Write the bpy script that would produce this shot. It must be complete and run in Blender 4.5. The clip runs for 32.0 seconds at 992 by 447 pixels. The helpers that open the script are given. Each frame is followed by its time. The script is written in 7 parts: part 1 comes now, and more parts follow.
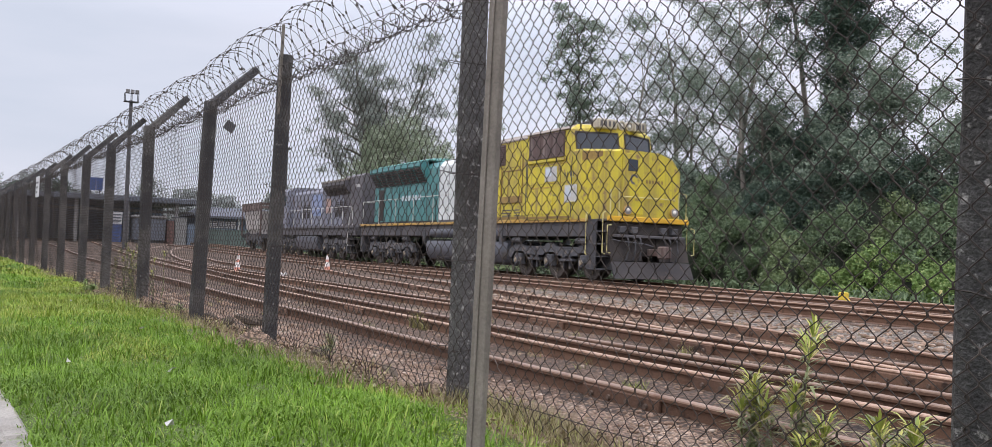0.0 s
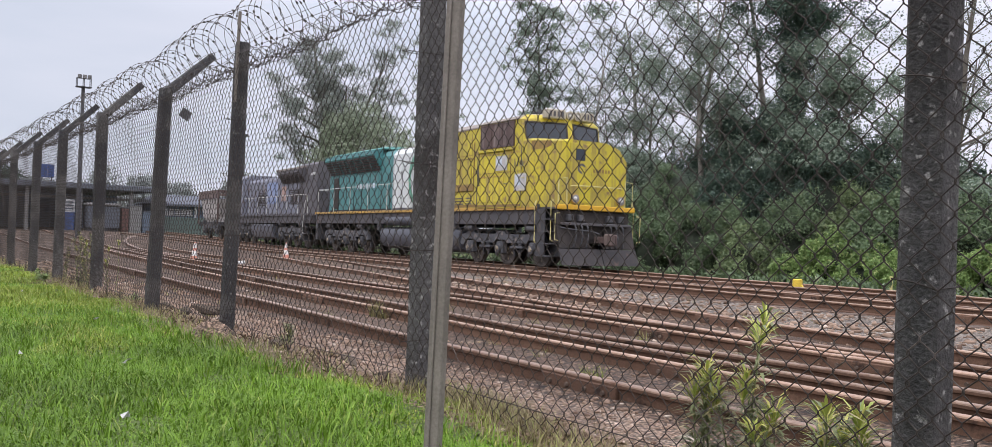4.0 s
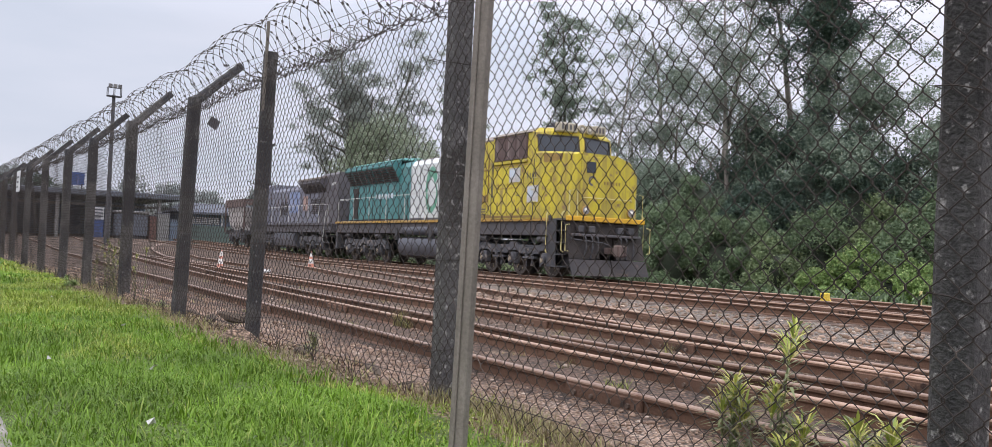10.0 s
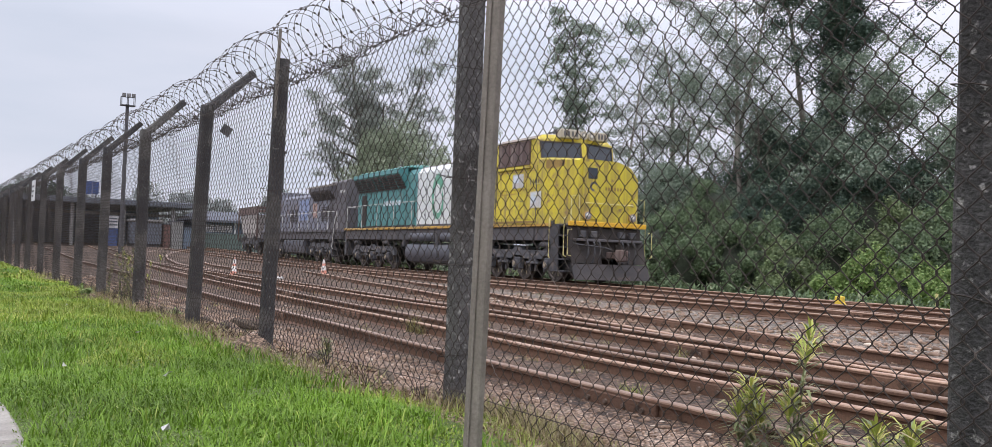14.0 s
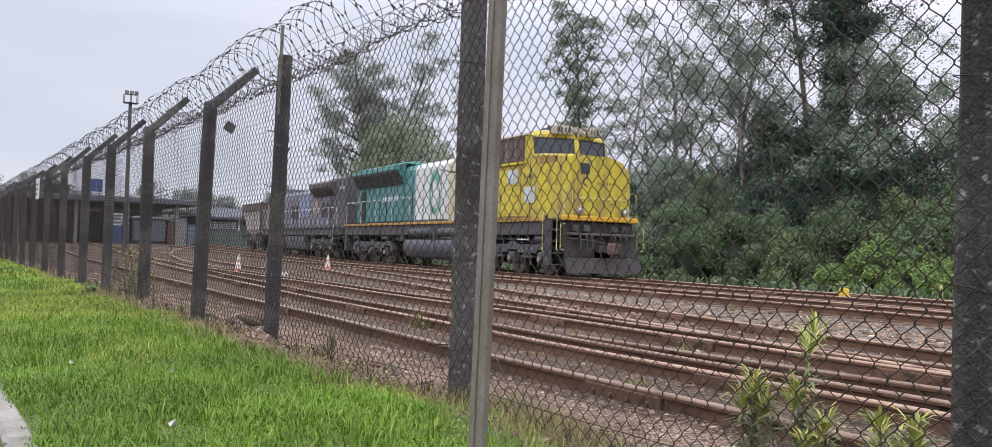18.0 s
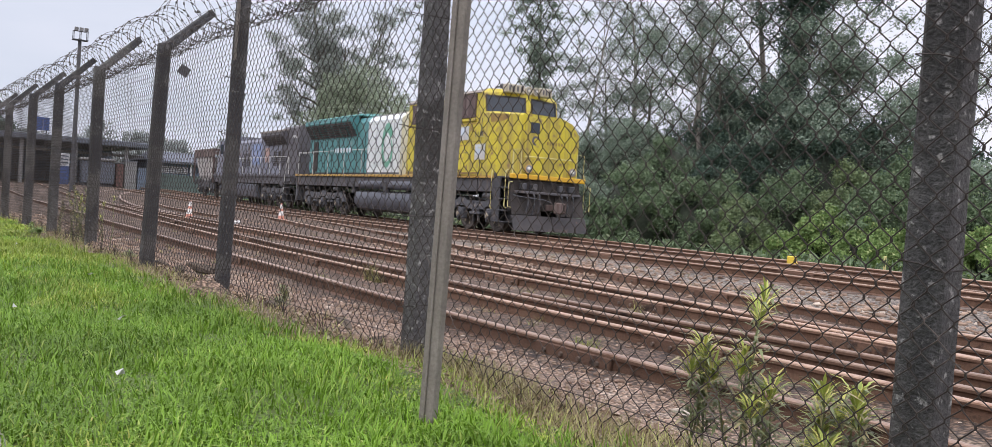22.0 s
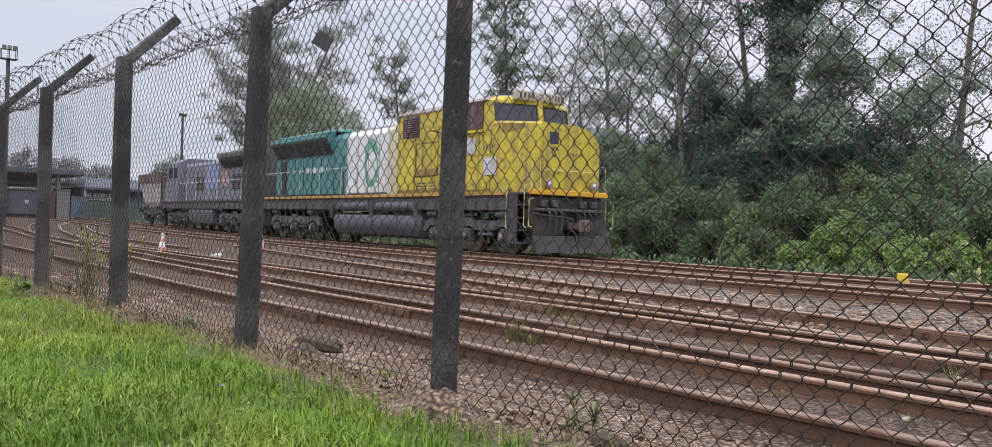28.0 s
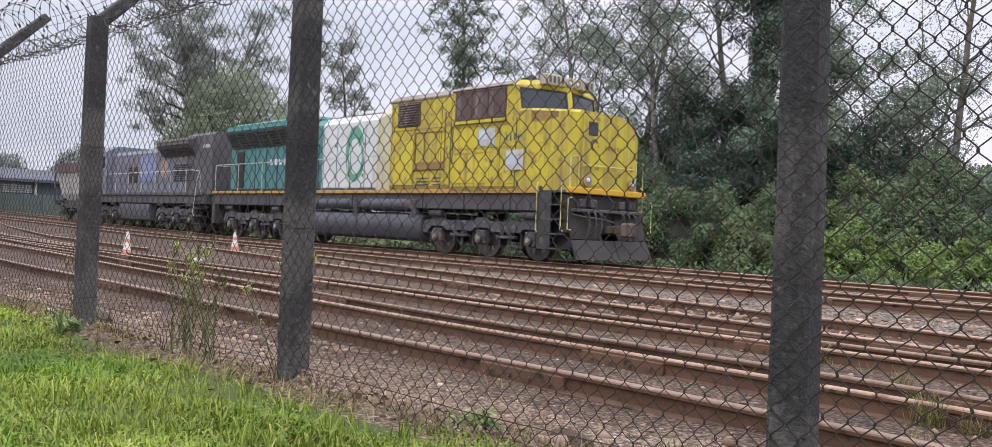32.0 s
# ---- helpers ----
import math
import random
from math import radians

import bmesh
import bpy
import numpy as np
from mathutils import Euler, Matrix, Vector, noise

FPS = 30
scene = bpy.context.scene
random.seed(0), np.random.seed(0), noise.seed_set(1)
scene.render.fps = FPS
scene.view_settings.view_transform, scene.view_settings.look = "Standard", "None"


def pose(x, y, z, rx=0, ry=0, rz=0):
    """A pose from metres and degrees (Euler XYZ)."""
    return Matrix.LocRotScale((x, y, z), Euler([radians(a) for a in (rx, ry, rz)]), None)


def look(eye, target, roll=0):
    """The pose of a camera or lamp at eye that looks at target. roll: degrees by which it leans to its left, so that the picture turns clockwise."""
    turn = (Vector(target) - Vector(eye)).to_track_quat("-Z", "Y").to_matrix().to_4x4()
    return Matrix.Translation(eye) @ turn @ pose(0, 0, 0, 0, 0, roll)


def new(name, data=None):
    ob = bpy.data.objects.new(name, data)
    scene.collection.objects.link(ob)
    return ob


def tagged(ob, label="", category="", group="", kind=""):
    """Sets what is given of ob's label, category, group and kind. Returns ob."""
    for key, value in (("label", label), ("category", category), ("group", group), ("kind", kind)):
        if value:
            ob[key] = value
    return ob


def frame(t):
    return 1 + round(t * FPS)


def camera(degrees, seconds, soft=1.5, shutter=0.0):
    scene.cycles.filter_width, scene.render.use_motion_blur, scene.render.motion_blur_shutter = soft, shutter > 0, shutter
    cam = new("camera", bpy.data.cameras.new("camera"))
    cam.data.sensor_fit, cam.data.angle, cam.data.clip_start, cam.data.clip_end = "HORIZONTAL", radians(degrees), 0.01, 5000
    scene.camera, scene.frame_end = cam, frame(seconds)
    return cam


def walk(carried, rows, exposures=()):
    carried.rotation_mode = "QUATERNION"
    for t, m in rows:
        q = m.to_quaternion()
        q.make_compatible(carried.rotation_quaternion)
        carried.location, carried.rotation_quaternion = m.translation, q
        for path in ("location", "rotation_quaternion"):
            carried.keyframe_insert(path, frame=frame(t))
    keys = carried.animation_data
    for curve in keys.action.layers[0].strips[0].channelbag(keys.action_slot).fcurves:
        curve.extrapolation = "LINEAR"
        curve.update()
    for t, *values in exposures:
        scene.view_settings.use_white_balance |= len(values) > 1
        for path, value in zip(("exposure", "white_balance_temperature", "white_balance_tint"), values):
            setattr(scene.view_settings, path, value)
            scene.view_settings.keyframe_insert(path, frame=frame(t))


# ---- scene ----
cam = camera(58.1, 32.0, soft=0.75)

PATH = [
    (0, (4.561, -2.563, 0.834), (2.881, -1.479, 0.894), 2.0),
    (0.5, (4.576, -2.57, 0.833), (2.895, -1.488, 0.892), 1.9),
    (1, (4.576, -2.564, 0.843), (2.894, -1.484, 0.894), 1.8),
    (1.5, (4.562, -2.571, 0.857), (2.879, -1.491, 0.894), 2.5),
    (2, (4.578, -2.591, 0.853), (2.9, -1.503, 0.882), 2.5),
    (2.5, (4.568, -2.584, 0.853), (2.901, -1.48, 0.88), 2.4),
    (3, (4.606, -2.579, 0.848), (2.955, -1.45, 0.875), 2.1),
    (3.5, (4.593, -2.582, 0.837), (2.952, -1.439, 0.869), 2.0),
    (4, (4.593, -2.571, 0.847), (2.963, -1.413, 0.882), 1.9),
    (4.5, (4.604, -2.579, 0.832), (2.981, -1.411, 0.87), 1.9),
    (6.5, (4.584, -2.568, 0.834), (2.957, -1.406, 0.878), 2.8),
    (7, (4.57, -2.566, 0.837), (2.939, -1.41, 0.884), 2.7),
    (7.5, (4.595, -2.574, 0.836), (2.959, -1.426, 0.887), 2.7),
    (8, (4.589, -2.569, 0.833), (2.947, -1.429, 0.886), 2.7),
    (8.5, (4.578, -2.568, 0.834), (2.931, -1.435, 0.89), 2.6),
    (9, (4.574, -2.567, 0.838), (2.921, -1.441, 0.894), 2.5),
    (9.5, (4.565, -2.562, 0.834), (2.908, -1.443, 0.892), 2.5),
    (10, (4.572, -2.568, 0.843), (2.911, -1.455, 0.9), 2.4),
    (10.5, (4.565, -2.562, 0.831), (2.901, -1.453, 0.89), 2.4),
    (11, (4.568, -2.564, 0.836), (2.902, -1.458, 0.897), 2.4),
    (11.5, (4.569, -2.569, 0.831), (2.903, -1.465, 0.894), 2.3),
    (12, (4.567, -2.566, 0.831), (2.899, -1.464, 0.897), 2.3),
    (12.5, (4.566, -2.566, 0.836), (2.897, -1.466, 0.903), 2.2),
    (13, (4.58, -2.563, 0.823), (2.909, -1.466, 0.891), 2.1),
    (13.5, (4.565, -2.566, 0.831), (2.892, -1.473, 0.899), 2.0),
    (14, (4.563, -2.565, 0.835), (2.887, -1.475, 0.904), 2.0),
    (14.5, (4.547, -2.56, 0.835), (2.87, -1.473, 0.904), 1.9),
    (16.5, (4.563, -2.563, 0.83), (2.881, -1.483, 0.893), 1.6),
    (17, (4.565, -2.563, 0.831), (2.883, -1.483, 0.892), 1.6),
    (17.5, (4.578, -2.567, 0.826), (2.896, -1.487, 0.884), 1.5),
    (18, (4.572, -2.573, 0.834), (2.892, -1.489, 0.891), 1.6),
    (18.5, (4.584, -2.577, 0.839), (2.911, -1.482, 0.889), 1.6),
    (19, (4.577, -2.582, 0.848), (2.918, -1.466, 0.885), 2.8),
    (19.5, (4.585, -2.579, 0.842), (2.937, -1.445, 0.873), 3.0),
    (20, (4.573, -2.588, 0.852), (2.935, -1.44, 0.859), 3.4),
    (20.5, (4.544, -2.582, 0.86), (2.916, -1.42, 0.853), 4.1),
    (21, (4.54, -2.584, 0.86), (2.916, -1.417, 0.838), 4.2),
    (21.5, (4.524, -2.584, 0.857), (2.904, -1.412, 0.827), 4.5),
    (22, (4.549, -2.574, 0.847), (2.927, -1.404, 0.81), 3.7),
    (22.5, (4.537, -2.566, 0.847), (2.91, -1.404, 0.809), 3.4),
    (23, (4.528, -2.56, 0.829), (2.899, -1.401, 0.79), 2.9),
    (23.5, (4.497, -2.578, 0.854), (2.871, -1.414, 0.813), 2.8),
    (24, (4.447, -2.58, 0.852), (2.831, -1.402, 0.81), 2.9),
    (24.5, (4.269, -2.59, 0.849), (2.692, -1.361, 0.809), 3.0),
    (26.5, (2.399, -2.617, 0.856), (0.889, -1.312, 0.726), 0.8),
    (27, (1.719, -2.594, 0.836), (0.184, -1.317, 0.724), 1.4),
    (27.5, (1.198, -2.67, 0.891), (-0.339, -1.393, 0.809), 2.0),
    (28, (0.575, -2.69, 0.871), (-0.958, -1.405, 0.876), 1.7),
    (28.5, (-0.028, -2.721, 0.872), (-1.54, -1.411, 0.873), 1.9),
    (29, (-0.643, -2.731, 0.865), (-2.129, -1.392, 0.872), 2.0),
    (29.5, (-1.249, -2.747, 0.859), (-2.706, -1.377, 0.872), 2.1),
    (30, (-1.835, -2.753, 0.857), (-3.285, -1.375, 0.87), 2.0),
    (30.5, (-2.36, -2.806, 0.879), (-3.799, -1.417, 0.885), 2.4),
    (31, (-2.932, -2.761, 0.891), (-4.363, -1.364, 0.896), 2.2),
    (31.5, (-3.439, -2.775, 0.874), (-4.843, -1.35, 0.884), 2.2),
    (32, (-3.99, -2.748, 0.869), (-5.383, -1.312, 0.877), 2.4),
]
walk(cam, [(t, look(eye, target, roll)) for t, eye, target, roll in PATH], [(0, 0.05), (17, 0.05), (19, 0.09), (24.5, 0.14), (26.5, 0.03), (28, -0.02), (30, 0.07), (32, 0.06)])

# ---- light: an overcast sky, brighter overhead than at the horizon ----
SUN_UP, SUN_TURN = radians(48), radians(200)
world = bpy.data.worlds.new("overcast_sky")
scene.world = world
world.use_nodes = True
wn, wl = world.node_tree.nodes, world.node_tree.links
wn.clear()
w_out = wn.new("ShaderNodeOutputWorld")
w_bg = wn.new("ShaderNodeBackground")
w_sky = wn.new("ShaderNodeTexSky")
w_sky.sky_type, w_sky.sun_disc = "NISHITA", False
w_sky.sun_elevation, w_sky.sun_rotation, w_sky.dust_density, w_sky.air_density = SUN_UP, SUN_TURN, 4.0, 1.0
w_dim = wn.new("ShaderNodeMix")
w_dim.data_type, w_dim.blend_type = "RGBA", "MULTIPLY"
w_dim.inputs[0].default_value = 1.0
w_dim.inputs[7].default_value = (0.1, 0.1, 0.1, 1)
w_tex = wn.new("ShaderNodeTexCoord")
w_xyz = wn.new("ShaderNodeSeparateXYZ")
w_up = wn.new("ShaderNodeMapRange")
w_up.inputs[1].default_value, w_up.inputs[2].default_value = 0.22, 0.95
w_up.inputs[3].default_value, w_up.inputs[4].default_value = 0.87, 2.7
# the clouds are heavier and bluer along the tracks than elsewhere
w_side = wn.new("ShaderNodeMapRange")
w_side.inputs[1].default_value, w_side.inputs[2].default_value = -1.0, -0.55
w_tint = wn.new("ShaderNodeMix")
w_tint.data_type = "RGBA"
w_tint.inputs[6].default_value, w_tint.inputs[7].default_value = (0.83, 0.86, 0.88, 1), (1.09, 1.07, 1.07, 1)
w_lit = wn.new("ShaderNodeMix")
w_lit.data_type, w_lit.blend_type = "RGBA", "MULTIPLY"
w_lit.inputs[0].default_value = 1.0
w_stretch = wn.new("ShaderNodeMapping")
w_stretch.inputs[3].default_value = (1.6, 1.6, 7.0)
w_cloud = wn.new("ShaderNodeTexNoise")
w_cloud.inputs["Scale"].default_value, w_cloud.inputs["Detail"].default_value = 1.3, 5.0
w_tone = wn.new("ShaderNodeValToRGB")
w_tone.color_ramp.elements[0].position, w_tone.color_ramp.elements[0].color = 0.34, (0.87, 0.91, 1.06, 1)
w_tone.color_ramp.elements[1].position, w_tone.color_ramp.elements[1].color = 0.66, (1.06, 1.05, 1.19, 1)
w_mul = wn.new("ShaderNodeMix")
w_mul.data_type, w_mul.blend_type = "RGBA", "MULTIPLY"
w_mul.inputs[0].default_value = 1.0
w_mix = wn.new("ShaderNodeMix")
w_mix.data_type = "RGBA"
w_mix.inputs[0].default_value = 0.92
wl.new(w_tex.outputs["Generated"], w_xyz.inputs[0])
wl.new(w_xyz.outputs["Z"], w_up.inputs[0])
wl.new(w_xyz.outputs["X"], w_side.inputs[0])
wl.new(w_tex.outputs["Generated"], w_stretch.inputs[0])
wl.new(w_stretch.outputs[0], w_cloud.inputs["Vector"])
wl.new(w_cloud.outputs[0], w_tone.inputs[0])
wl.new(w_tone.outputs[0], w_mul.inputs[6])
wl.new(w_side.outputs[0], w_tint.inputs[0])
wl.new(w_up.outputs[0], w_lit.inputs[6])
wl.new(w_tint.outputs[2], w_lit.inputs[7])
wl.new(w_lit.outputs[2], w_mul.inputs[7])
wl.new(w_sky.outputs[0], w_dim.inputs[6])
wl.new(w_dim.outputs[2], w_mix.inputs[6])
wl.new(w_mul.outputs[2], w_mix.inputs[7])
wl.new(w_mix.outputs[2], w_bg.inputs["Color"])
w_bg.inputs["Strength"].default_value = 1.0
wl.new(w_bg.outputs[0], w_out.inputs["Surface"])

sun = new("sun", bpy.data.lights.new("sun", "SUN"))
sun.data.energy, sun.data.angle, sun.data.color = 0.6, radians(25), (1.0, 0.97, 0.92)
sun.matrix_world = pose(0, 0, 30, 90 - math.degrees(SUN_UP), 0, math.degrees(SUN_TURN) - 180)
scene.view_settings.exposure = 0.0


# ---- materials ----
def surf(name, base, base2=None, rough=0.75, metal=0.0, big=1.5, fine=45.0, bump=0.25, grain=0.25, spots=None, streak=None, rand=0.12, spec=0.4, coat=0.0, patch=None, pebble=0.0):
    """A worn surface: two tones at a large scale, a fine grain, spots (colour, share, scale), downward streaks (colour,
    amount), patch (colour, share, scale), pebble: stones to the metre, with shade in their gaps put into the colour.
    """
    m = bpy.data.materials.new(name)
    m.use_nodes = True
    n, l = m.node_tree.nodes, m.node_tree.links
    b = n["Principled BSDF"]
    b.inputs["Roughness"].default_value, b.inputs["Metallic"].default_value = rough, metal
    b.inputs["Specular IOR Level"].default_value, b.inputs["Coat Weight"].default_value = spec, coat
    tc, oi, add = n.new("ShaderNodeTexCoord"), n.new("ShaderNodeObjectInfo"), n.new("ShaderNodeVectorMath")
    mul = n.new("ShaderNodeVectorMath")
    mul.operation = "MULTIPLY"
    comb = n.new("ShaderNodeCombineXYZ")
    for k in range(3):
        l.new(oi.outputs["Random"], comb.inputs[k])
    l.new(comb.outputs[0], mul.inputs[0])
    mul.inputs[1].default_value = (37.0, 17.0, 23.0)
    l.new(tc.outputs["Object"], add.inputs[0])
    l.new(mul.outputs[0], add.inputs[1])
    at = add.outputs[0]

    def tex(scale, detail=4.0, stretch=None, roughness=0.6):
        t = n.new("ShaderNodeTexNoise")
        t.inputs["Scale"].default_value, t.inputs["Detail"].default_value, t.inputs["Roughness"].default_value = scale, detail, roughness
        if stretch:
            mp = n.new("ShaderNodeMapping")
            mp.inputs[3].default_value = stretch
            l.new(at, mp.inputs[0])
            l.new(mp.outputs[0], t.inputs["Vector"])
        else:
            l.new(at, t.inputs["Vector"])
        return t.outputs[0]

    def step(value, lo, hi):
        r = n.new("ShaderNodeMapRange")
        r.inputs[1].default_value, r.inputs[2].default_value = lo, hi
        l.new(value, r.inputs[0])
        return r.outputs[0]

    def mixed(fac, a, c, mode="MIX"):
        x = n.new("ShaderNodeMix")
        x.data_type, x.blend_type = "RGBA", mode
        for socket, value in ((x.inputs[0], fac), (x.inputs[6], a), (x.inputs[7], c)):
            if isinstance(value, tuple):
                socket.default_value = (*value, 1)
            elif isinstance(value, float):
                socket.default_value = value
            else:
                l.new(value, socket)
        return x.outputs[2]

    base2 = base2 or tuple(0.75 * c for c in base)
    col = mixed(step(tex(big), 0.32, 0.68), base, base2)
    if patch:
        col = mixed(step(tex(patch[2], 6.0), 1 - patch[1] - 0.06, 1 - patch[1] + 0.04), col, patch[0])
    if streak:
        col = mixed(step(tex(5.0, 5.0, (1.0, 1.0, 0.07)), 0.72 - 0.3 * streak[1], 0.95 - 0.3 * streak[1]), col, streak[0])
    if spots:
        col = mixed(step(tex(spots[2], 5.0), 1 - spots[1] - 0.05, 1 - spots[1] + 0.05), col, spots[0])
    g = tex(fine, 5.0)
    gr = n.new("ShaderNodeMapRange")
    gr.inputs[1].default_value, gr.inputs[2].default_value, gr.inputs[3].default_value, gr.inputs[4].default_value = 0.25, 0.75, 1 - grain, 1 + grain
    l.new(g, gr.inputs[0])
    col = mixed(1.0, col, gr.outputs[0], "MULTIPLY")
    high = g
    if pebble:
        warp, vo, shade, tone = n.new("ShaderNodeVectorMath"), n.new("ShaderNodeTexVoronoi"), n.new("ShaderNodeMapRange"), n.new("ShaderNodeMapRange")
        warp.operation = "MULTIPLY_ADD"
        soft_noise = n.new("ShaderNodeTexNoise")
        soft_noise.inputs["Scale"].default_value = pebble * 0.5
        l.new(at, soft_noise.inputs["Vector"])
        l.new(soft_noise.outputs["Color"], warp.inputs[0])
        warp.inputs[1].default_value = (0.8 / pebble,) * 3
        l.new(at, warp.inputs[2])
        vo.inputs["Scale"].default_value = pebble
        l.new(warp.outputs[0], vo.inputs["Vector"])
        # colour falls off from each stone's middle, painting shade into the gaps
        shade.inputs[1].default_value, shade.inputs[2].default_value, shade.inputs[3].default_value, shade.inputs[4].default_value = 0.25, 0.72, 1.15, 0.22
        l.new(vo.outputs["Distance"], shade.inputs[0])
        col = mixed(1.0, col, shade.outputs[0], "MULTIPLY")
        tone.inputs[3].default_value, tone.inputs[4].default_value = 0.6, 1.4
        l.new(vo.outputs["Color"], tone.inputs[0])
        col = mixed(1.0, col, tone.outputs[0], "MULTIPLY")
        high = shade.outputs[0]
    if rand:
        rr = n.new("ShaderNodeMapRange")
        rr.inputs[3].default_value, rr.inputs[4].default_value = 1 - rand, 1 + rand
        l.new(oi.outputs["Random"], rr.inputs[0])
        col = mixed(1.0, col, rr.outputs[0], "MULTIPLY")
    l.new(col, b.inputs["Base Color"])
    rg = n.new("ShaderNodeMapRange")
    rg.inputs[3].default_value, rg.inputs[4].default_value = max(0.05, rough - 0.12), min(1.0, rough + 0.12)
    l.new(g, rg.inputs[0])
    l.new(rg.outputs[0], b.inputs["Roughness"])
    if bump:
        bp = n.new("ShaderNodeBump")
        bp.inputs["Strength"].default_value, bp.inputs["Distance"].default_value = bump, 0.02
        l.new(high, bp.inputs["Height"])
        l.new(bp.outputs[0], b.inputs["Normal"])
    return m


def leafy(name, dark, light, odd=None, share=0.08, rough=0.55, through_light=0.16):
    """Leaves and blades: each one takes its own tone; a share of them the odd colour."""
    m = bpy.data.materials.new(name)
    m.use_nodes = True
    n, l = m.node_tree.nodes, m.node_tree.links
    b = n["Principled BSDF"]
    b.inputs["Roughness"].default_value, b.inputs["Specular IOR Level"].default_value = rough, 0.3
    geo, ramp = n.new("ShaderNodeNewGeometry"), n.new("ShaderNodeValToRGB")
    ramp.color_ramp.elements[0].color, ramp.color_ramp.elements[1].color = (*dark, 1), (*light, 1)
    ramp.color_ramp.elements[1].position = 1 - share if odd else 1.0
    if odd:
        e = ramp.color_ramp.elements.new(min(0.995, 1 - share + 0.01))
        e.color = (*odd, 1)
    tc, t, mr = n.new("ShaderNodeTexCoord"), n.new("ShaderNodeTexNoise"), n.new("ShaderNodeMapRange")
    t.inputs["Scale"].default_value, t.inputs["Detail"].default_value = 0.8, 4.0
    mr.inputs[1].default_value, mr.inputs[2].default_value, mr.inputs[3].default_value, mr.inputs[4].default_value = 0.3, 0.7, 0.68, 1.32
    x = n.new("ShaderNodeMix")
    x.data_type, x.blend_type = "RGBA", "MULTIPLY"
    x.inputs[0].default_value = 1.0
    l.new(geo.outputs["Random Per Island"], ramp.inputs[0])
    l.new(tc.outputs["Object"], t.inputs["Vector"])
    l.new(t.outputs[0], mr.inputs[0])
    l.new(ramp.outputs[0], x.inputs[6])
    l.new(mr.outputs[0], x.inputs[7])
    l.new(x.outputs[2], b.inputs["Base Color"])
    tr, ms = n.new("ShaderNodeBsdfTranslucent"), n.new("ShaderNodeMixShader")
    ms.inputs[0].default_value = through_light
    l.new(x.outputs[2], tr.inputs["Color"])
    l.new(b.outputs[0], ms.inputs[1])
    l.new(tr.outputs[0], ms.inputs[2])
    l.new(ms.outputs[0], n["Material Output"].inputs["Surface"])
    return m


def glass(name, tint, rough=0.08):
    m = bpy.data.materials.new(name)
    m.use_nodes = True
    b = m.node_tree.nodes["Principled BSDF"]
    b.inputs["Base Color"].default_value, b.inputs["Roughness"].default_value = (*tint, 1), rough
    b.inputs["Specular IOR Level"].default_value = 0.6
    return m


M_POST = surf("weathered_concrete", (0.039, 0.039, 0.042), (0.067, 0.065, 0.066), 0.9, big=2.2, fine=60, bump=0.8, grain=0.55, spots=((0.17, 0.163, 0.155), 0.34, 24), streak=((0.028, 0.027, 0.026), 0.6), patch=((0.11, 0.105, 0.097), 0.46, 1.9))
M_WIRE = surf("rusty_wire", (0.052, 0.040, 0.033), (0.030, 0.023, 0.019), 0.7, 0.3, big=1.0, fine=80, bump=0, spots=((0.18, 0.15, 0.13), 0.32, 3))
M_RAZOR = surf("dull_razor_wire", (0.10, 0.09, 0.08), (0.05, 0.04, 0.035), 0.6, 0.5, big=3, fine=60, bump=0)
M_STEELPOST = surf("grey_pole", (0.22, 0.195, 0.165), (0.15, 0.132, 0.11), 0.8, 0.1, big=4, fine=70, bump=0.3, spots=((0.12, 0.10, 0.08), 0.2, 20), streak=((0.10, 0.085, 0.07), 0.5))
M_KERB = surf("kerb_concrete", (0.34, 0.32, 0.28), (0.22, 0.205, 0.18), 0.9, big=4, fine=90, bump=0.5, spots=((0.16, 0.15, 0.12), 0.25, 9))
M_ASPHALT = surf("asphalt", (0.055, 0.055, 0.055), (0.085, 0.083, 0.08), 0.9, big=0.8, fine=120, bump=0.6)
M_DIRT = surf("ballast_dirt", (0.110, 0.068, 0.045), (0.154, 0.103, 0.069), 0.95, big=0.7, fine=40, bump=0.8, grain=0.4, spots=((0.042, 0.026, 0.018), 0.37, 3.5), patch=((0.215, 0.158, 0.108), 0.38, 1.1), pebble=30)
M_SOIL = surf("verge_soil", (0.075, 0.105, 0.022), (0.06, 0.08, 0.022), 0.95, big=2, fine=40, bump=0.8)
M_RAILSIDE = surf("rusty_rail", (0.112, 0.062, 0.040), (0.165, 0.096, 0.062), 0.85, 0.1, big=1.2, fine=50, bump=0.4, spots=((0.038, 0.022, 0.015), 0.36, 5))
M_RAILTOP = surf("worn_rail_head", (0.32, 0.212, 0.146), (0.225, 0.14, 0.094), 0.44, 0.26, big=1.6, fine=25, bump=0.10, spots=((0.17, 0.088, 0.05), 0.39, 4), streak=((0.44, 0.345, 0.27), 0.40), rand=0.3)
M_SLEEPER = surf("old_sleeper_wood", (0.085, 0.06, 0.045), (0.14, 0.10, 0.075), 0.95, big=4, fine=40, bump=0.6)
M_ROTTEN = surf("rotten_timber_wood", (0.055, 0.04, 0.028), (0.11, 0.082, 0.055), 0.95, big=6, fine=30, bump=0.8, streak=((0.03, 0.024, 0.018), 0.5))
M_YELLOW = surf("faded_yellow_paint", (0.585, 0.485, 0.030), (0.485, 0.40, 0.045), 0.5, big=0.9, fine=30, bump=0.05, grain=0.1, streak=((0.26, 0.19, 0.06), 0.76), spots=((0.24, 0.16, 0.07), 0.385, 3.4), rand=0.04, patch=((0.415, 0.34, 0.05), 0.44, 0.8))
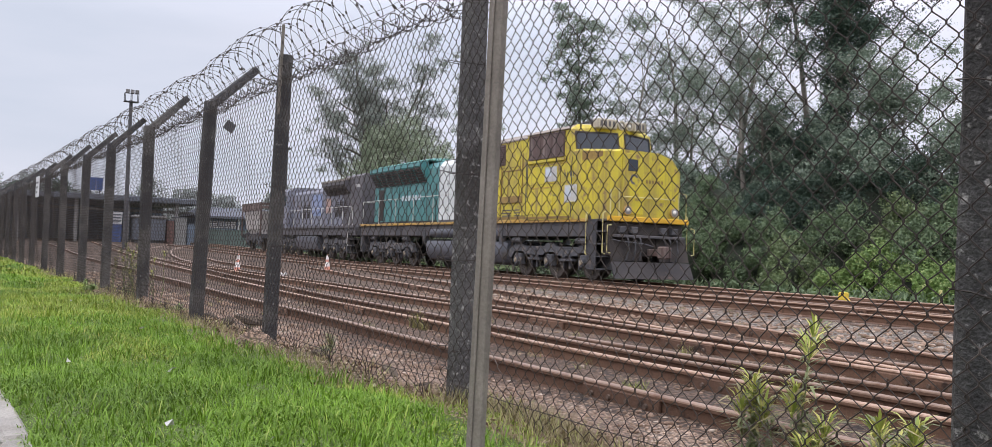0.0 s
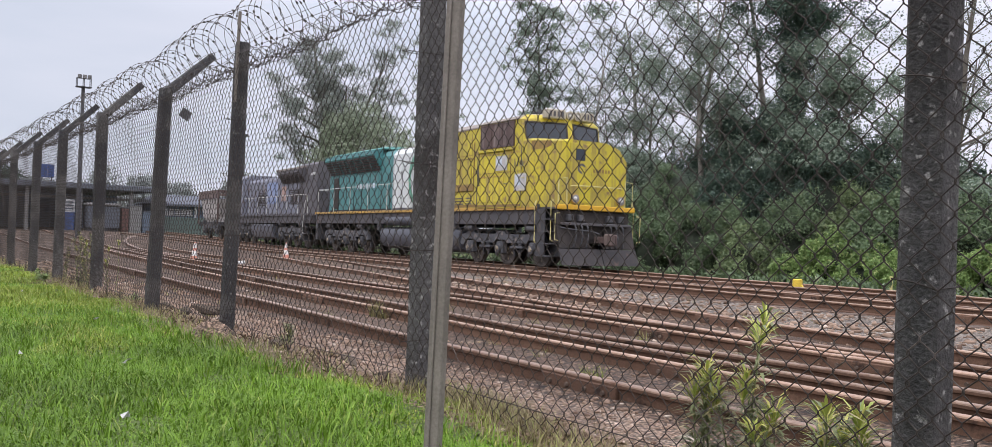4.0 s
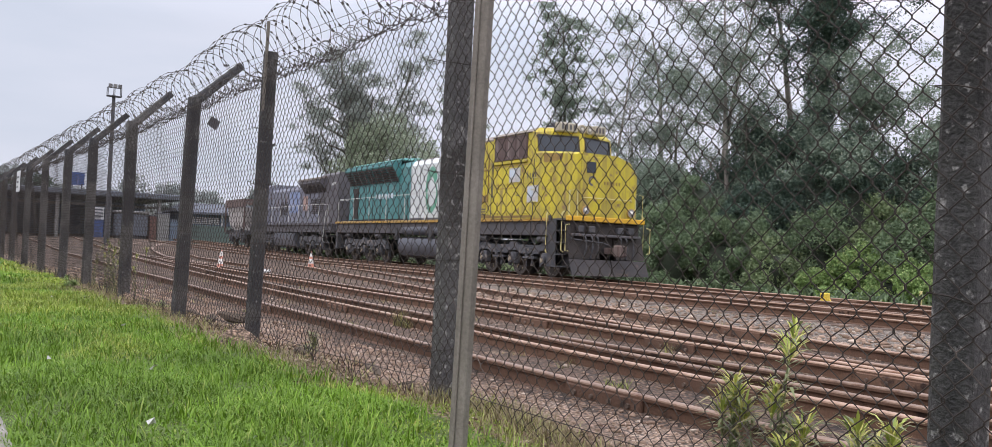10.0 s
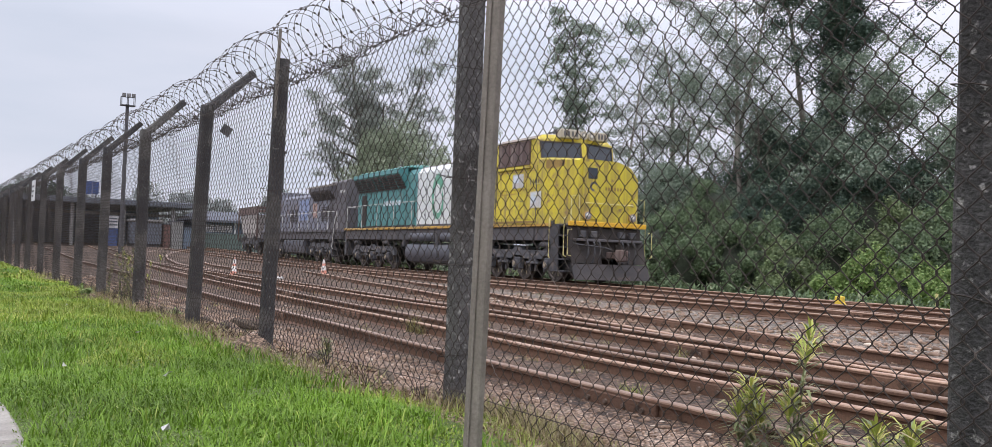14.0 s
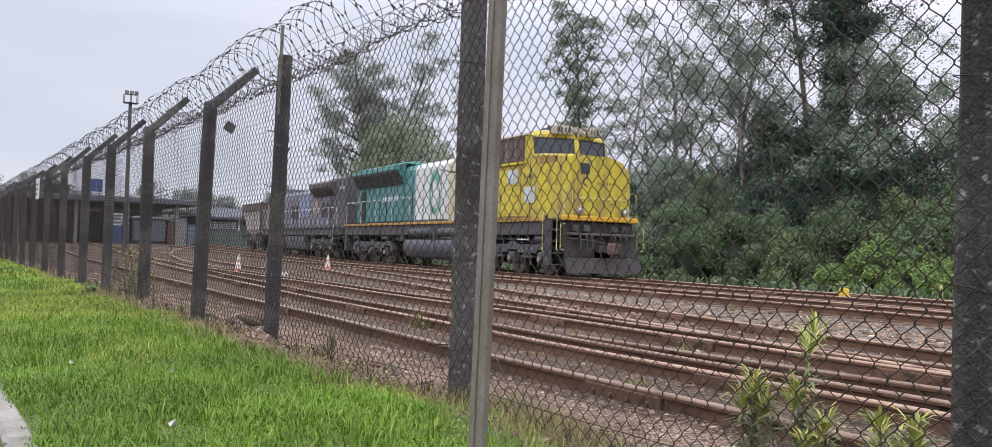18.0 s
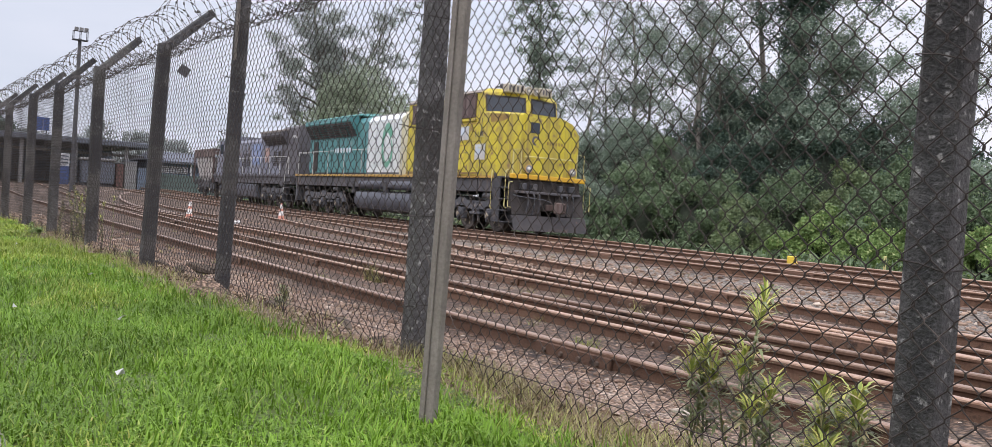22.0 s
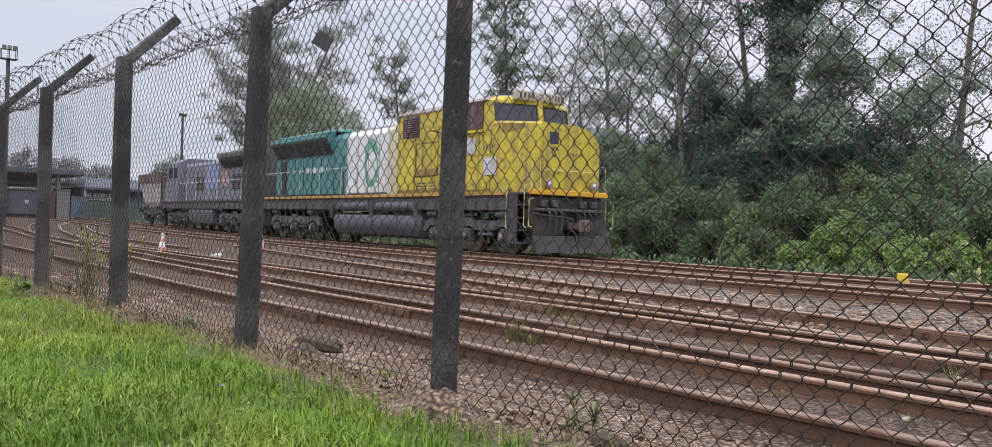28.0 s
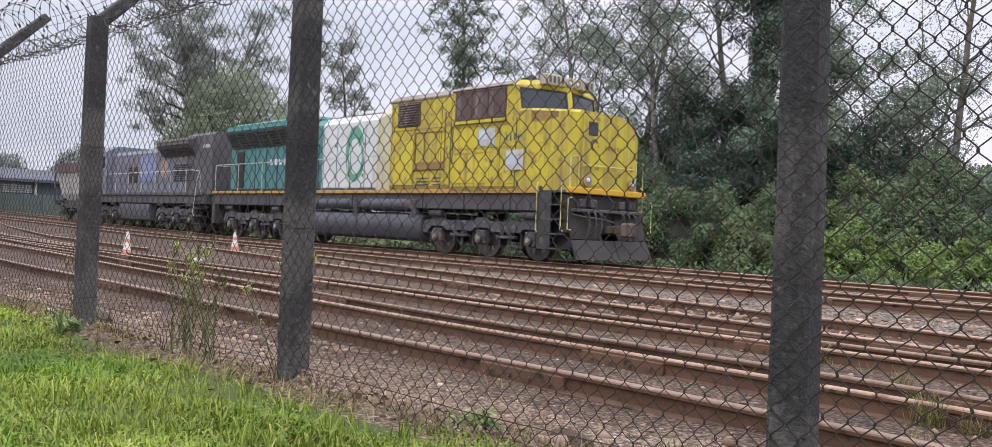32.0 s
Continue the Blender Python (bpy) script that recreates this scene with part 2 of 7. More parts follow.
M_ORANGE = surf("orange_paint", (0.66, 0.37, 0.02), (0.52, 0.31, 0.03), 0.55, big=1.2, fine=30, bump=0.05, grain=0.1, spots=((0.25, 0.14, 0.05), 0.34, 3.0), rand=0.04)
M_TEAL = surf("teal_paint", (0.050, 0.190, 0.186), (0.080, 0.238, 0.234), 0.5, big=0.8, fine=30, bump=0.05, grain=0.1, streak=((0.045, 0.085, 0.08), 0.7), spots=((0.13, 0.23, 0.215), 0.36, 1.5), rand=0.04)
M_TEALTOP = surf("faded_teal_roof", (0.10, 0.30, 0.27), (0.16, 0.34, 0.31), 0.7, big=1.4, fine=30, bump=0.1, grain=0.12, rand=0.04)
M_WHITE = surf("dirty_white_paint", (0.66, 0.69, 0.67), (0.55, 0.575, 0.56), 0.55, big=1.0, fine=30, bump=0.05, grain=0.07, streak=((0.34, 0.31, 0.25), 0.5), rand=0.04)
M_EDGE = surf("dirty_orange_edge", (0.46, 0.27, 0.05), (0.36, 0.24, 0.09), 0.65, big=0.5, fine=30, bump=0.05, grain=0.15, spots=((0.15, 0.10, 0.07), 0.32, 2.0), rand=0.04)
M_GREEN = surf("green_logo_paint", (0.07, 0.29, 0.18), (0.14, 0.33, 0.23), 0.5, big=1.0, fine=30, bump=0, grain=0.06, streak=((0.30, 0.36, 0.30), 0.6), rand=0.0)
M_BLACK = surf("sooty_black_steel", (0.050, 0.051, 0.056), (0.086, 0.084, 0.087), 0.7, 0.1, big=1.5, fine=40, bump=0.25, spots=((0.145, 0.12, 0.105), 0.36, 4.0), rand=0.2)
M_SILL = surf("dark_grey_sill", (0.066, 0.066, 0.072), (0.098, 0.091, 0.092), 0.65, 0.1, big=1.0, fine=40, bump=0.15, streak=((0.15, 0.115, 0.095), 0.6))
M_TANK = surf("black_tank_paint", (0.078, 0.083, 0.100), (0.118, 0.123, 0.140), 0.38, 0.1, big=0.8, fine=30, bump=0.1, spots=((0.12, 0.11, 0.10), 0.36, 3.0), rand=0.1)
M_PLOUGH = surf("worn_plough_steel", (0.040, 0.038, 0.039), (0.066, 0.057, 0.055), 0.8, 0.1, big=1.5, fine=40, bump=0.2, spots=((0.13, 0.088, 0.07), 0.36, 4.0), patch=((0.05, 0.045, 0.042), 0.4, 2.2))
M_TRUCK = surf("dusty_bogie_steel", (0.100, 0.100, 0.106), (0.060, 0.062, 0.069), 0.8, 0.1, big=2.0, fine=40, bump=0.35, spots=((0.20, 0.17, 0.145), 0.38, 5.0), rand=0.25)
M_WHEEL = surf("wheel_steel", (0.07, 0.06, 0.052), (0.11, 0.092, 0.08), 0.7, 0.3, big=3, fine=50, bump=0.2)
M_HUB = surf("bright_hub", (0.40, 0.34, 0.24), (0.28, 0.23, 0.17), 0.55, 0.3, big=4, fine=50, bump=0.1)
M_RUSTPANEL = surf("rusty_brown_panel", (0.075, 0.052, 0.050), (0.125, 0.085, 0.072), 0.8, big=2, fine=30, bump=0.2, streak=((0.24, 0.20, 0.18), 0.62))
M_STAIN = surf("brown_stained_paint", (0.17, 0.105, 0.045), (0.28, 0.19, 0.05), 0.7, big=3, fine=30, bump=0.05)
M_GRILLE = surf("dark_grille", (0.03, 0.027, 0.025), (0.055, 0.045, 0.04), 0.75, 0.2, big=2, fine=50, bump=0.3)
M_GLASS = glass("dark_cab_glass", (0.018, 0.025, 0.035))
M_HEADGLASS = glass("headlight_glass", (0.26, 0.25, 0.24), 0.15)
M_RAILPAINT = surf("pale_yellow_handrail", (0.62, 0.56, 0.24), (0.5, 0.45, 0.2), 0.6, big=3, fine=40, bump=0.05)
M_WHITERAIL = surf("white_handrail", (0.6, 0.6, 0.56), (0.45, 0.44, 0.4), 0.6, big=3, fine=40, bump=0.05)
M_GREYPAINT = surf("faded_grey_blue_paint", (0.150, 0.160, 0.198), (0.220, 0.230, 0.270), 0.65, big=0.7, fine=30, bump=0.08, grain=0.12, streak=((0.085, 0.078, 0.08), 0.8), spots=((0.14, 0.10, 0.085), 0.36, 2.0), rand=0.06)
M_BLUEPAINT = surf("faded_blue_paint", (0.17, 0.24, 0.42), (0.28, 0.32, 0.44), 0.65, big=1.0, fine=30, bump=0.05, streak=((0.22, 0.21, 0.24), 0.55))
M_DARKGREY = surf("dark_grey_paint", (0.075, 0.072, 0.08), (0.115, 0.108, 0.112), 0.7, big=1, fine=30, bump=0.1, streak=((0.14, 0.12, 0.11), 0.45))
M_PALEBLUE = surf("faded_pale_blue", (0.50, 0.58, 0.66), (0.60, 0.64, 0.68), 0.6, big=3, fine=40, bump=0)
M_CREAM = surf("faded_cream_paint", (0.50, 0.46, 0.27), (0.56, 0.53, 0.40), 0.6, big=0.9, fine=30, bump=0.05, grain=0.1, streak=((0.27, 0.22, 0.14), 0.6), rand=0.04)
M_BOARD = surf("pale_dusty_board", (0.50, 0.46, 0.37), (0.38, 0.34, 0.27), 0.7, big=2.0, fine=40, bump=0.05, streak=((0.22, 0.18, 0.13), 0.6))
M_ROOFDIRT = surf("dusty_roof", (0.33, 0.29, 0.25), (0.22, 0.19, 0.165), 0.9, big=1.2, fine=30, bump=0.15)
M_WAGON = surf("rusty_wagon_paint", (0.42, 0.40, 0.38), (0.33, 0.305, 0.285), 0.85, big=0.8, fine=30, bump=0.15, streak=((0.14, 0.10, 0.08), 0.5))
M_CONE = surf("orange_cone", (0.62, 0.26, 0.18), (0.5, 0.24, 0.18), 0.6, big=5, fine=40, bump=0.05)
M_CONEWHITE = surf("cone_white_band", (0.75, 0.73, 0.7), (0.6, 0.58, 0.55), 0.5, big=5, fine=40, bump=0)
M_MARK = surf("yellow_marker", (0.66, 0.48, 0.05), (0.56, 0.40, 0.05), 0.6, big=6, fine=40, bump=0.05, spots=((0.3, 0.2, 0.06), 0.2, 8))
M_LITTER = surf("white_litter", (0.55, 0.54, 0.52), None, 0.6, big=6, fine=40, bump=0.1)
M_BARK = surf("grey_bark", (0.10, 0.085, 0.07), (0.17, 0.15, 0.125), 0.95, big=3, fine=14, bump=0.8, streak=((0.05, 0.042, 0.035), 0.5))
M_PALEBARK = surf("pale_eucalypt_bark", (0.26, 0.235, 0.205), (0.15, 0.13, 0.11), 0.9, big=2, fine=14, bump=0.4, streak=((0.08, 0.07, 0.06), 0.5))
# bluish so that the colour itself carries the distance haze
M_SHED = surf("dark_shed_roof", (0.088, 0.098, 0.118), (0.118, 0.126, 0.145), 0.8, big=0.2, fine=8, bump=0.1)
M_WALLGREY = surf("grey_render_wall", (0.24, 0.235, 0.23), (0.16, 0.155, 0.15), 0.9, big=0.4, fine=10, bump=0.1, streak=((0.09, 0.085, 0.08), 0.5))
# blue-grey here is painted haze, in place of the wall's own colour
M_WALLBACK = surf("haze_tinted_wall", (0.15, 0.185, 0.235), (0.115, 0.145, 0.19), 0.9, big=0.4, fine=10, bump=0.1, streak=((0.08, 0.095, 0.12), 0.5))
M_WALLGREEN = surf("green_wall", (0.088, 0.118, 0.110), (0.112, 0.142, 0.132), 0.85, big=0.4, fine=10, bump=0.1, streak=((0.08, 0.095, 0.088), 0.5))
M_WALLWHITE = surf("white_wall", (0.6, 0.6, 0.6), (0.45, 0.45, 0.45), 0.85, big=0.4, fine=10, bump=0.05)
M_WALLBLUE = surf("blue_wall", (0.05, 0.09, 0.24), (0.06, 0.09, 0.2), 0.8, big=0.4, fine=10, bump=0.05)
M_REDBROWN = surf("red_oxide_wall", (0.19, 0.10, 0.085), (0.15, 0.085, 0.075), 0.85, big=0.4, fine=10, bump=0.05)
M_MAST = surf("mast_steel", (0.10, 0.10, 0.105), (0.07, 0.07, 0.075), 0.7, 0.3, big=1, fine=20, bump=0.05)
M_HILL = surf("wooded_hill", (0.035, 0.05, 0.03), (0.055, 0.07, 0.045), 0.95, big=0.12, fine=1.2, bump=0.5)
L_LUSH = leafy("lush_grass_blades", (0.090, 0.168, 0.012), (0.172, 0.298, 0.026), (0.27, 0.34, 0.07), 0.05)
L_GRASS = leafy("grass_blades", (0.135, 0.195, 0.018), (0.265, 0.350, 0.046), (0.39, 0.38, 0.10), 0.12)
L_DRY = leafy("dry_weeds", (0.13, 0.105, 0.05), (0.27, 0.22, 0.115), (0.32, 0.34, 0.10), 0.22)
L_TREE = leafy("eucalypt_leaves", (0.104, 0.142, 0.102), (0.220, 0.278, 0.203), (0.28, 0.30, 0.23), 0.08)
L_TREE2 = leafy("grey_green_leaves", (0.160, 0.188, 0.162), (0.245, 0.275, 0.235), (0.30, 0.30, 0.26), 0.10)
L_VINE = leafy("dark_climber_leaves", (0.027, 0.050, 0.037), (0.073, 0.114, 0.078), (0.11, 0.145, 0.09), 0.06)
L_BUSH = leafy("bush_leaves", (0.064, 0.099, 0.050), (0.152, 0.210, 0.106), (0.21, 0.235, 0.13), 0.05)
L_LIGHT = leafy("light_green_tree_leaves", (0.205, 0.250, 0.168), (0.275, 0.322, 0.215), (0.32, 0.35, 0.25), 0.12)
L_PLUME = leafy("olive_shrub_leaves", (0.100, 0.138, 0.062), (0.170, 0.220, 0.100), (0.22, 0.25, 0.12), 0.08)
L_BRIGHT = leafy("bright_creeper_leaves", (0.100, 0.170, 0.048), (0.245, 0.345, 0.110), (0.36, 0.41, 0.17), 0.12)
L_WEED = leafy("yellow_green_weed_leaves", (0.25, 0.33, 0.065), (0.49, 0.53, 0.13), (0.60, 0.57, 0.17), 0.3)
L_WEEDLOW = leafy("grey_green_weed_leaves", (0.115, 0.135, 0.062), (0.22, 0.25, 0.11), (0.33, 0.29, 0.14), 0.2)
# greyed and paled: distance haze is put into the leaf colour
L_HAZE = leafy("haze_paled_leaves", (0.205, 0.228, 0.220), (0.29, 0.315, 0.300), (0.34, 0.35, 0.33), 0.12)
L_DEAD = leafy("dead_brown_leaves", (0.07, 0.042, 0.028), (0.22, 0.15, 0.095), (0.33, 0.27, 0.19), 0.12, 0.9, 0.0)
# dark colour of the filler lumps, standing for shade between the leaves
M_THICKETSHADE = surf("thicket_shade", (0.038, 0.047, 0.030), (0.026, 0.034, 0.022), 0.95, big=1.5, fine=9, bump=0.8, grain=0.5)
M_GRAFFITI = surf("faded_orange_paint", (0.36, 0.22, 0.17), (0.28, 0.20, 0.18), 0.7, big=2.0, fine=30, bump=0, streak=((0.2, 0.17, 0.17), 0.6))
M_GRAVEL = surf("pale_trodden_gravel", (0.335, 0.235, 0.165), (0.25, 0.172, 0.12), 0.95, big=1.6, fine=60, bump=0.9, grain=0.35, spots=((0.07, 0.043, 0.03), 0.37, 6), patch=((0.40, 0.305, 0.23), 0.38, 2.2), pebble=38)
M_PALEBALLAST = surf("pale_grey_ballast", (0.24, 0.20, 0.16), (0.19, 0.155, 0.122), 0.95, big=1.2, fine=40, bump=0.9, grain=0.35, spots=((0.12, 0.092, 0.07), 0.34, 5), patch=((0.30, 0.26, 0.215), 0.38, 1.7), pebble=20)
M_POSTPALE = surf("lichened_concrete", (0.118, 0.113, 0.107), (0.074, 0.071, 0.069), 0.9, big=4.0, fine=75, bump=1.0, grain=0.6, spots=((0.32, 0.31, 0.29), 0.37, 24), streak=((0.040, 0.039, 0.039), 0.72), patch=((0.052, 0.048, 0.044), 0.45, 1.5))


# ---- mesh tools ----
class Geo:
    """Collects vertices and faces of one mesh."""

    def __init__(self):
        self.v, self.f, self.mi, self.cur = [], [], [], 0

    def use(self, k):
        self.cur = k
        return self

    def put(self, verts, faces, m=None):
        o = len(self.v)
        self.v += [tuple(m @ Vector(p)) for p in verts] if m is not None else [tuple(p) for p in verts]
        self.f += [tuple(i + o for i in q) for q in faces]
        self.mi += [self.cur] * len(faces)
        return self

    def box(self, x0, x1, y0, y1, z0, z1, ch=0.0, m=None):
        """A box between the limits, its edges cut off by ch."""
        if ch <= 0:
            v = [(x, y, z) for x in (x0, x1) for y in (y0, y1) for z in (z0, z1)]
            return self.put(v, [(0, 1, 3, 2), (4, 6, 7, 5), (0, 4, 5, 1), (2, 3, 7, 6), (0, 2, 6, 4), (1, 5, 7, 3)], m)
        v, idx = [], {}
        for i, x in enumerate((x0, x1)):
            for j, y in enumerate((y0, y1)):
                for k, z in enumerate((z0, z1)):
                    sx, sy, sz = (ch if i == 0 else -ch), (ch if j == 0 else -ch), (ch if k == 0 else -ch)
                    for a, p in enumerate(((x, y + sy, z + sz), (x + sx, y, z + sz), (x + sx, y + sy, z))):
                        idx[i, j, k, a] = len(v)
                        v.append(p)
        f = []
        for i in (0, 1):
            f.append([idx[i, j, k, 0] for j, k in ((0, 0), (1, 0), (1, 1), (0, 1))][:: 1 if i else -1])
            f.append([idx[j, i, k, 1] for j, k in ((0, 0), (1, 0), (1, 1), (0, 1))][:: -1 if i else 1])
            f.append([idx[j, k, i, 2] for j, k in ((0, 0), (1, 0), (1, 1), (0, 1))][:: 1 if i else -1])
        for i in (0, 1):
            for j in (0, 1):
                f.append((idx[i, j, 0, 0], idx[i, j, 1, 0], idx[i, j, 1, 1], idx[i, j, 0, 1]))
                f.append((idx[i, 0, j, 0], idx[i, 1, j, 0], idx[i, 1, j, 2], idx[i, 0, j, 2]))
                f.append((idx[0, i, j, 1], idx[1, i, j, 1], idx[1, i, j, 2], idx[0, i, j, 2]))
                for k in (0, 1):
                    f.append((idx[i, j, k, 0], idx[i, j, k, 1], idx[i, j, k, 2]))
        return self.put(v, f, m)

    def cyl(self, a, b, r, r2=None, n=12, cap=True):
        a, b = Vector(a), Vector(b)
        r2 = r if r2 is None else r2
        q = (b - a).to_track_quat("Z", "X").to_matrix()
        v = [tuple(p + q @ Vector((math.cos(2 * math.pi * i / n) * s, math.sin(2 * math.pi * i / n) * s, 0))) for p, s in ((a, r), (b, r2)) for i in range(n)]
        f = [(i, (i + 1) % n, n + (i + 1) % n, n + i) for i in range(n)]
        if cap:
            f += [tuple(range(n))[::-1], tuple(range(n, 2 * n))]
        return self.put(v, f)

    def tube(self, pts, r, n=6):
        """A tube along points; r is one radius or one for each point."""
        pts = [Vector(p) for p in pts]
        rs = r if isinstance(r, (list, tuple)) else [r] * len(pts)
        v, f = [], []
        for i, p in enumerate(pts):
            d = (pts[min(i + 1, len(pts) - 1)] - pts[max(i - 1, 0)]).normalized()
            q = d.to_track_quat("Z", "Y").to_matrix()
            v += [tuple(p + q @ Vector((math.cos(2 * math.pi * k / n) * rs[i], math.sin(2 * math.pi * k / n) * rs[i], 0))) for k in range(n)]
        for i in range(len(pts) - 1):
            f += [(i * n + k, i * n + (k + 1) % n, (i + 1) * n + (k + 1) % n, (i + 1) * n + k) for k in range(n)]
        f += [tuple(range(n))[::-1], tuple(range(len(v) - n, len(v)))]
        return self.put(v, f)

    def loft(self, rings, cap=True):
        """Joins rings of equal length."""
        n = len(rings[0])
        v = [p for r in rings for p in r]
        f = [(i * n + k, i * n + (k + 1) % n, (i + 1) * n + (k + 1) % n, (i + 1) * n + k) for i in range(len(rings) - 1) for k in range(n)]
        if cap:
            f += [tuple(range(n))[::-1], tuple(range(len(v) - n, len(v)))]
        return self.put(v, f)

    def lathe(self, prof, a, axis=(0, 1, 0), n=20):
        """Turns (radius, height) pairs round an axis through a."""
        q = Vector(axis).to_track_quat("Z", "X").to_matrix()
        return self.loft([[tuple(Vector(a) + q @ Vector((math.cos(2 * math.pi * k / n) * r, math.sin(2 * math.pi * k / n) * r, h))) for k in range(n)] for r, h in prof])

    def mesh(self, name, mats, smooth=False):
        me = bpy.data.meshes.new(name)
        me.from_pydata(self.v, [], self.f)
        for m in mats if isinstance(mats, (list, tuple)) else [mats]:
            me.materials.append(m)
        me.polygons.foreach_set("material_index", self.mi)
        me.update()
        bm = bmesh.new()
        bm.from_mesh(me)
        bmesh.ops.recalc_face_normals(bm, faces=bm.faces)
        bm.to_mesh(me)
        bm.free()
        if smooth:
            me.polygons.foreach_set("use_smooth", [True] * len(me.polygons))
            me.set_sharp_from_angle(angle=radians(35))
        return me


def part(name, geo, mats, parent=None, label="", smooth=False, at=None):
    """Links a mesh as one object under a thing or a part."""
    ob = new(name, geo.mesh(name, mats, smooth) if isinstance(geo, Geo) else geo)
    if parent is not None:
        ob.parent = parent
    if at is not None:
        ob.matrix_basis = at
    if label:
        ob["label"] = label
    return ob


def pieces(name, geo, mats, parent, label="", smooth=False):
    """Links each separate piece of a mesh as a part of its own."""
    root = list(range(len(geo.v)))

    def find(i):
        while root[i] != i:
            root[i] = root[root[i]]
            i = root[i]
        return i
    for q in geo.f:
        for i in q[1:]:
            root[find(i)] = find(q[0])
    found = {}
    for q, m in zip(geo.f, geo.mi):
        g, old = found.setdefault(find(q[0]), (Geo(), {}))
        for i in q:
            if i not in old:
                old[i] = len(g.v)
                g.v.append(geo.v[i])
        g.f.append(tuple(old[i] for i in q))
        g.mi.append(m)
    return [part(name, g, mats, parent, label, smooth) for g, _ in found.values()]


def thing(name, label, category, group="", kind="", at=None):
    """An Empty that parents the parts of one thing."""
    ob = tagged(new(name), label, category, group, kind)
    if at is not None:
        ob.matrix_basis = at
    return ob


def mesh_np(name, v, f, mats, smooth=False, mi=None):
    """A mesh from arrays: v is n x 3, f is m x k."""
    v, f = np.asarray(v, dtype=np.float32), np.asarray(f, dtype=np.int32)
    me = bpy.data.meshes.new(name)
    k = f.shape[1]
    me.vertices.add(len(v))
    me.vertices.foreach_set("co", v.ravel())
    me.loops.add(f.size)
    me.loops.foreach_set("vertex_index", f.ravel())
    me.polygons.add(len(f))
    me.polygons.foreach_set("loop_start", np.arange(0, f.size, k, dtype=np.int32))
    for m in mats if isinstance(mats, (list, tuple)) else [mats]:
        me.materials.append(m)
    if mi is not None:
        me.polygons.foreach_set("material_index", np.asarray(mi, dtype=np.int32))
    if smooth:
        me.polygons.foreach_set("use_smooth", np.ones(len(f), dtype=bool))
    me.update(calc_edges=True)
    me.validate()
    return me


def leaves_np(rng, centres, size, flat=0.0, slim=0.55, droop=0.0, out=None, bias=0.8, far=False):
    """A leaf at each centre, turned at random or facing outwards: vertices and faces. Folded, of two triangles; far ones have one."""
    n = len(centres)
    d = rng.normal(size=(n, 3))
    d[:, 2] = d[:, 2] * (1 - flat) - droop
    d /= np.linalg.norm(d, axis=1)[:, None]
    face = rng.normal(size=(n, 3))
    if out is not None:
        face = face * (1 - bias) + out * bias
        d -= face * (np.sum(d * face, 1) / np.sum(face * face, 1))[:, None] * 0.8
        d /= np.linalg.norm(d, axis=1)[:, None] + 1e-9
    s = np.cross(d, face)
    s /= np.linalg.norm(s, axis=1)[:, None] + 1e-9
    up = np.cross(d, s)
    ln = (size * rng.uniform(0.6, 1.4, n))[:, None]
    a, c = centres - d * ln * 0.5, centres + d * ln * 0.5
    if far:
        v = np.stack([a + s * ln * slim * 0.6, a - s * ln * slim * 0.6, c], 1).reshape(-1, 3)
        return v, np.arange(n)[:, None] * 3 + [0, 1, 2]
    b, e = centres + s * ln * slim * 0.5 + up * ln * 0.12, centres - s * ln * slim * 0.5 + up * ln * 0.12
    v = np.stack([a, b, c, e], 1).reshape(-1, 3)
    i = np.arange(n)[:, None] * 4
    return v, np.concatenate([i + [0, 1, 2], i + [0, 2, 3]])


# ---- ground, road, kerb ----
def smooth(a, b, t):
    t = min(1.0, max(0.0, (t - a) / (b - a)))
    return t * t * (3 - 2 * t)


def rise(x):
    """The yard climbs gently towards its far end."""
    return 0.0105 * min(120.0, max(0.0, -38.0 - x))


def ground_z(x, y):
    """Height of the ground: road, verge, ballast, and the drop behind the far track."""
    if y < -2.30:
        return rise(x) - 0.14
    z = rise(x) - 0.02 - 0.20 * smooth(-0.15, 1.1, y) + 0.10 * smooth(8.5, 13.5, y) - 0.85 * smooth(17.6, 21.5, y)
    return z + 0.03 * (noise.noise((x * 0.8, y * 0.8, 0)) + 0.5 * noise.noise((x * 2.7, y * 2.7, 3))) * (1 if -40 < x < 14 and y < 18 else 0)


def grid_steps(limits):
    out = []
    for a, b, s in limits:
        n = max(1, round((b - a) / s))
        out += [a + (b - a) * i / n for i in range(n)]
    return out + [limits[-1][1]]


gx = grid_steps([(-2500, -300, 550), (-300, -70, 23), (-70, -20, 1.0), (-20, 10, 0.3), (10, 60, 10), (60, 2500, 600)])
gy = grid_steps([(-2500, -60, 600), (-60, -2.36, 14), (-2.36, -2.30, 0.06), (-2.30, 4, 0.2), (4, 24, 0.5), (24, 80, 8), (80, 2500, 600)])
gv = [(x, y, ground_z(x, y)) for x in gx for y in gy]
ny = len(gy)
gf = [(i * ny + j, (i + 1) * ny + j, (i + 1) * ny + j + 1, i * ny + j + 1) for i in range(len(gx) - 1) for j in range(ny - 1)]
gm = []
for i in range(len(gx) - 1):
    for j in range(ny - 1):
        y = (gy[j] + gy[j + 1]) / 2
        x = (gx[i] + gx[i + 1]) / 2
        strip = -30 < x < 14 and 6.75 - 0.205 * x < y < 10.25 - 0.062 * x
        gm.append(1 if y < -2.3 else 2 if y < -0.3 or y > 18.2 else 3 if y < 1.42 else 4 if strip else 0)
ground = new("ground", mesh_np("ground", gv, gf, [M_DIRT, M_ASPHALT, M_SOIL, M_GRAVEL, M_PALEBALLAST], True, gm))
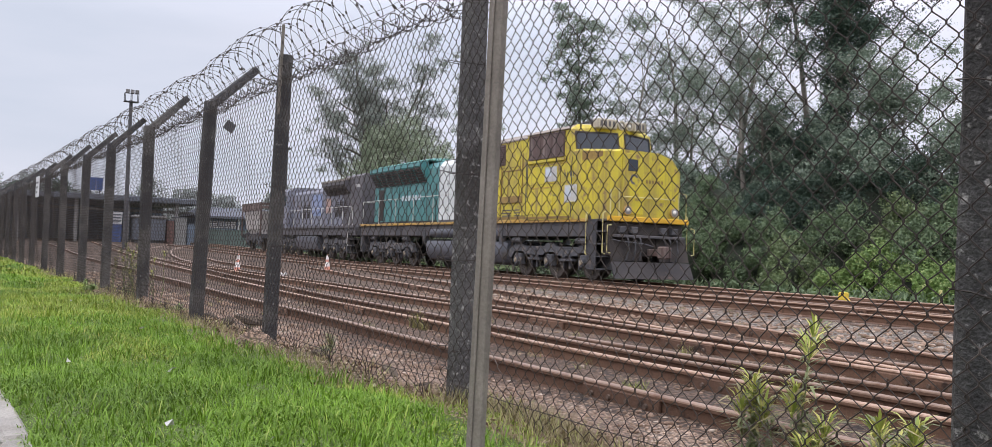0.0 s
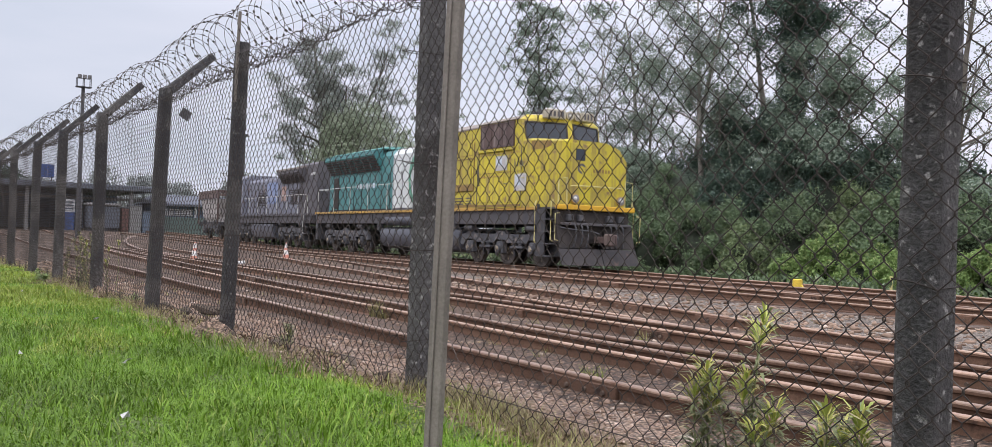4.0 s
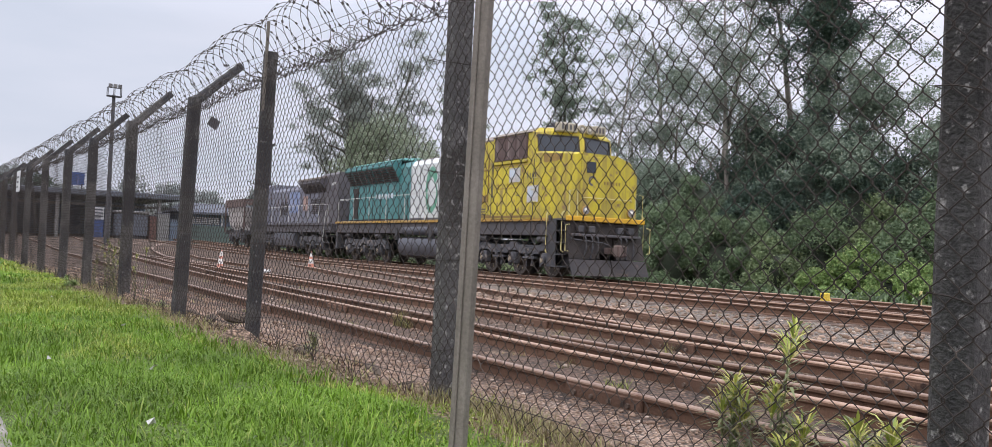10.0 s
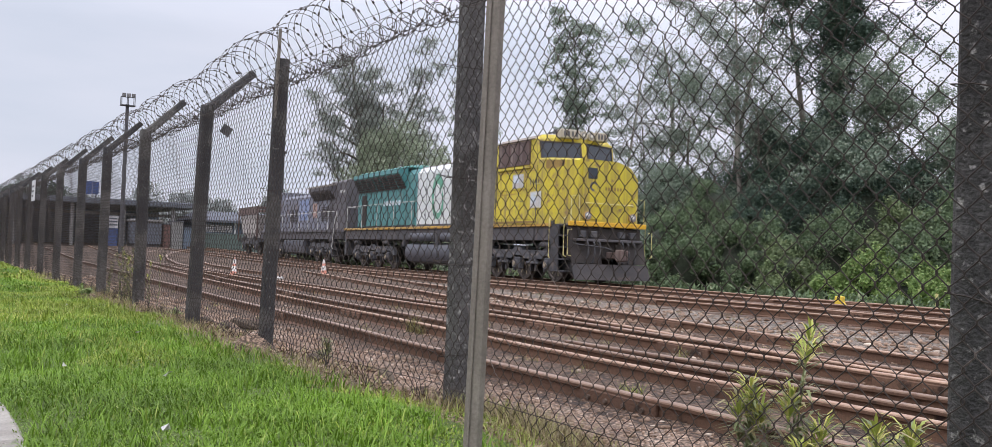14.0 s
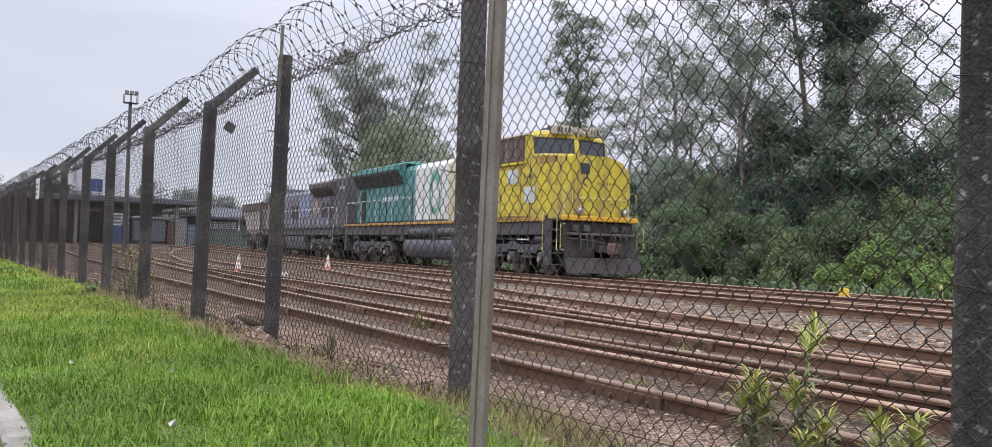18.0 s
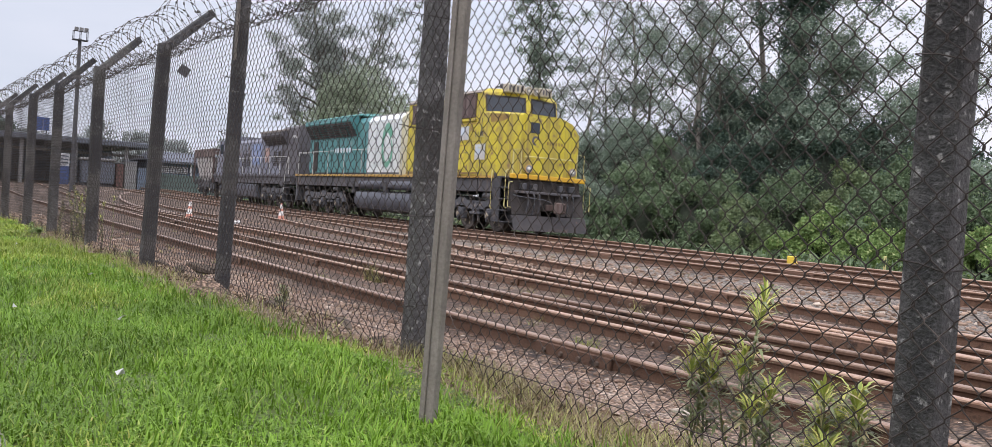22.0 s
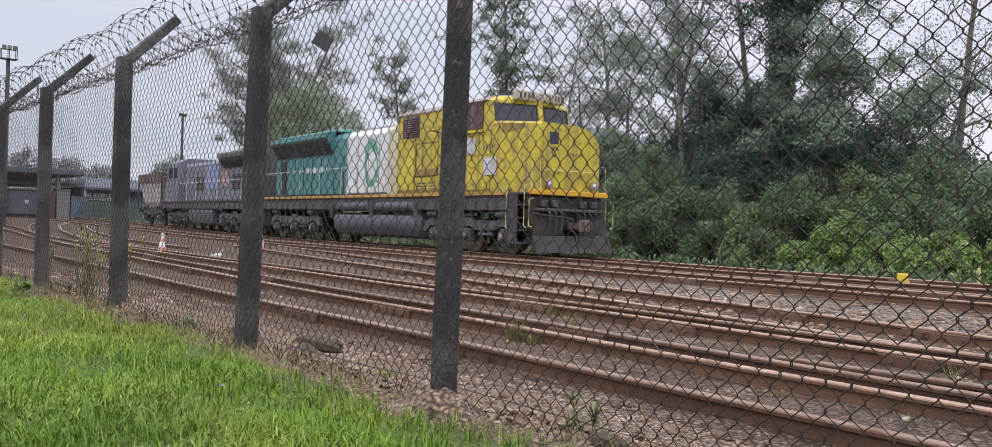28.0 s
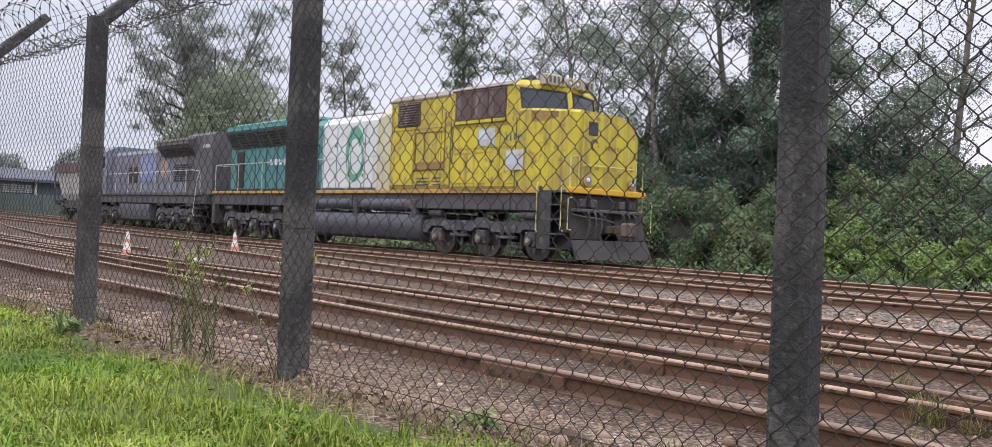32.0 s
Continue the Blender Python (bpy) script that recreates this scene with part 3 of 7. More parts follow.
tagged(ground, "brown stony railway yard ground with grassy verge", "ground", kind="structure")

kerb = thing("kerb", "pale worn concrete kerb along the grass verge", "kerb", kind="structure")
kg = Geo().box(-0.495, 0.495, -0.12, 0.0, -0.22, 0.0, 0.02).mesh("kerb_stone", M_KERB)
for i in range(54):
    part("kerb_stone", kg, None, kerb, at=pose(14.9 - i * 1.0, -2.13 + 0.006 * math.sin(i * 2.3), 0.0 + 0.005 * math.sin(i * 1.7), 0, 0.3 * math.sin(i * 3.1), 0.3 * math.sin(i)))


# ---- the boundary fence: concrete posts with cranked arms, chain link, razor coil ----
POST_X = [5.9, 3.17, 0.14, -3.06, -5.28, -8.15, -11.02, -13.55, -16.5, -19.4, -22.3] + [-25.1 - 2.7 * i for i in range(14)]
POST_H = {3.17: 2.32, 0.14: 2.36, -3.06: 2.49}
POST_Y = {0.14: 0.085, -3.06: 0.04, -5.28: -0.016}
POST_W = 0.125
SLIM = {-3.06: 0.87}
NO_ARM = (-3.06,)
FENCE_Y = -0.075
fence = thing("fence", "old chain-link fence on dark concrete posts with razor wire", "fence")
rng = np.random.default_rng(7)


def post_geo(h, seed, slim=1.0):
    g, r = Geo(), random.Random(seed)
    w, rings = POST_W / 2 * slim, []
    for i in range(9):
        z = -0.35 + (h + 0.35) * i / 8
        s = w * (1.04 - 0.06 * i / 8)
        c = 0.016
        j = [(r.uniform(-0.002, 0.002), r.uniform(-0.002, 0.002)) for _ in range(8)]
        ring = [(s - c, -s), (s, -s + c), (s, s - c), (s - c, s), (-s + c, s), (-s, s - c), (-s, -s + c), (-s + c, -s)]
        rings.append([(p[0] + q[0], p[1] + q[1], z) for p, q in zip(ring, j)])
    return g.loft(rings)


def arm_geo():
    """The cranked arm: from the post's top outwards over the tracks and up."""
    g = Geo()
    w = POST_W / 2 * 0.92
    rings = []
    for d, s in ((0.0, 1.0), (0.3, 0.96), (0.76, 0.86)):
        y, z = d * 0.64, d * 0.645
        t = w * s * 0.85
        c = 0.012
        ring = [(w * s - c, -t), (w * s, -t + c), (w * s, t - c), (w * s - c, t), (-w * s + c, t), (-w * s, t - c), (-w * s, -t + c), (-w * s + c, -t)]
        rings.append([(p[0], y + p[1] * 0.71, z - p[1] * 0.70) for p in ring])
    return g.loft(rings)


arm_mesh = arm_geo().mesh("arm", M_POST)
LEAN = {3.17: (0.06, 0.6), 0.14: (0.35, -0.17), -3.06: (1.2, -0.27), -5.28: (1.7, -1.1)}       # towards the tracks, along the fence
for i, x in enumerate(POST_X):
    h = POST_H.get(x, 2.35)
    ly, lx = LEAN.get(x, (0.15 * math.sin(i * 2.1), 0.5 * math.sin(i * 1.3)))
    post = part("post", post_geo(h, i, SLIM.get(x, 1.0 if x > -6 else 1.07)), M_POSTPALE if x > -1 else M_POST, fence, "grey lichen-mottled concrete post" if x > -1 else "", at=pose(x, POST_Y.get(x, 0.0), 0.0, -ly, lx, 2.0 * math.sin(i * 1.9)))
    if x not in NO_ARM:
        part("arm", arm_mesh, None, post, at=pose(0, 0.0, h - 0.05))
    # wires that tie the mesh to the post
    if x > -14:
        w = POST_W / 2 * SLIM.get(x, 1.0 if x > -6 else 1.07) + 0.004
        front = FENCE_Y - POST_Y.get(x, 0.0)
        for k, z in enumerate((0.22, 0.78, 1.31, 1.86)):
            z += 0.05 * math.sin(i * 3.7 + k * 2.1)
            loop = [(-w, front, z + 0.012), (-w, w, z + 0.004), (w, w, z - 0.004), (w, front, z - 0.012), (0.0, front - 0.004, z + 0.006), (-w, front, z + 0.012)]
            part("tie_wire", Geo().tube(loop, 0.0022, 4), M_WIRE, post)

# a thin rod fixed to the post that has lost its arm
rod = Geo().box(-0.012, 0.012, -0.012, 0.012, 1.95, 2.74, 0.003)
part("rod", rod, M_STEELPOST, fence, "thin grey steel rod", at=pose(-2.97, -0.03, 0, -1.2, -0.27, 0))


def link_panel(x0, x1, r, pitch=0.041, high=2.22, low=-0.03, wob=0.012):
    """Chain link between two posts: zigzag wires that hook into one another, as four-sided tubes."""
    n = max(2, round((x1 - x0) / pitch))
    p = (x1 - x0) / n
    half = 0.045
    k = round((high - low) / half)
    zz = np.linspace(high, low, k + 1)
    if x1 > -7:
        zz = (zz[:, None] + np.array([0.005, -0.005])).ravel()
    k = len(zz) - 1
    vs, fs = [], []
    for i in range(n):
        cx = x0 + (i + 0.5) * p
        sign = np.where(((np.arange(k + 1) // 2 if x1 > -7 else np.arange(k + 1)) + i) % 2 == 0, 1.0, -1.0)
        u = cx + sign * p * 0.52
        mid = np.sin(math.pi * (u - x0) / (x1 - x0))
        bow = wob * mid * (np.sin(zz * 2.1 + x0) + 0.8 * np.sin(zz * 5.0 + u * 3.1)) + 0.012 * mid * np.sin(u * 1.7 + zz)
        curl = np.where(zz < 0.14, (0.14 - zz) * 0.30 * np.sin(u * 9.0 + x0), 0.0)
        du = 0.006 * np.sin(zz * 4.0 + i * 0.35 + x0) + rng.normal(0, 0.0016, k + 1)
        pts = np.stack([u + du, FENCE_Y + bow + curl + 0.0024 * sign * (1 if i % 2 else -1), zz + 0.010 * np.sin(u * 2.2 + zz * 1.5) * mid], 1)
        d = np.gradient(pts, axis=0)
        d[:, 0] *= 0.25
        d /= np.linalg.norm(d, axis=1)[:, None]
        a = np.cross(d, np.array([0, 1.0, 0]))
        a /= np.linalg.norm(a, axis=1)[:, None]
        b = np.cross(d, a)
        sides = 4 if x1 > -7 else 3
        ring = np.stack([pts + a * r * 1.1, pts + b * r, pts - a * r * 1.15, pts - b * r] if sides == 4 else [pts + a * r * 1.1, pts - a * r * 1.1 + b * r * 0.6, pts - a * r * 0.4 - b * r], 1)
        vs.append(ring.reshape(-1, 3))
        o = i * (k + 1) * sides
        j = np.arange(k)[:, None] * sides + o
        for c in range(sides):
            d_ = (c + 1) % sides
            fs.append(np.concatenate([j + c, j + d_, j + sides + d_, j + sides + c], 1))
    return np.concatenate(vs), np.concatenate(fs)


for a, b in zip(POST_X[1:], POST_X[:-1]):
    if a < -50:
        break
    v, f = link_panel(a, b, 0.0025 if a > -6 else 0.0022)
    part("chain_link_panel", mesh_np("chain_link_panel", v, f, M_WIRE), None, fence)
for z in (2.20, 0.10):
    g = Geo()
    pts = []
    for a, b in zip(POST_X[:-1], POST_X[1:]):
        pts += [(a + (b - a) * s, FENCE_Y - 0.004, z - 0.02 * math.sin(math.pi * s) + 0.004 * math.sin(a * 7 + s * 9)) for s in (0, 0.25, 0.5, 0.75)]
    part("tension_wire", g.tube(pts, 0.0022, 4), M_WIRE, fence)


def razor_coil(x0, x1, cy, cz, rad, pitch, seed, barbs=True):
    """A loose coil of barbed tape with a barb cluster every few centimetres."""
    r = random.Random(seed)
    turns = (x1 - x0) / pitch
    n = int(turns * 28)
    g = Geo()
    pts, ph = [], r.uniform(0, 6)
    for i in range(n + 1):
        s = i / n
        a = 2 * math.pi * turns * s + ph
        rr = rad * (1 + 0.05 * math.sin(a * 0.37 + seed) + 0.03 * math.sin(a * 1.9))
        pts.append(Vector((x0 + (x1 - x0) * s + 0.05 * math.sin(a) * (1 if int(a / (2 * math.pi)) % 2 else -1), cy + rr * math.cos(a), cz + 0.03 * math.sin(s * 9 + seed) + rr * math.sin(a))))
    g.tube(pts, 0.003, 3)
    for i in range(1, n, 1):
        p, d = pts[i], (pts[i + 1] - pts[i - 1]).normalized() if i < n else Vector((1, 0, 0))
        if barbs and i % 2 == 0:
            side = d.cross(Vector((r.uniform(-1, 1), r.uniform(-1, 1), r.uniform(-1, 1)))).normalized()
            w = 0.009
            g.put([p - d * 0.012 + side * w, p - d * 0.006, p - d * 0.012 - side * w, p + d * 0.012 - side * w, p + d * 0.006, p + d * 0.012 + side * w], [(0, 1, 2), (3, 4, 5), (1, 2, 3, 4), (0, 1, 4, 5)])
    return g


for i, (a, b) in enumerate(zip(POST_X[1:], POST_X[:-1])):
    if a < -45:
        break
    part("razor_wire_coil", razor_coil(a, b, 0.20, 2.61 if a > -8 else 2.57, 0.27 if a > -8 else 0.25, 0.19, i, a > -24), M_RAZOR, fence, "dull razor wire coil")
    if a > -25:
        part("razor_wire_coil", razor_coil(a, b, 0.02, 2.28, 0.07, 0.11, i + 50, False), M_RAZOR, fence, "dull razor wire coil")

# plain strands strung from arm to arm
for d in (0.22, 0.48, 0.70):
    g = Geo()
    pts = []
    for a, b in zip(POST_X[:16], POST_X[1:17]):
        pts += [(a + (b - a) * q, 0.64 * d, 2.31 + 0.645 * d - 0.05 * math.sin(math.pi * q)) for q in (0, 0.3, 0.6)]
    part("strand", g.tube(pts, 0.0022, 4), M_RAZOR, fence, "taut dull wire strand")

# small plate hung in the mesh, and a pale notice further along
plaque = thing("plate", "small dark square metal plate tied to the fence", "plate", at=pose(-4.30, FENCE_Y + 0.05, 1.968, 0, 32, 48))
part("sheet", Geo().box(-0.055, 0.055, -0.004, 0.004, -0.047, 0.047, 0.002), M_DARKGREY, plaque)
part("tie", Geo().cyl((0.0, 0.0, 0.05), (-0.03, -0.05, 0.09), 0.003, n=5), M_WIRE, plaque)
notice = thing("notice_board", "white weathered rectangular notice on the fence", "sign", at=pose(-20.6, FENCE_Y - 0.03, 2.03))
part("sheet", Geo().box(-0.36, 0.36, -0.006, 0.006, -0.26, 0.26, 0.003), M_WALLWHITE, notice)
for k in range(3):
    part("text_bar", Geo().box(-0.22, 0.22 - 0.08 * k, -0.012, -0.009, 0.08 - 0.12 * k, 0.13 - 0.12 * k), M_DARKGREY, notice)

# slim grey pole on the verge
slim = thing("slim_pole", "slim grey weathered steel channel pole in the grass", "pole", at=pose(1.60, -0.715, -0.06, -0.5, 0.91, 24))
pg = Geo()
pg.box(-0.033, 0.033, -0.020, 0.020, -0.3, 3.2, 0.004)
part("channel", pg, M_STEELPOST, slim)
part("rib", Geo().box(-0.011, -0.002, -0.029, -0.0205, -0.25, 3.2, 0.002), M_STEELPOST, slim)


# ---- railway tracks ----
def rail_line(y0, s, q=0.0):
    return lambda x: y0 + s * x + q * x * x if x > -20 else y0 + s * x + q * 400.0 - 40.0 * q * (x + 20)


def curve(y0, x0, q):
    """A rail that bends away from the fence beyond x0."""
    return lambda x: y0 - 0.06 * (x - x0) + q * (x - x0) ** 2


YC = lambda x: 15.30 - 0.08 * (x + 17.7)          # centre line of the train's track
LOCO_RAIL_Z = 0.04
TRACKS = [
    ("near track", -0.09, [(rail_line(1.64, -0.036, 0.0006), -84, 12), (rail_line(2.76, -0.034, 0.0017), -84, 12), (rail_line(3.22, -0.042, 0.0017), -84, 12)]),
    ("turnout track", -0.09, [(rail_line(3.72, 0.03), -3.4, 12), (rail_line(4.66, -0.048), -34, 12), (rail_line(5.22, -0.045), -46, 12), (rail_line(4.85, -0.195), -30, 1.6), (rail_line(6.30, -0.205), -30, 9)]),
    ("curved siding", -0.10, [(curve(6.9, -28, 0.0036), -75, -28), (curve(8.3, -28, 0.0037), -72, -28)]),
    ("second curved siding", -0.10, [(curve(4.9, -24, 0.0029), -78, -24), (curve(6.3, -24, 0.0030), -75, -24)]),
    ("middle track", -0.02, [(rail_line(10.6, -0.062), -75, 14), (rail_line(12.05, -0.062), -75, 14), (rail_line(12.48, -0.062), -75, 14)]),
    ("train track", LOCO_RAIL_Z, [(lambda x: YC(x) - 0.835, -90, 16), (lambda x: YC(x) + 0.835, -90, 16)]),
]
HEAD = [(-0.036, -0.016), (-0.033, -0.006), (-0.022, 0.0), (0.0, 0.002), (0.022, 0.0), (0.033, -0.006), (0.036, -0.016), (0.034, -0.036), (0.009, -0.048), (0.009, -0.125), (0.068, -0.142), (0.068, -0.155), (-0.068, -0.155), (-0.068, -0.142), (-0.009, -0.125), (-0.009, -0.048), (-0.034, -0.036)]


def rail_mesh(line, x0, x1, z):
    g = Geo()
    n = max(2, int((x1 - x0) / 1.0))
    k = len(HEAD)
    rings = []
    for i in range(n + 1):
        x = x0 + (x1 - x0) * i / n
        w = 0.006 * math.sin(x * 0.7)
        rings.append([(x, line(x) + p[0], z + rise(x) + p[1] + w) for p in HEAD])
    g.v = [p for r in rings for p in r]
    for i in range(n):
        for j in range(k):
            g.f.append((i * k + j, i * k + (j + 1) % k, (i + 1) * k + (j + 1) % k, (i + 1) * k + j))
            g.mi.append(1 if j < 6 else 0)
    for r0 in (0, n * k):
        g.f.append(tuple(range(r0, r0 + k)))
        g.mi.append(0)
    return g


plate_g = Geo()
plate_g.box(-0.42, 0.42, -0.034, 0.0, -0.062, 0.056, 0.008)
plate_mesh = plate_g.mesh("fishplate", M_RAILSIDE)
bolt_mesh = Geo().cyl((0, -0.02, 0), (0, 0, 0), 0.018, n=6).mesh("bolt", M_SLEEPER)
sleeper_mesh = Geo().box(-0.11, 0.11, -1.25, 1.25, -0.14, 0.0, 0.015).mesh("sleeper", M_SLEEPER)
for tname, z, rails in TRACKS:
    tr = thing("railway_track", "brown rusty steel rails, %s, on dirt-choked ballast" % tname, "railway track")
    for line, x0, x1 in rails:
        rail = part("rail", rail_mesh(line, x0, x1, z), [M_RAILSIDE, M_RAILTOP], tr)
        more = {4.66: (-5.6, -2.75), 6.30: (-5.8,)}.get(round(line(0), 2), ())
        for xx in [x + 4 * math.sin(line(0) * 5) for x in range(-20, 12, 8)] + list(more):
            if x0 < xx < x1:
                fp = part("fishplate", plate_mesh, None, rail, at=pose(xx, line(xx) - 0.012, z - 0.088, 0, 0, math.degrees(math.atan(line(xx + 1) - line(xx)))))
                for bx in (-0.3, -0.1, 0.1, 0.3):
                    part("bolt", bolt_mesh, None, fp, at=pose(bx, -0.034, 0.0))
    if tname in ("middle track", "train track"):
        x = -70.0 if tname == "train track" else -50.0
        while x < 13:
            y = (rails[0][0](x) + rails[1][0](x)) / 2
            part("sleeper", sleeper_mesh, None, tr, at=pose(x, y, z + rise(x) - 0.145, 0, 0.3 * math.sin(x * 9), -4.6 + 1.2 * math.sin(x * 5)))
            x += 0.68
    # points levers and cross ties of the turnout
    if tname == "turnout track":
        for x in (-9.5, -7.9, -6.1, -4.4, -2.6, -0.9, 0.8, 2.5):
            part("sleeper", sleeper_mesh, None, tr, at=pose(x, 5.6 - 0.1 * x, z - 0.150, 0, 0, -5))


# ---- the yellow, white and teal locomotive: x ahead, its front at 0, rail top at z 0 ----
TRAIN_YAW = math.degrees(math.atan(-0.08))


def louvres(g, x0, x1, y, z0, z1, step, depth, out):
    """Slanted slats over an opening in a side wall; out is -1 or 1."""
    z = z0
    while z < z1 - 0.01:
        g.put([(x0, y, z), (x1, y, z), (x1, y + out * depth, z + step * 0.2), (x0, y + out * depth, z + step * 0.2), (x0, y, z + step * 0.75), (x1, y, z + step * 0.75)], [(0, 1, 2, 3), (3, 2, 5, 4), (0, 3, 4), (1, 5, 2)])
        z += step


def wheelset_mesh(r):
    """Both wheels with their axle, about the origin; the axle lies along y."""
    g = Geo()
    for s in (-1, 1):
        prof = [(0.10, s * 0.68), (r * 0.55, s * 0.72), (r * 0.82, s * 0.72), (r + 0.028, s * 0.755), (r + 0.026, s * 0.785), (r, s * 0.80), (r * 0.99, s * 0.90), (r * 0.86, s * 0.905), (r * 0.80, s * 0.875), (r * 0.4, s * 0.86), (r * 0.34, s * 0.91), (0.12, s * 0.93)]
        g.lathe(prof, (0, 0, 0), (0, 1, 0), 28)
        g.use(1).lathe([(0.13, s * 0.93), (0.13, s * 0.97), (0.05, s * 0.985)], (0, 0, 0), (0, 1, 0), 12)
        for k in range(6):
            a = k * math.pi / 3
            g.box(-0.02, 0.02, s * 0.865, s * 0.885, r * 0.45, r * 0.7, 0, pose(0, 0, 0, 0, k * 60, 0))
        g.use(0)
    g.cyl((0, -0.7, 0), (0, 0.7, 0), 0.09, n=10)
    return g.mesh("wheelset", [M_WHEEL, M_HUB], True)


WHEEL_R = 0.52
wheel_mesh = wheelset_mesh(WHEEL_R)
WHEELS = []        # (wheelset, its place on the vehicle)


def bogie(veh, xs, half=1.12):
    """Side frames, axle boxes, springs, brake gear; the wheelsets turn."""
    x0, x1 = min(xs) - 0.75, max(xs) + 0.75
    b = part("bogie", Geo().box(x0 + 0.9, x1 - 0.9, -0.75, 0.75, 0.62, 0.95, 0.03), M_TRUCK, veh, "dusty dark steel bogie")
    for s in (-1, 1):
        g = Geo()
        prof = [(x0, 0.62), (x0 + 0.15, 0.95)]
        for x in sorted(xs):
            prof += [(x - 0.32, 0.98), (x - 0.2, 1.08), (x + 0.2, 1.08), (x + 0.32, 0.98)]
        prof += [(x1 - 0.15, 0.95), (x1, 0.62), (x1 - 0.25, 0.58)]
        for x in sorted(xs, reverse=True):
            prof += [(x + 0.40, 0.70), (x + 0.28, 0.80), (x - 0.28, 0.80), (x - 0.40, 0.70)]
        prof += [(x0 + 0.25, 0.58)]
        g.loft([[(p[0], s * (half - 0.07), p[1]) for p in prof], [(p[0], s * (half + 0.07), p[1]) for p in prof]])
        part("side_frame", g, M_TRUCK, b)
        for x in xs:
            part("axle_box", Geo().box(x - 0.19, x + 0.19, s * half - 0.11, s * half + 0.11, WHEEL_R - 0.17, WHEEL_R + 0.22, 0.03).cyl((x, s * (half + 0.10), WHEEL_R), (x, s * (half + 0.19), WHEEL_R), 0.16, 0.14, 16), M_TRUCK, b)
            cap = Geo().cyl((x, s * (half + 0.19), WHEEL_R), (x, s * (half + 0.215), WHEEL_R), 0.075, 0.06, 12)
            for k in range(3):
                cap.cyl((x + 0.1 * math.cos(2.1 * k), s * (half + 0.18), WHEEL_R + 0.1 * math.sin(2.1 * k)), (x + 0.1 * math.cos(2.1 * k), s * (half + 0.21), WHEEL_R + 0.1 * math.sin(2.1 * k)), 0.018, n=6)
            part("axle_cap", cap, M_HUB, b, "pale worn axle cap")
        for xa, xb in zip(sorted(xs)[:-1], sorted(xs)[1:]):
            xm = (xa + xb) / 2
            for d in (-0.16, 0.16):
                coil = [(0.095 if q % 2 == 0 else 0.078, 0.022 * q) for q in range(15)]
                part("spring", Geo().lathe(coil, (xm + d, s * (half + 0.01), 0.62), (0, 0, 1), 10), M_BLACK, b)
            part("spring_plank", Geo().box(xm - 0.36, xm + 0.36, s * half - 0.09, s * half + 0.10, 0.53, 0.61, 0.015), M_TRUCK, b)
            part("spring_strap", Geo().box(xm - 0.05, xm + 0.05, s * half + 0.05, s * half + 0.11, 0.30, 0.95, 0.01), M_TRUCK, b)
        g = Geo()
        for x in xs:
            for d in (-1, 1):
                g.box(x + d * 0.56 - 0.035, x + d * 0.56 + 0.035, s * 0.95 - 0.06, s * 0.95 + 0.06, 0.28, 0.78, 0.01)
        g.cyl((x0 + 0.5, s * (half + 0.12), 1.16), (x0 + 1.05, s * (half + 0.12), 1.16), 0.10, n=12)
        g.cyl((x1 - 1.05, s * (half + 0.12), 1.16), (x1 - 0.5, s * (half + 0.12), 1.16), 0.10, n=12)
        pieces("brake_gear", g, M_BLACK, b)
    for x in xs:
        w = part("wheelset", wheel_mesh, None, b, at=pose(x, 0, WHEEL_R))
        WHEELS.append((w, x))


def rail_pipe(pts, r=0.019):
    return Geo().tube(pts, r, 6)


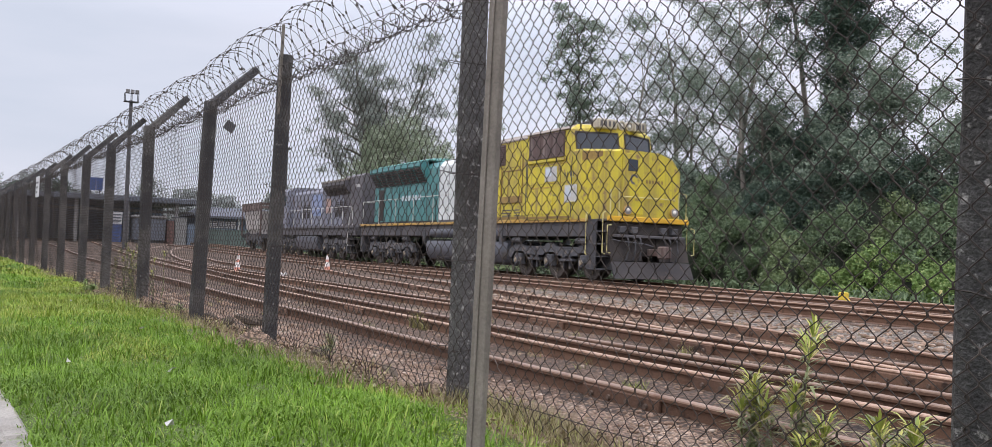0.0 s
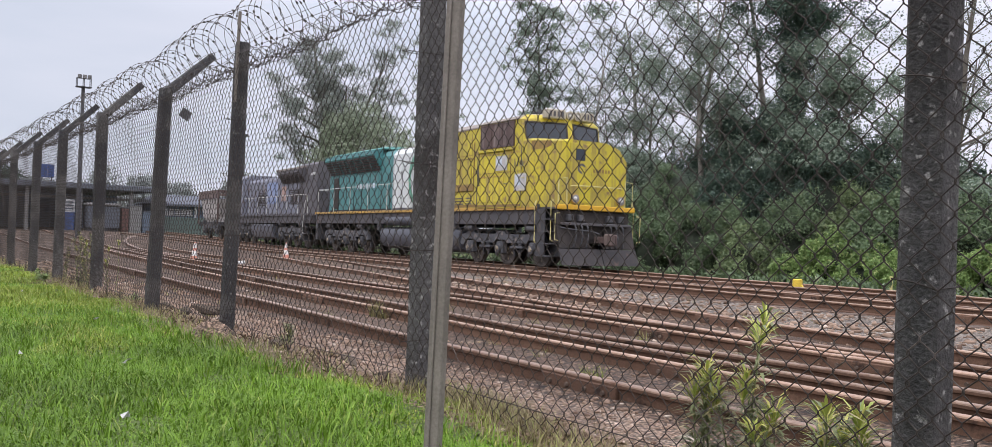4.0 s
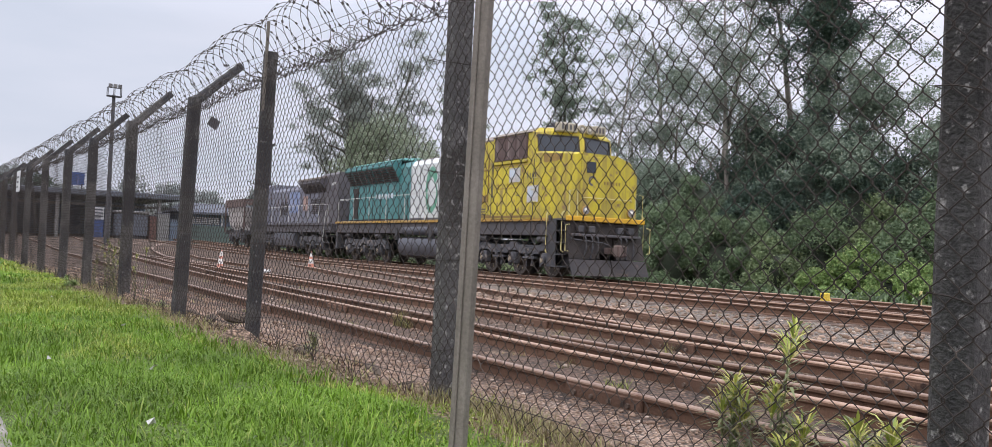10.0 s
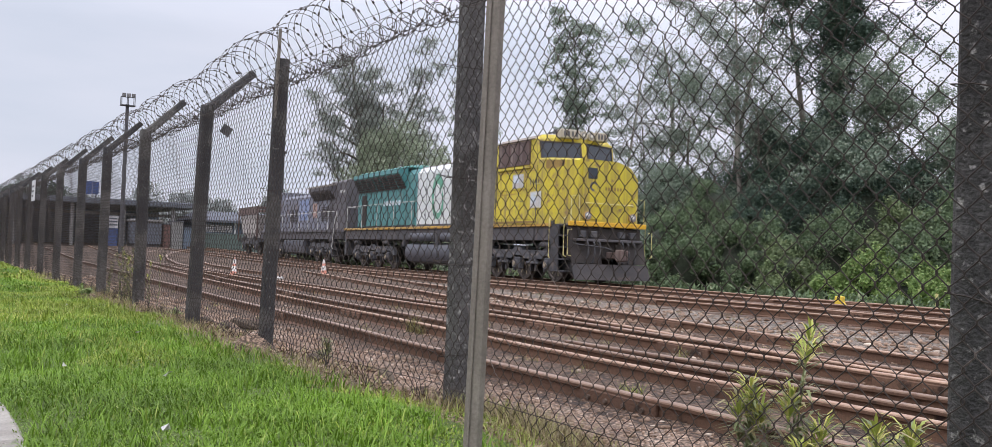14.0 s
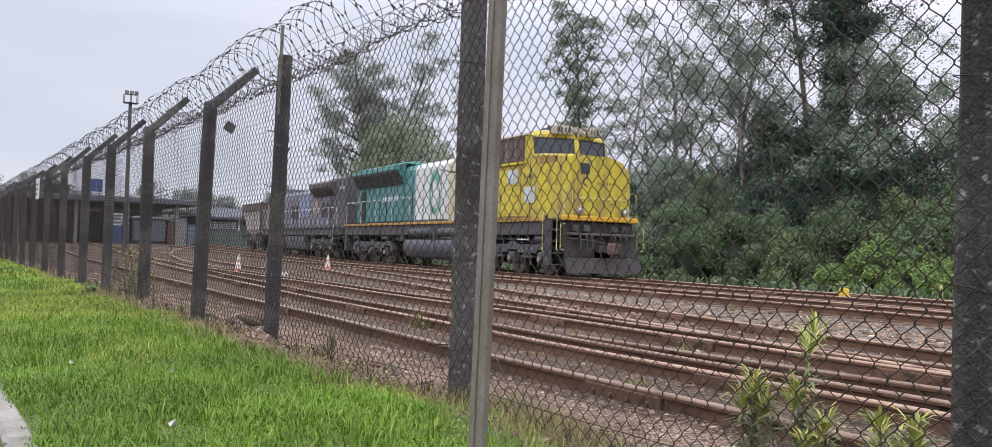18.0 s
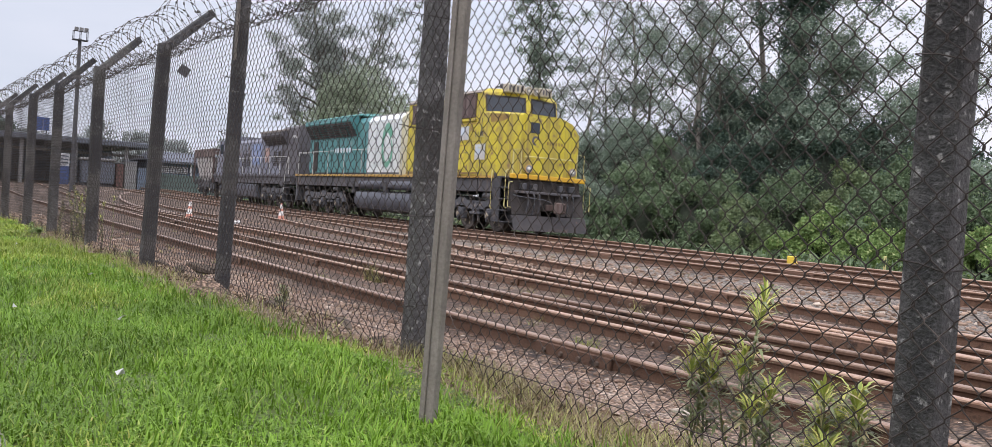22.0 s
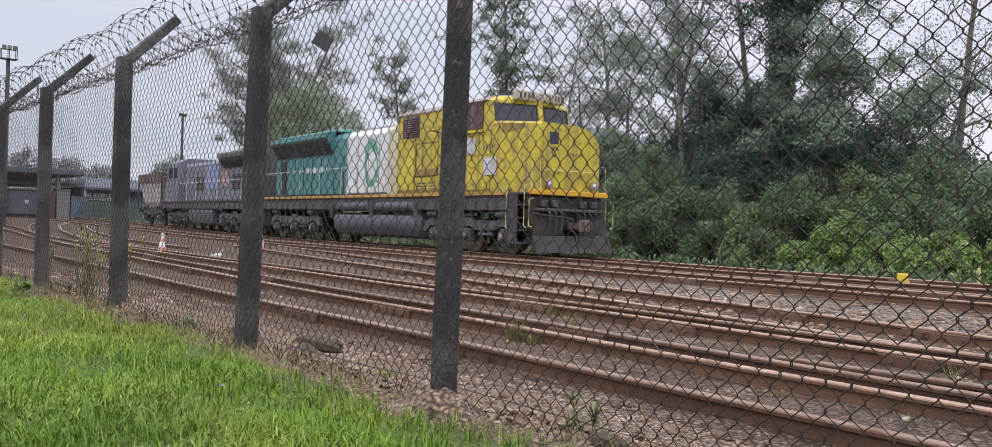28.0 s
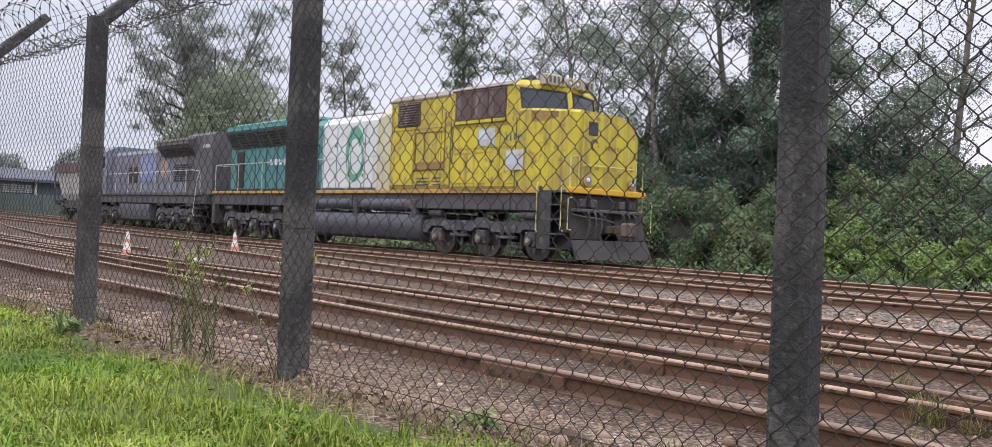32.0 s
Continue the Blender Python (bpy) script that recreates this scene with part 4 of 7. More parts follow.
def build_yellow():
    veh = thing("locomotive", "diesel locomotive in faded yellow, white and teal on the far track", "locomotive")
    L = 20.5
    # underframe with its sill, and the painted deck edge
    part("underframe", Geo().box(-L + 0.05, -1.15, -1.36, 1.36, 1.28, 1.74, 0.02), M_SILL, veh, "dark grey underframe sill")
    for s in (-1, 1):
        part("deck_edge", Geo().box(-L, -1.05, s * 1.40 - 0.05, s * 1.40 + 0.05, 1.72, 1.82, 0.012), M_EDGE, veh, "dirty orange deck edge")
        g = Geo()
        for k in range(9):
            x = -2.2 - 1.9 * k
            g.box(x - 0.03, x + 0.03, s * 1.37 - 0.02, s * 1.37 + 0.02, 1.30, 1.70, 0.004)
        pieces("sill_rib", g, M_SILL, veh)
    part("deck", Geo().box(-L, -0.05, -1.36, 1.36, 1.74, 1.80, 0.01), M_BLACK, veh)
    # nose: faceted, its sides drawn in towards the front, upper front sloped
    def ring(x, hw, up=0.0):
        return [(x, -hw, 1.80), (x, hw, 1.80), (x, hw, 3.24 + up), (x, hw * 0.74, 3.60 + up), (x, hw * 0.30, 3.76 + up), (x, -hw + 0.06, 3.78 + up), (x, -hw, 3.72 + up)]
    nose = part("nose", Geo().loft([ring(-0.06, 1.10), ring(-1.44, 1.46, 0.10), ring(-2.0, 1.46, 0.12)]), M_YELLOW, veh, "faceted yellow nose, high on the door side")
    # seams, door, handholds on the nose
    part("nose_door", Geo().box(-0.062, -0.035, -1.0, -0.24, 1.95, 3.68, 0.008), M_YELLOW, nose)
    part("nose_window", Geo().box(-0.05, -0.022, -0.80, -0.46, 3.18, 3.52, 0.012), M_GLASS, nose, "small dark window")
    ng = Geo()
    for k in range(28):
        a0, a1 = k * 0.185 + 0.4, (k + 1) * 0.185 + 0.4
        if k < 24:
            ng.put([(-0.030, -0.58 + math.cos(a) * r, 2.95 + math.sin(a) * r) for a, r in ((a0, 0.15), (a1, 0.15), (a1, 0.085), (a0, 0.085))], [(0, 1, 2, 3)])
    part("emblem", ng, M_DARKGREY, nose, "dark round emblem")
    tg = Geo()
    for k in range(6):
        tg.box(-0.060, -0.052, -0.14 + 0.11 * k, -0.085 + 0.11 * k, 2.86, 2.96)
    pieces("text_bar", tg, M_STAIN, nose, "illegible faded lettering")
    part("grab_rail", rail_pipe([(-0.05, -0.95, 2.42), (0.03, -0.90, 2.44), (0.03, 0.85, 2.44), (-0.05, 0.92, 2.42)], 0.016), M_RAILPAINT, nose)
    for y in (-0.80, 0.88):
        g = Geo().lathe([(0.135, 0.0), (0.145, 0.07), (0.12, 0.075)], (-0.06, y, 2.06), (1, 0, 0), 18)
        lamp = part("ditch_light", g, M_EDGE, veh, "round ditch light in a dirty orange-brown housing", True)
        part("lens", Geo().lathe([(0.12, 0.075), (0.06, 0.09)], (-0.06, y, 2.06), (1, 0, 0), 16), M_HEADGLASS, lamp, "greyish glass lens", True)
        part("bulb", Geo().lathe([(0.055, 0.085), (0.05, 0.11), (0.02, 0.125)], (-0.06, y - 0.02, 2.07), (1, 0, 0), 12), M_CONEWHITE, lamp, "", True)
    # cab above and behind the nose, windscreens swept back from the middle
    def cab(z, hw, xs, xm, xb=-4.62):
        return [(xm, 0, z), (xs, hw, z), (xb, hw, z), (xb, -hw, z), (xs, -hw, z)]
    g = Geo().loft([cab(1.80, 1.47, -1.9, -1.9), cab(3.60, 1.47, -1.85, -1.36), cab(4.38, 1.46, -2.0, -1.52)])
    cabin = part("cab", g, M_YELLOW, veh, "yellow driver's cab")
    for s in (-1, 1):
        n = Vector((0.49, 0, 0)) + Vector((-0.49, 1.47 * s, 0))
        def ws(a, z, out=0.0):
            f = (z - 3.60) / 0.76
            p0, p1 = Vector((-1.36 - 0.16 * f, 0, z)), Vector((-1.85 - 0.15 * f, s * 1.46, z))
            nn = Vector((1.0, 0.33 * s, 0.21)).normalized()
            return tuple(p0.lerp(p1, a) + nn * out)
        fr = Geo()
        a0, a1, z0, z1 = 0.10, 0.92, 3.76, 4.28
        o = [(a0 - 0.03, z0 - 0.04), (a1 + 0.03, z0 - 0.04), (a1 + 0.03, z1 + 0.04), (a0 - 0.03, z1 + 0.04)]
        i_ = [(a0, z0), (a1, z0), (a1, z1), (a0, z1)]
        fr.put([ws(*p, 0.0) for p in o] + [ws(*p, 0.025) for p in o] + [ws(*p, 0.025) for p in i_] + [ws(*p, 0.0) for p in i_], [(k, (k + 1) % 4, 4 + (k + 1) % 4, 4 + k) for k in range(4)] + [(4 + k, 4 + (k + 1) % 4, 8 + (k + 1) % 4, 8 + k) for k in range(4)] + [(8 + k, 8 + (k + 1) % 4, 12 + (k + 1) % 4, 12 + k) for k in range(4)])
        wf = part("windscreen_frame", fr, M_GRILLE, cabin, "black rubber window surround")
        part("windscreen", Geo().put([ws(*p, 0.008) for p in i_], [(0, 1, 2, 3)]), M_GLASS, wf, "dark windscreen pane")
        # side windows covered by brown sheets
        sg = Geo().box(-4.45, -2.36, s * 1.47 - 0.03, s * 1.47 + 0.03, 3.62, 4.36, 0.01)
        sheet = part("side_window_cover", sg, M_RUSTPANEL, cabin, "rust-brown sheet over the side windows")
        bg = Geo()
        for x in (-4.40, -3.75, -3.08, -2.41):
            bg.box(x - 0.025, x + 0.025, s * 1.505 - 0.012, s * 1.505 + 0.012, 3.62, 4.36)
        for z in (3.64, 4.34):
            bg.box(-4.45, -2.36, s * 1.505 - 0.011, s * 1.505 + 0.011, z - 0.02, z + 0.02)
        part("cover_frame", bg, M_RUSTPANEL, sheet)
    def facet(f, z, out=0.008):
        return (-0.06 - 1.38 * f, -1.10 - 0.36 * f - out, z)
    part("rust_stain", Geo().put([facet(0.42, 3.62), facet(0.62, 3.54), facet(0.98, 3.52), facet(0.98, 3.80), facet(0.42, 3.77)], [(0, 1, 2, 3, 4)]), M_STAIN, nose, "brown rust stain below the windscreen")
    roof = part("cab_roof", Geo().loft([[(-1.72, 0, 4.384), (-2.16, 1.47, 4.384), (-4.62, 1.47, 4.384), (-4.62, -1.47, 4.384), (-2.16, -1.47, 4.384)], [(-1.74, 0, 4.54), (-2.2, 1.28, 4.52), (-4.62, 1.28, 4.52), (-4.62, -1.28, 4.52), (-2.2, -1.28, 4.52)], [(-1.95, 0, 4.66), (-2.5, 0.85, 4.62), (-4.62, 0.85, 4.62), (-4.62, -0.85, 4.62), (-2.5, -0.85, 4.62)]]), M_ROOFDIRT, cabin, "dusty pale cab roof")
    part("brow", Geo().loft([[(-1.50, 0, 4.36), (-2.0, 1.47, 4.36), (-2.25, 1.47, 4.36), (-2.25, -1.47, 4.36), (-2.0, -1.47, 4.36)], [(-1.56, 0, 4.56), (-2.06, 1.24, 4.53), (-2.25, 1.26, 4.53), (-2.25, -1.26, 4.53), (-2.06, -1.24, 4.53)]]), M_YELLOW, cabin)
    for y0, y1, digits in ((-0.86, -0.16, 4), (0.46, 0.92, 3)):
        nb = part("number_board", Geo().box(-1.80, -1.50, y0, y1, 4.42, 4.70, 0.03), M_BOARD, cabin, "pale dusty number board")
        step = (y1 - y0 - 0.10) / digits
        for k in range(digits):
            part("digit_bar", Geo().box(-1.499, -1.492, y0 + 0.07 + step * k, y0 + 0.07 + step * (k + 0.55), 4.48, 4.64), M_DARKGREY, nb)
    for y in (0.0, 0.29):
        hl = part("headlight", Geo().lathe([(0.135, 0), (0.135, 0.10), (0.105, 0.105), (0.10, 0.05)], (-1.60, y, 4.55), (1, 0, 0), 18), M_BOARD, cabin, "round headlight", True)
        part("lens", Geo().lathe([(0.10, 0.06), (0.05, 0.08)], (-1.60, y, 4.55), (1, 0, 0), 16), M_HEADGLASS, hl, "grey glass lens", True)
        part("bulb", Geo().lathe([(0.045, 0.075), (0.04, 0.10), (0.015, 0.115)], (-1.60, y, 4.55), (1, 0, 0), 12), M_CONEWHITE, hl, "", True)
    pieces("horn", Geo().lathe([(0.03, 0), (0.03, 0.25), (0.09, 0.42)], (-3.0, -0.4, 4.74), (1, 0, 0), 10).lathe([(0.03, 0), (0.03, 0.2), (0.08, 0.34)], (-3.0, -0.22, 4.74), (1, 0, 0), 10), M_BLACK, cabin, "", True)
    # white notices and number bars on the cab side
    for s in (-1, 1):
        for x0, x1, z0, z1 in ((-3.45, -2.75, 2.92, 3.36), (-1.86 - 0.28, -1.50, 2.28, 2.78)):
            if x1 > -1.6:
                x0, x1 = -2.28, -1.62
            nt = part("notice", Geo().box(x0, x1, s * 1.482 - 0.008, s * 1.482 + 0.008, z0, z1, 0.003), M_LITTER, cabin, "white square notice")
            part("notice_print", Geo().box(x0 + 0.06, x1 - 0.3, s * 1.492 - 0.003, s * 1.492 + 0.003, z0 + 0.16, z1 - 0.05), M_PALEBLUE, nt, "faded pale blue print")
        tg = Geo()
        for k in range(4):
            tg.box(-2.30 + 0.15 * k, -2.265 + 0.15 * k, s * 1.485 - 0.006, s * 1.485 + 0.006, 3.0, 3.16)
        pieces("digit_bar", tg, M_DARKGREY, cabin)
        # doors, seams and hinges
        dg = Geo()
        for x0, x1, z0, z1 in ((-4.42, -2.95, 1.98, 2.72), (-2.75, -1.95, 1.95, 2.22)):
            dg.box(x0, x1, s * 1.475 - 0.012, s * 1.475 + 0.012, z0, z1, 0.008)
        pieces("access_door", dg, M_YELLOW, cabin)
        sg = Geo()
        dk = Geo()
        for x in (-4.62, -1.93):
            dk.box(x - 0.014, x + 0.014, s * 1.478 - 0.006, s * 1.478 + 0.006, 1.84, 3.58)
        dk.box(-4.55, -2.75, s * 1.479 - 0.006, s * 1.479 + 0.006, 2.50, 2.53).box(-4.56, -4.53, s * 1.479 - 0.006, s * 1.479 + 0.006, 2.50, 3.5)
        pieces("panel_gap", dk, M_SILL, cabin)
        part("window_ledge", Geo().box(-4.5, -2.3, s * 1.50 - 0.04, s * 1.50 + 0.04, 3.50, 3.58, 0.012), M_YELLOW, cabin)
        sg.box(-4.6, -1.95, s * 1.478 - 0.006, s * 1.478 + 0.006, 3.42, 3.44)
        sg.box(-4.45, -2.9, s * 1.49 - 0.006, s * 1.49 + 0.006, 2.74, 2.765)
        pieces("seam", sg, M_EDGE, cabin)
        # rivet strips, rain gutter, grab irons and dirt-filled joints
        sg = Geo()
        for x in (-4.15, -3.55, -2.55):
            sg.box(x - 0.007, x + 0.007, s * 1.476 - 0.006, s * 1.476 + 0.006, 1.86, 2.9 if x < -3 else 3.5)
        sg.box(-4.55, -2.0, s * 1.476 - 0.007, s * 1.476 + 0.007, 2.86, 2.872)
        sg.box(-4.6, -1.95, s * 1.476 - 0.007, s * 1.476 + 0.007, 1.83, 1.90)
        pieces("dirty_joint", sg, M_STAIN, cabin)
        part("rain_gutter", Geo().box(-4.6, -2.1, s * 1.48 - 0.03, s * 1.48 + 0.03, 4.385, 4.42, 0.008), M_ROOFDIRT, cabin, "dusty grey gutter")
        gi = Geo()
        for z in (2.3, 2.65, 3.0):
            gi.tube([(-1.98, s * 1.47, z), (-1.98, s * 1.53, z), (-1.72, s * 1.53, z), (-1.72, s * 1.46, z)], 0.012, 5)
        pieces("grab_iron", gi, M_RAILPAINT, cabin)
    # raised hood behind the cab
    g = Geo().loft([[(-4.64, y, z) for y, z in ((-1.40, 1.8), (1.40, 1.8), (1.40, 4.34), (-1.40, 4.34))], [(-7.7, y, z) for y, z in ((-1.38, 1.8), (1.38, 1.8), (1.38, 4.32), (-1.38, 4.32))]])
    hood = part("raised_hood", g, M_YELLOW, veh, "raised yellow equipment hood")
    part("hood_roof", Geo().loft([[(x, y, z) for y, z in ((-1.42, 4.325), (1.42, 4.325), (1.42, 4.37), (1.14, 4.53), (-1.14, 4.53), (-1.42, 4.37))] for x in (-4.63, -7.76)]), M_ROOFDIRT, hood, "dusty pale roof sheet")
    for s in (-1, 1):
        gg = Geo().box(-7.34, -6.2, s * 1.39 - 0.02, s * 1.39 + 0.02, 3.60, 4.28, 0.006)
        louvres(gg, -7.26, -6.29, s * 1.41, 3.63, 4.25, 0.07, 0.03, s)
        part("intake_grille", gg, M_RUSTPANEL, hood, "dark brown louvred intake")
        dg = Geo()
        for x0, x1, z0, z1 in ((-6.35, -5.25, 2.55, 3.38), (-7.6, -6.5, 1.95, 3.2), (-5.1, -4.75, 1.95, 3.9)):
            dg.box(x0, x1, s * 1.395 - 0.018, s * 1.395 + 0.018, z0, z1, 0.01)
        pieces("hood_door", dg, M_YELLOW, hood)
        part("vent_box", Geo().box(-6.45, -4.95, s * 1.41 - 0.04, s * 1.41 + 0.04, 2.36, 2.58, 0.015), M_STAIN, hood, "rust-stained vent box")
        dg = Geo().box(-6.42, -6.375, s * 1.41 - 0.025, s * 1.41 + 0.025, 2.6, 3.4, 0.006).box(-4.99, -4.95, s * 1.41 - 0.025, s * 1.41 + 0.025, 2.6, 3.9, 0.006).box(-5.95, -5.925, s * 1.41 - 0.02, s * 1.41 + 0.02, 2.6, 3.4, 0.006).box(-6.42, -4.95, s * 1.41 - 0.02, s * 1.41 + 0.02, 3.38, 3.415, 0.006)
        pieces("door_frame", dg, M_STAIN, hood, "brown worn door frame")
        sg = Geo()
        for x in (-7.62, -6.46, -5.16, -4.72):
            sg.box(x - 0.008, x + 0.008, s * 1.40 - 0.006, s * 1.40 + 0.006, 1.86, 4.2)
        sg.box(-7.65, -4.68, s * 1.40 - 0.006, s * 1.40 + 0.006, 3.50, 3.515)
        sg.box(-7.65, -4.68, s * 1.40 - 0.007, s * 1.40 + 0.007, 1.84, 1.93)
        pieces("dirty_joint", sg, M_STAIN, hood)
        hg = Geo()
        for x in (-7.58, -6.55, -5.06):
            for z in (2.2, 2.9):
                hg.box(x - 0.03, x + 0.03, s * 1.42 - 0.015, s * 1.42 + 0.015, z - 0.05, z + 0.05, 0.006)
        pieces("hinge", hg, M_YELLOW, hood)
        tg = Geo()
        for k in range(3):
            tg.box(-6.3 + 0.0, -5.7, s * 1.402 - 0.006, s * 1.402 + 0.006, 2.12 - 0.09 * k, 2.155 - 0.09 * k)
            tg.box(-5.5, -4.9, s * 1.402 - 0.006, s * 1.402 + 0.006, 2.12 - 0.09 * k, 2.155 - 0.09 * k)
        pieces("text_bar", tg, M_SILL, hood, "illegible small print")
    # white middle hood with the green ring
    prof = ((-1.16, 1.8), (1.16, 1.8), (1.16, 4.02), (0.98, 4.24), (-0.98, 4.24), (-1.16, 4.02))
    mid = part("engine_hood", Geo().loft([[(x, y, z) for y, z in prof] for x in (-7.72, -12.1)]), M_WHITE, veh, "dirty white engine hood with green ring")
    part("hood_roof", Geo().box(-12.1, -7.72, -0.95, 0.95, 4.245, 4.29, 0.015), M_ROOFDIRT, mid)
    part("cream_section", Geo().loft([[(x, y * k, z if z < 3 else z + up) for y, z in prof] for x, k, up in ((-7.73, 1.09, 0.17), (-8.25, 1.05, 0.09), (-8.75, 1.008, 0.006))]), M_CREAM, mid, "faded cream tapered hood section")
    part("exhaust", Geo().box(-10.6, -9.4, -0.3, 0.3, 4.29, 4.42, 0.02), M_BLACK, mid)
    for s in (-1, 1):
        g = Geo()
        for k in range(34):
            a0, a1 = 0.5 + k * 0.165, 0.5 + (k + 1) * 0.165
            w0 = 0.44 - 0.008 * k
            ring_ = [(-10.05 + math.cos(a) * r * 0.66, s * 1.168, 3.0 + math.sin(a) * r * 1.05) for a, r in ((a0, 0.86), (a1, 0.86), (a1, 0.86 - w0), (a0, 0.86 - w0))]
            g.put(ring_, [(0, 1, 2, 3)])
        part("green_ring", g, M_GREEN, mid, "broken green ring")
        part("green_leaf", Geo().put([(-9.75 + 0.26 * math.sin(a * 0.5236) * (1 if a < 6 else -0.5), s * 1.169, 2.75 + 0.5 * math.cos(a * 0.5236)) for a in range(12)], [tuple(range(12))]), M_GREEN, mid, "green leaf mark")
        dg = Geo()
        for k in range(5):
            dg.box(-12.0 + 0.86 * k, -11.2 + 0.86 * k, s * 1.16 - 0.004, s * 1.16 + 0.004 + 0.0, 1.95, 3.85)
        pieces("hood_door", dg, M_WHITE, mid)
        sg = Geo()
        for k in range(6):
            sg.box(-12.04 + 0.86 * k, -12.02 + 0.86 * k, s * 1.163 - 0.006, s * 1.163 + 0.006, 1.9, 3.9)
        sg.box(-12.05, -7.8, s * 1.163 - 0.006, s * 1.163 + 0.006, 1.84, 1.92)
        pieces("dirty_joint", sg, M_TRUCK, mid)
        lg = Geo()
        for k in range(5):
            for z in (2.3, 3.3):
                lg.box(-11.26 + 0.86 * k, -11.22 + 0.86 * k, s * 1.18 - 0.02, s * 1.18 + 0.02, z - 0.05, z + 0.05, 0.006)
        pieces("latch", lg, M_SILL, mid)
    # teal rear hood with flared radiator wings
    rear = part("rear_hood", Geo().loft([[(x, y, z) for y, z in prof] for x in (-12.1, -19.3)]), M_TEAL, veh, "teal rear hood")
    for s in (-1, 1):
        wing = [(s * 1.10, 4.36), (s * 1.52, 4.26), (s * 1.55, 4.12), (s * 1.165, 3.46)]
        w = part("radiator_wing", Geo().loft([[(x, y, z) for y, z in wing] for x in (-13.3, -19.1)]), M_TEAL, rear, "flared teal radiator wing")
        part("wing_top", Geo().loft([[(x, s * 1.08, 4.365), (x, s * 1.53, 4.27), (x, s * 1.53, 4.285), (x, s * 1.08, 4.385)] for x in (-13.28, -19.12)]), M_TEALTOP, w, "sun-faded wing top")
        gg = Geo()
        for k in range(7):
            x = -18.75 + k * 0.85
            for q in range(6):
                f = 0.08 + q * 0.15
                y0_, z0_ = 1.165 + (1.55 - 1.165) * f, 3.46 + (4.12 - 3.46) * f
                gg.box(x - 0.36, x + 0.36, s * (y0_ + 0.015) - 0.02, s * (y0_ + 0.015) + 0.02, z0_ - 0.03, z0_ + 0.055)
        pieces("radiator_grille", gg, M_GRILLE, w, "black radiator shutters")
        dg = Geo()
        for x0, x1 in ((-13.2, -12.4), (-14.4, -13.5), (-16.2, -15.4), (-17.1, -16.3)):
            dg.box(x0, x1, s * 1.165 - 0.01, s * 1.165 + 0.01, 1.95, 3.35, 0.006)
        pieces("hood_door", dg, M_TEAL, rear)
        sg = Geo()
        for x in (-13.25, -12.35, -14.45, -15.35, -16.25, -17.15, -18.1):
            sg.box(x - 0.01, x + 0.01, s * 1.168 - 0.006, s * 1.168 + 0.006, 1.9, 3.4)
        sg.box(-19.2, -12.2, s * 1.168 - 0.006, s * 1.168 + 0.006, 1.84, 1.91)
        pieces("dirty_joint", sg, M_GRILLE, rear)
        # flat panel, no recess: its dark colour stands for the doorway's shade
        part("door_opening", Geo().box(-18.75, -18.15, s * 1.17 - 0.01, s * 1.17 + 0.01, 1.95, 3.35, 0.006), M_GRILLE, rear, "flat dark panel standing for a shaded doorway")
        tg = Geo()
        for k in range(6):
            tg.box(-15.9 + k * 0.36, -15.70 + k * 0.36, s * 1.182 - 0.006, s * 1.182 + 0.006, 2.78, 2.99)
        pieces("text_bar", tg, M_PALEBLUE, rear, "illegible white lettering")
    part("rear_roof", Geo().box(-19.2, -13.2, -1.12, 1.12, 4.34, 4.43, 0.03), M_TEALTOP, rear, "sun-faded teal roof")
    fans = Geo()
    for x in (-14.4, -16.0, -17.6):
        fans.lathe([(0.66, 0), (0.66, 0.10), (0.58, 0.12), (0.2, 0.11)], (x, 0, 4.43), (0, 0, 1), 24)
    pieces("cooling_fan", fans, M_TEALTOP, rear, "", True)
    part("end_door", Geo().box(-19.33, -19.29, -0.4, 0.4, 1.95, 3.7, 0.01), M_TEAL, rear)
    # handrails along the walkway
    for s in (-1, 1):
        part("handrail", rail_pipe([(-7.8, s * 1.39, 2.86), (-8.0, s * 1.40, 2.88), (-13.0, s * 1.40, 2.88), (-20.2, s * 1.40, 2.88), (-20.4, s * 1.2, 2.88), (-20.42, s * 0.4, 2.88)]), M_WHITERAIL, veh)
        for x in (-8.1, -10.1, -12.1, -14.1, -16.1, -18.1, -20.2):
            part("stanchion", rail_pipe([(x, s * 1.40, 1.8), (x, s * 1.40, 2.88)], 0.017), M_WHITERAIL, veh)
    # front end: beam, pilot, steps, coupler, rails
    beam = part("front_beam", Geo().box(-0.14, 0.02, -1.42, 1.42, 1.73, 1.88, 0.02), M_ORANGE, veh, "bright orange front beam")
    pilot = part("pilot", Geo().box(-0.40, -0.12, -1.30, 1.30, 0.75, 1.72, 0.03), M_GRILLE, veh, "black end plate under the beam")
    part("end_shelf", Geo().box(-0.14, 0.10, -1.22, 1.22, 1.28, 1.36, 0.015), M_SILL, pilot)
    for y0, y1 in ((-1.38, -0.30), (0.30, 1.38)):
        g = Geo().loft([[(-0.10, y0, 1.30), (-0.10, y1, 1.30), (-0.16, y1, 1.30), (-0.16, y0, 1.30)], [(0.10, y0, 0.62), (0.10, y1, 0.62), (0.04, y1, 0.62), (0.04, y0, 0.62)]])
        part("pilot_plate", g, M_GRILLE, pilot, "sooty black pilot plate")
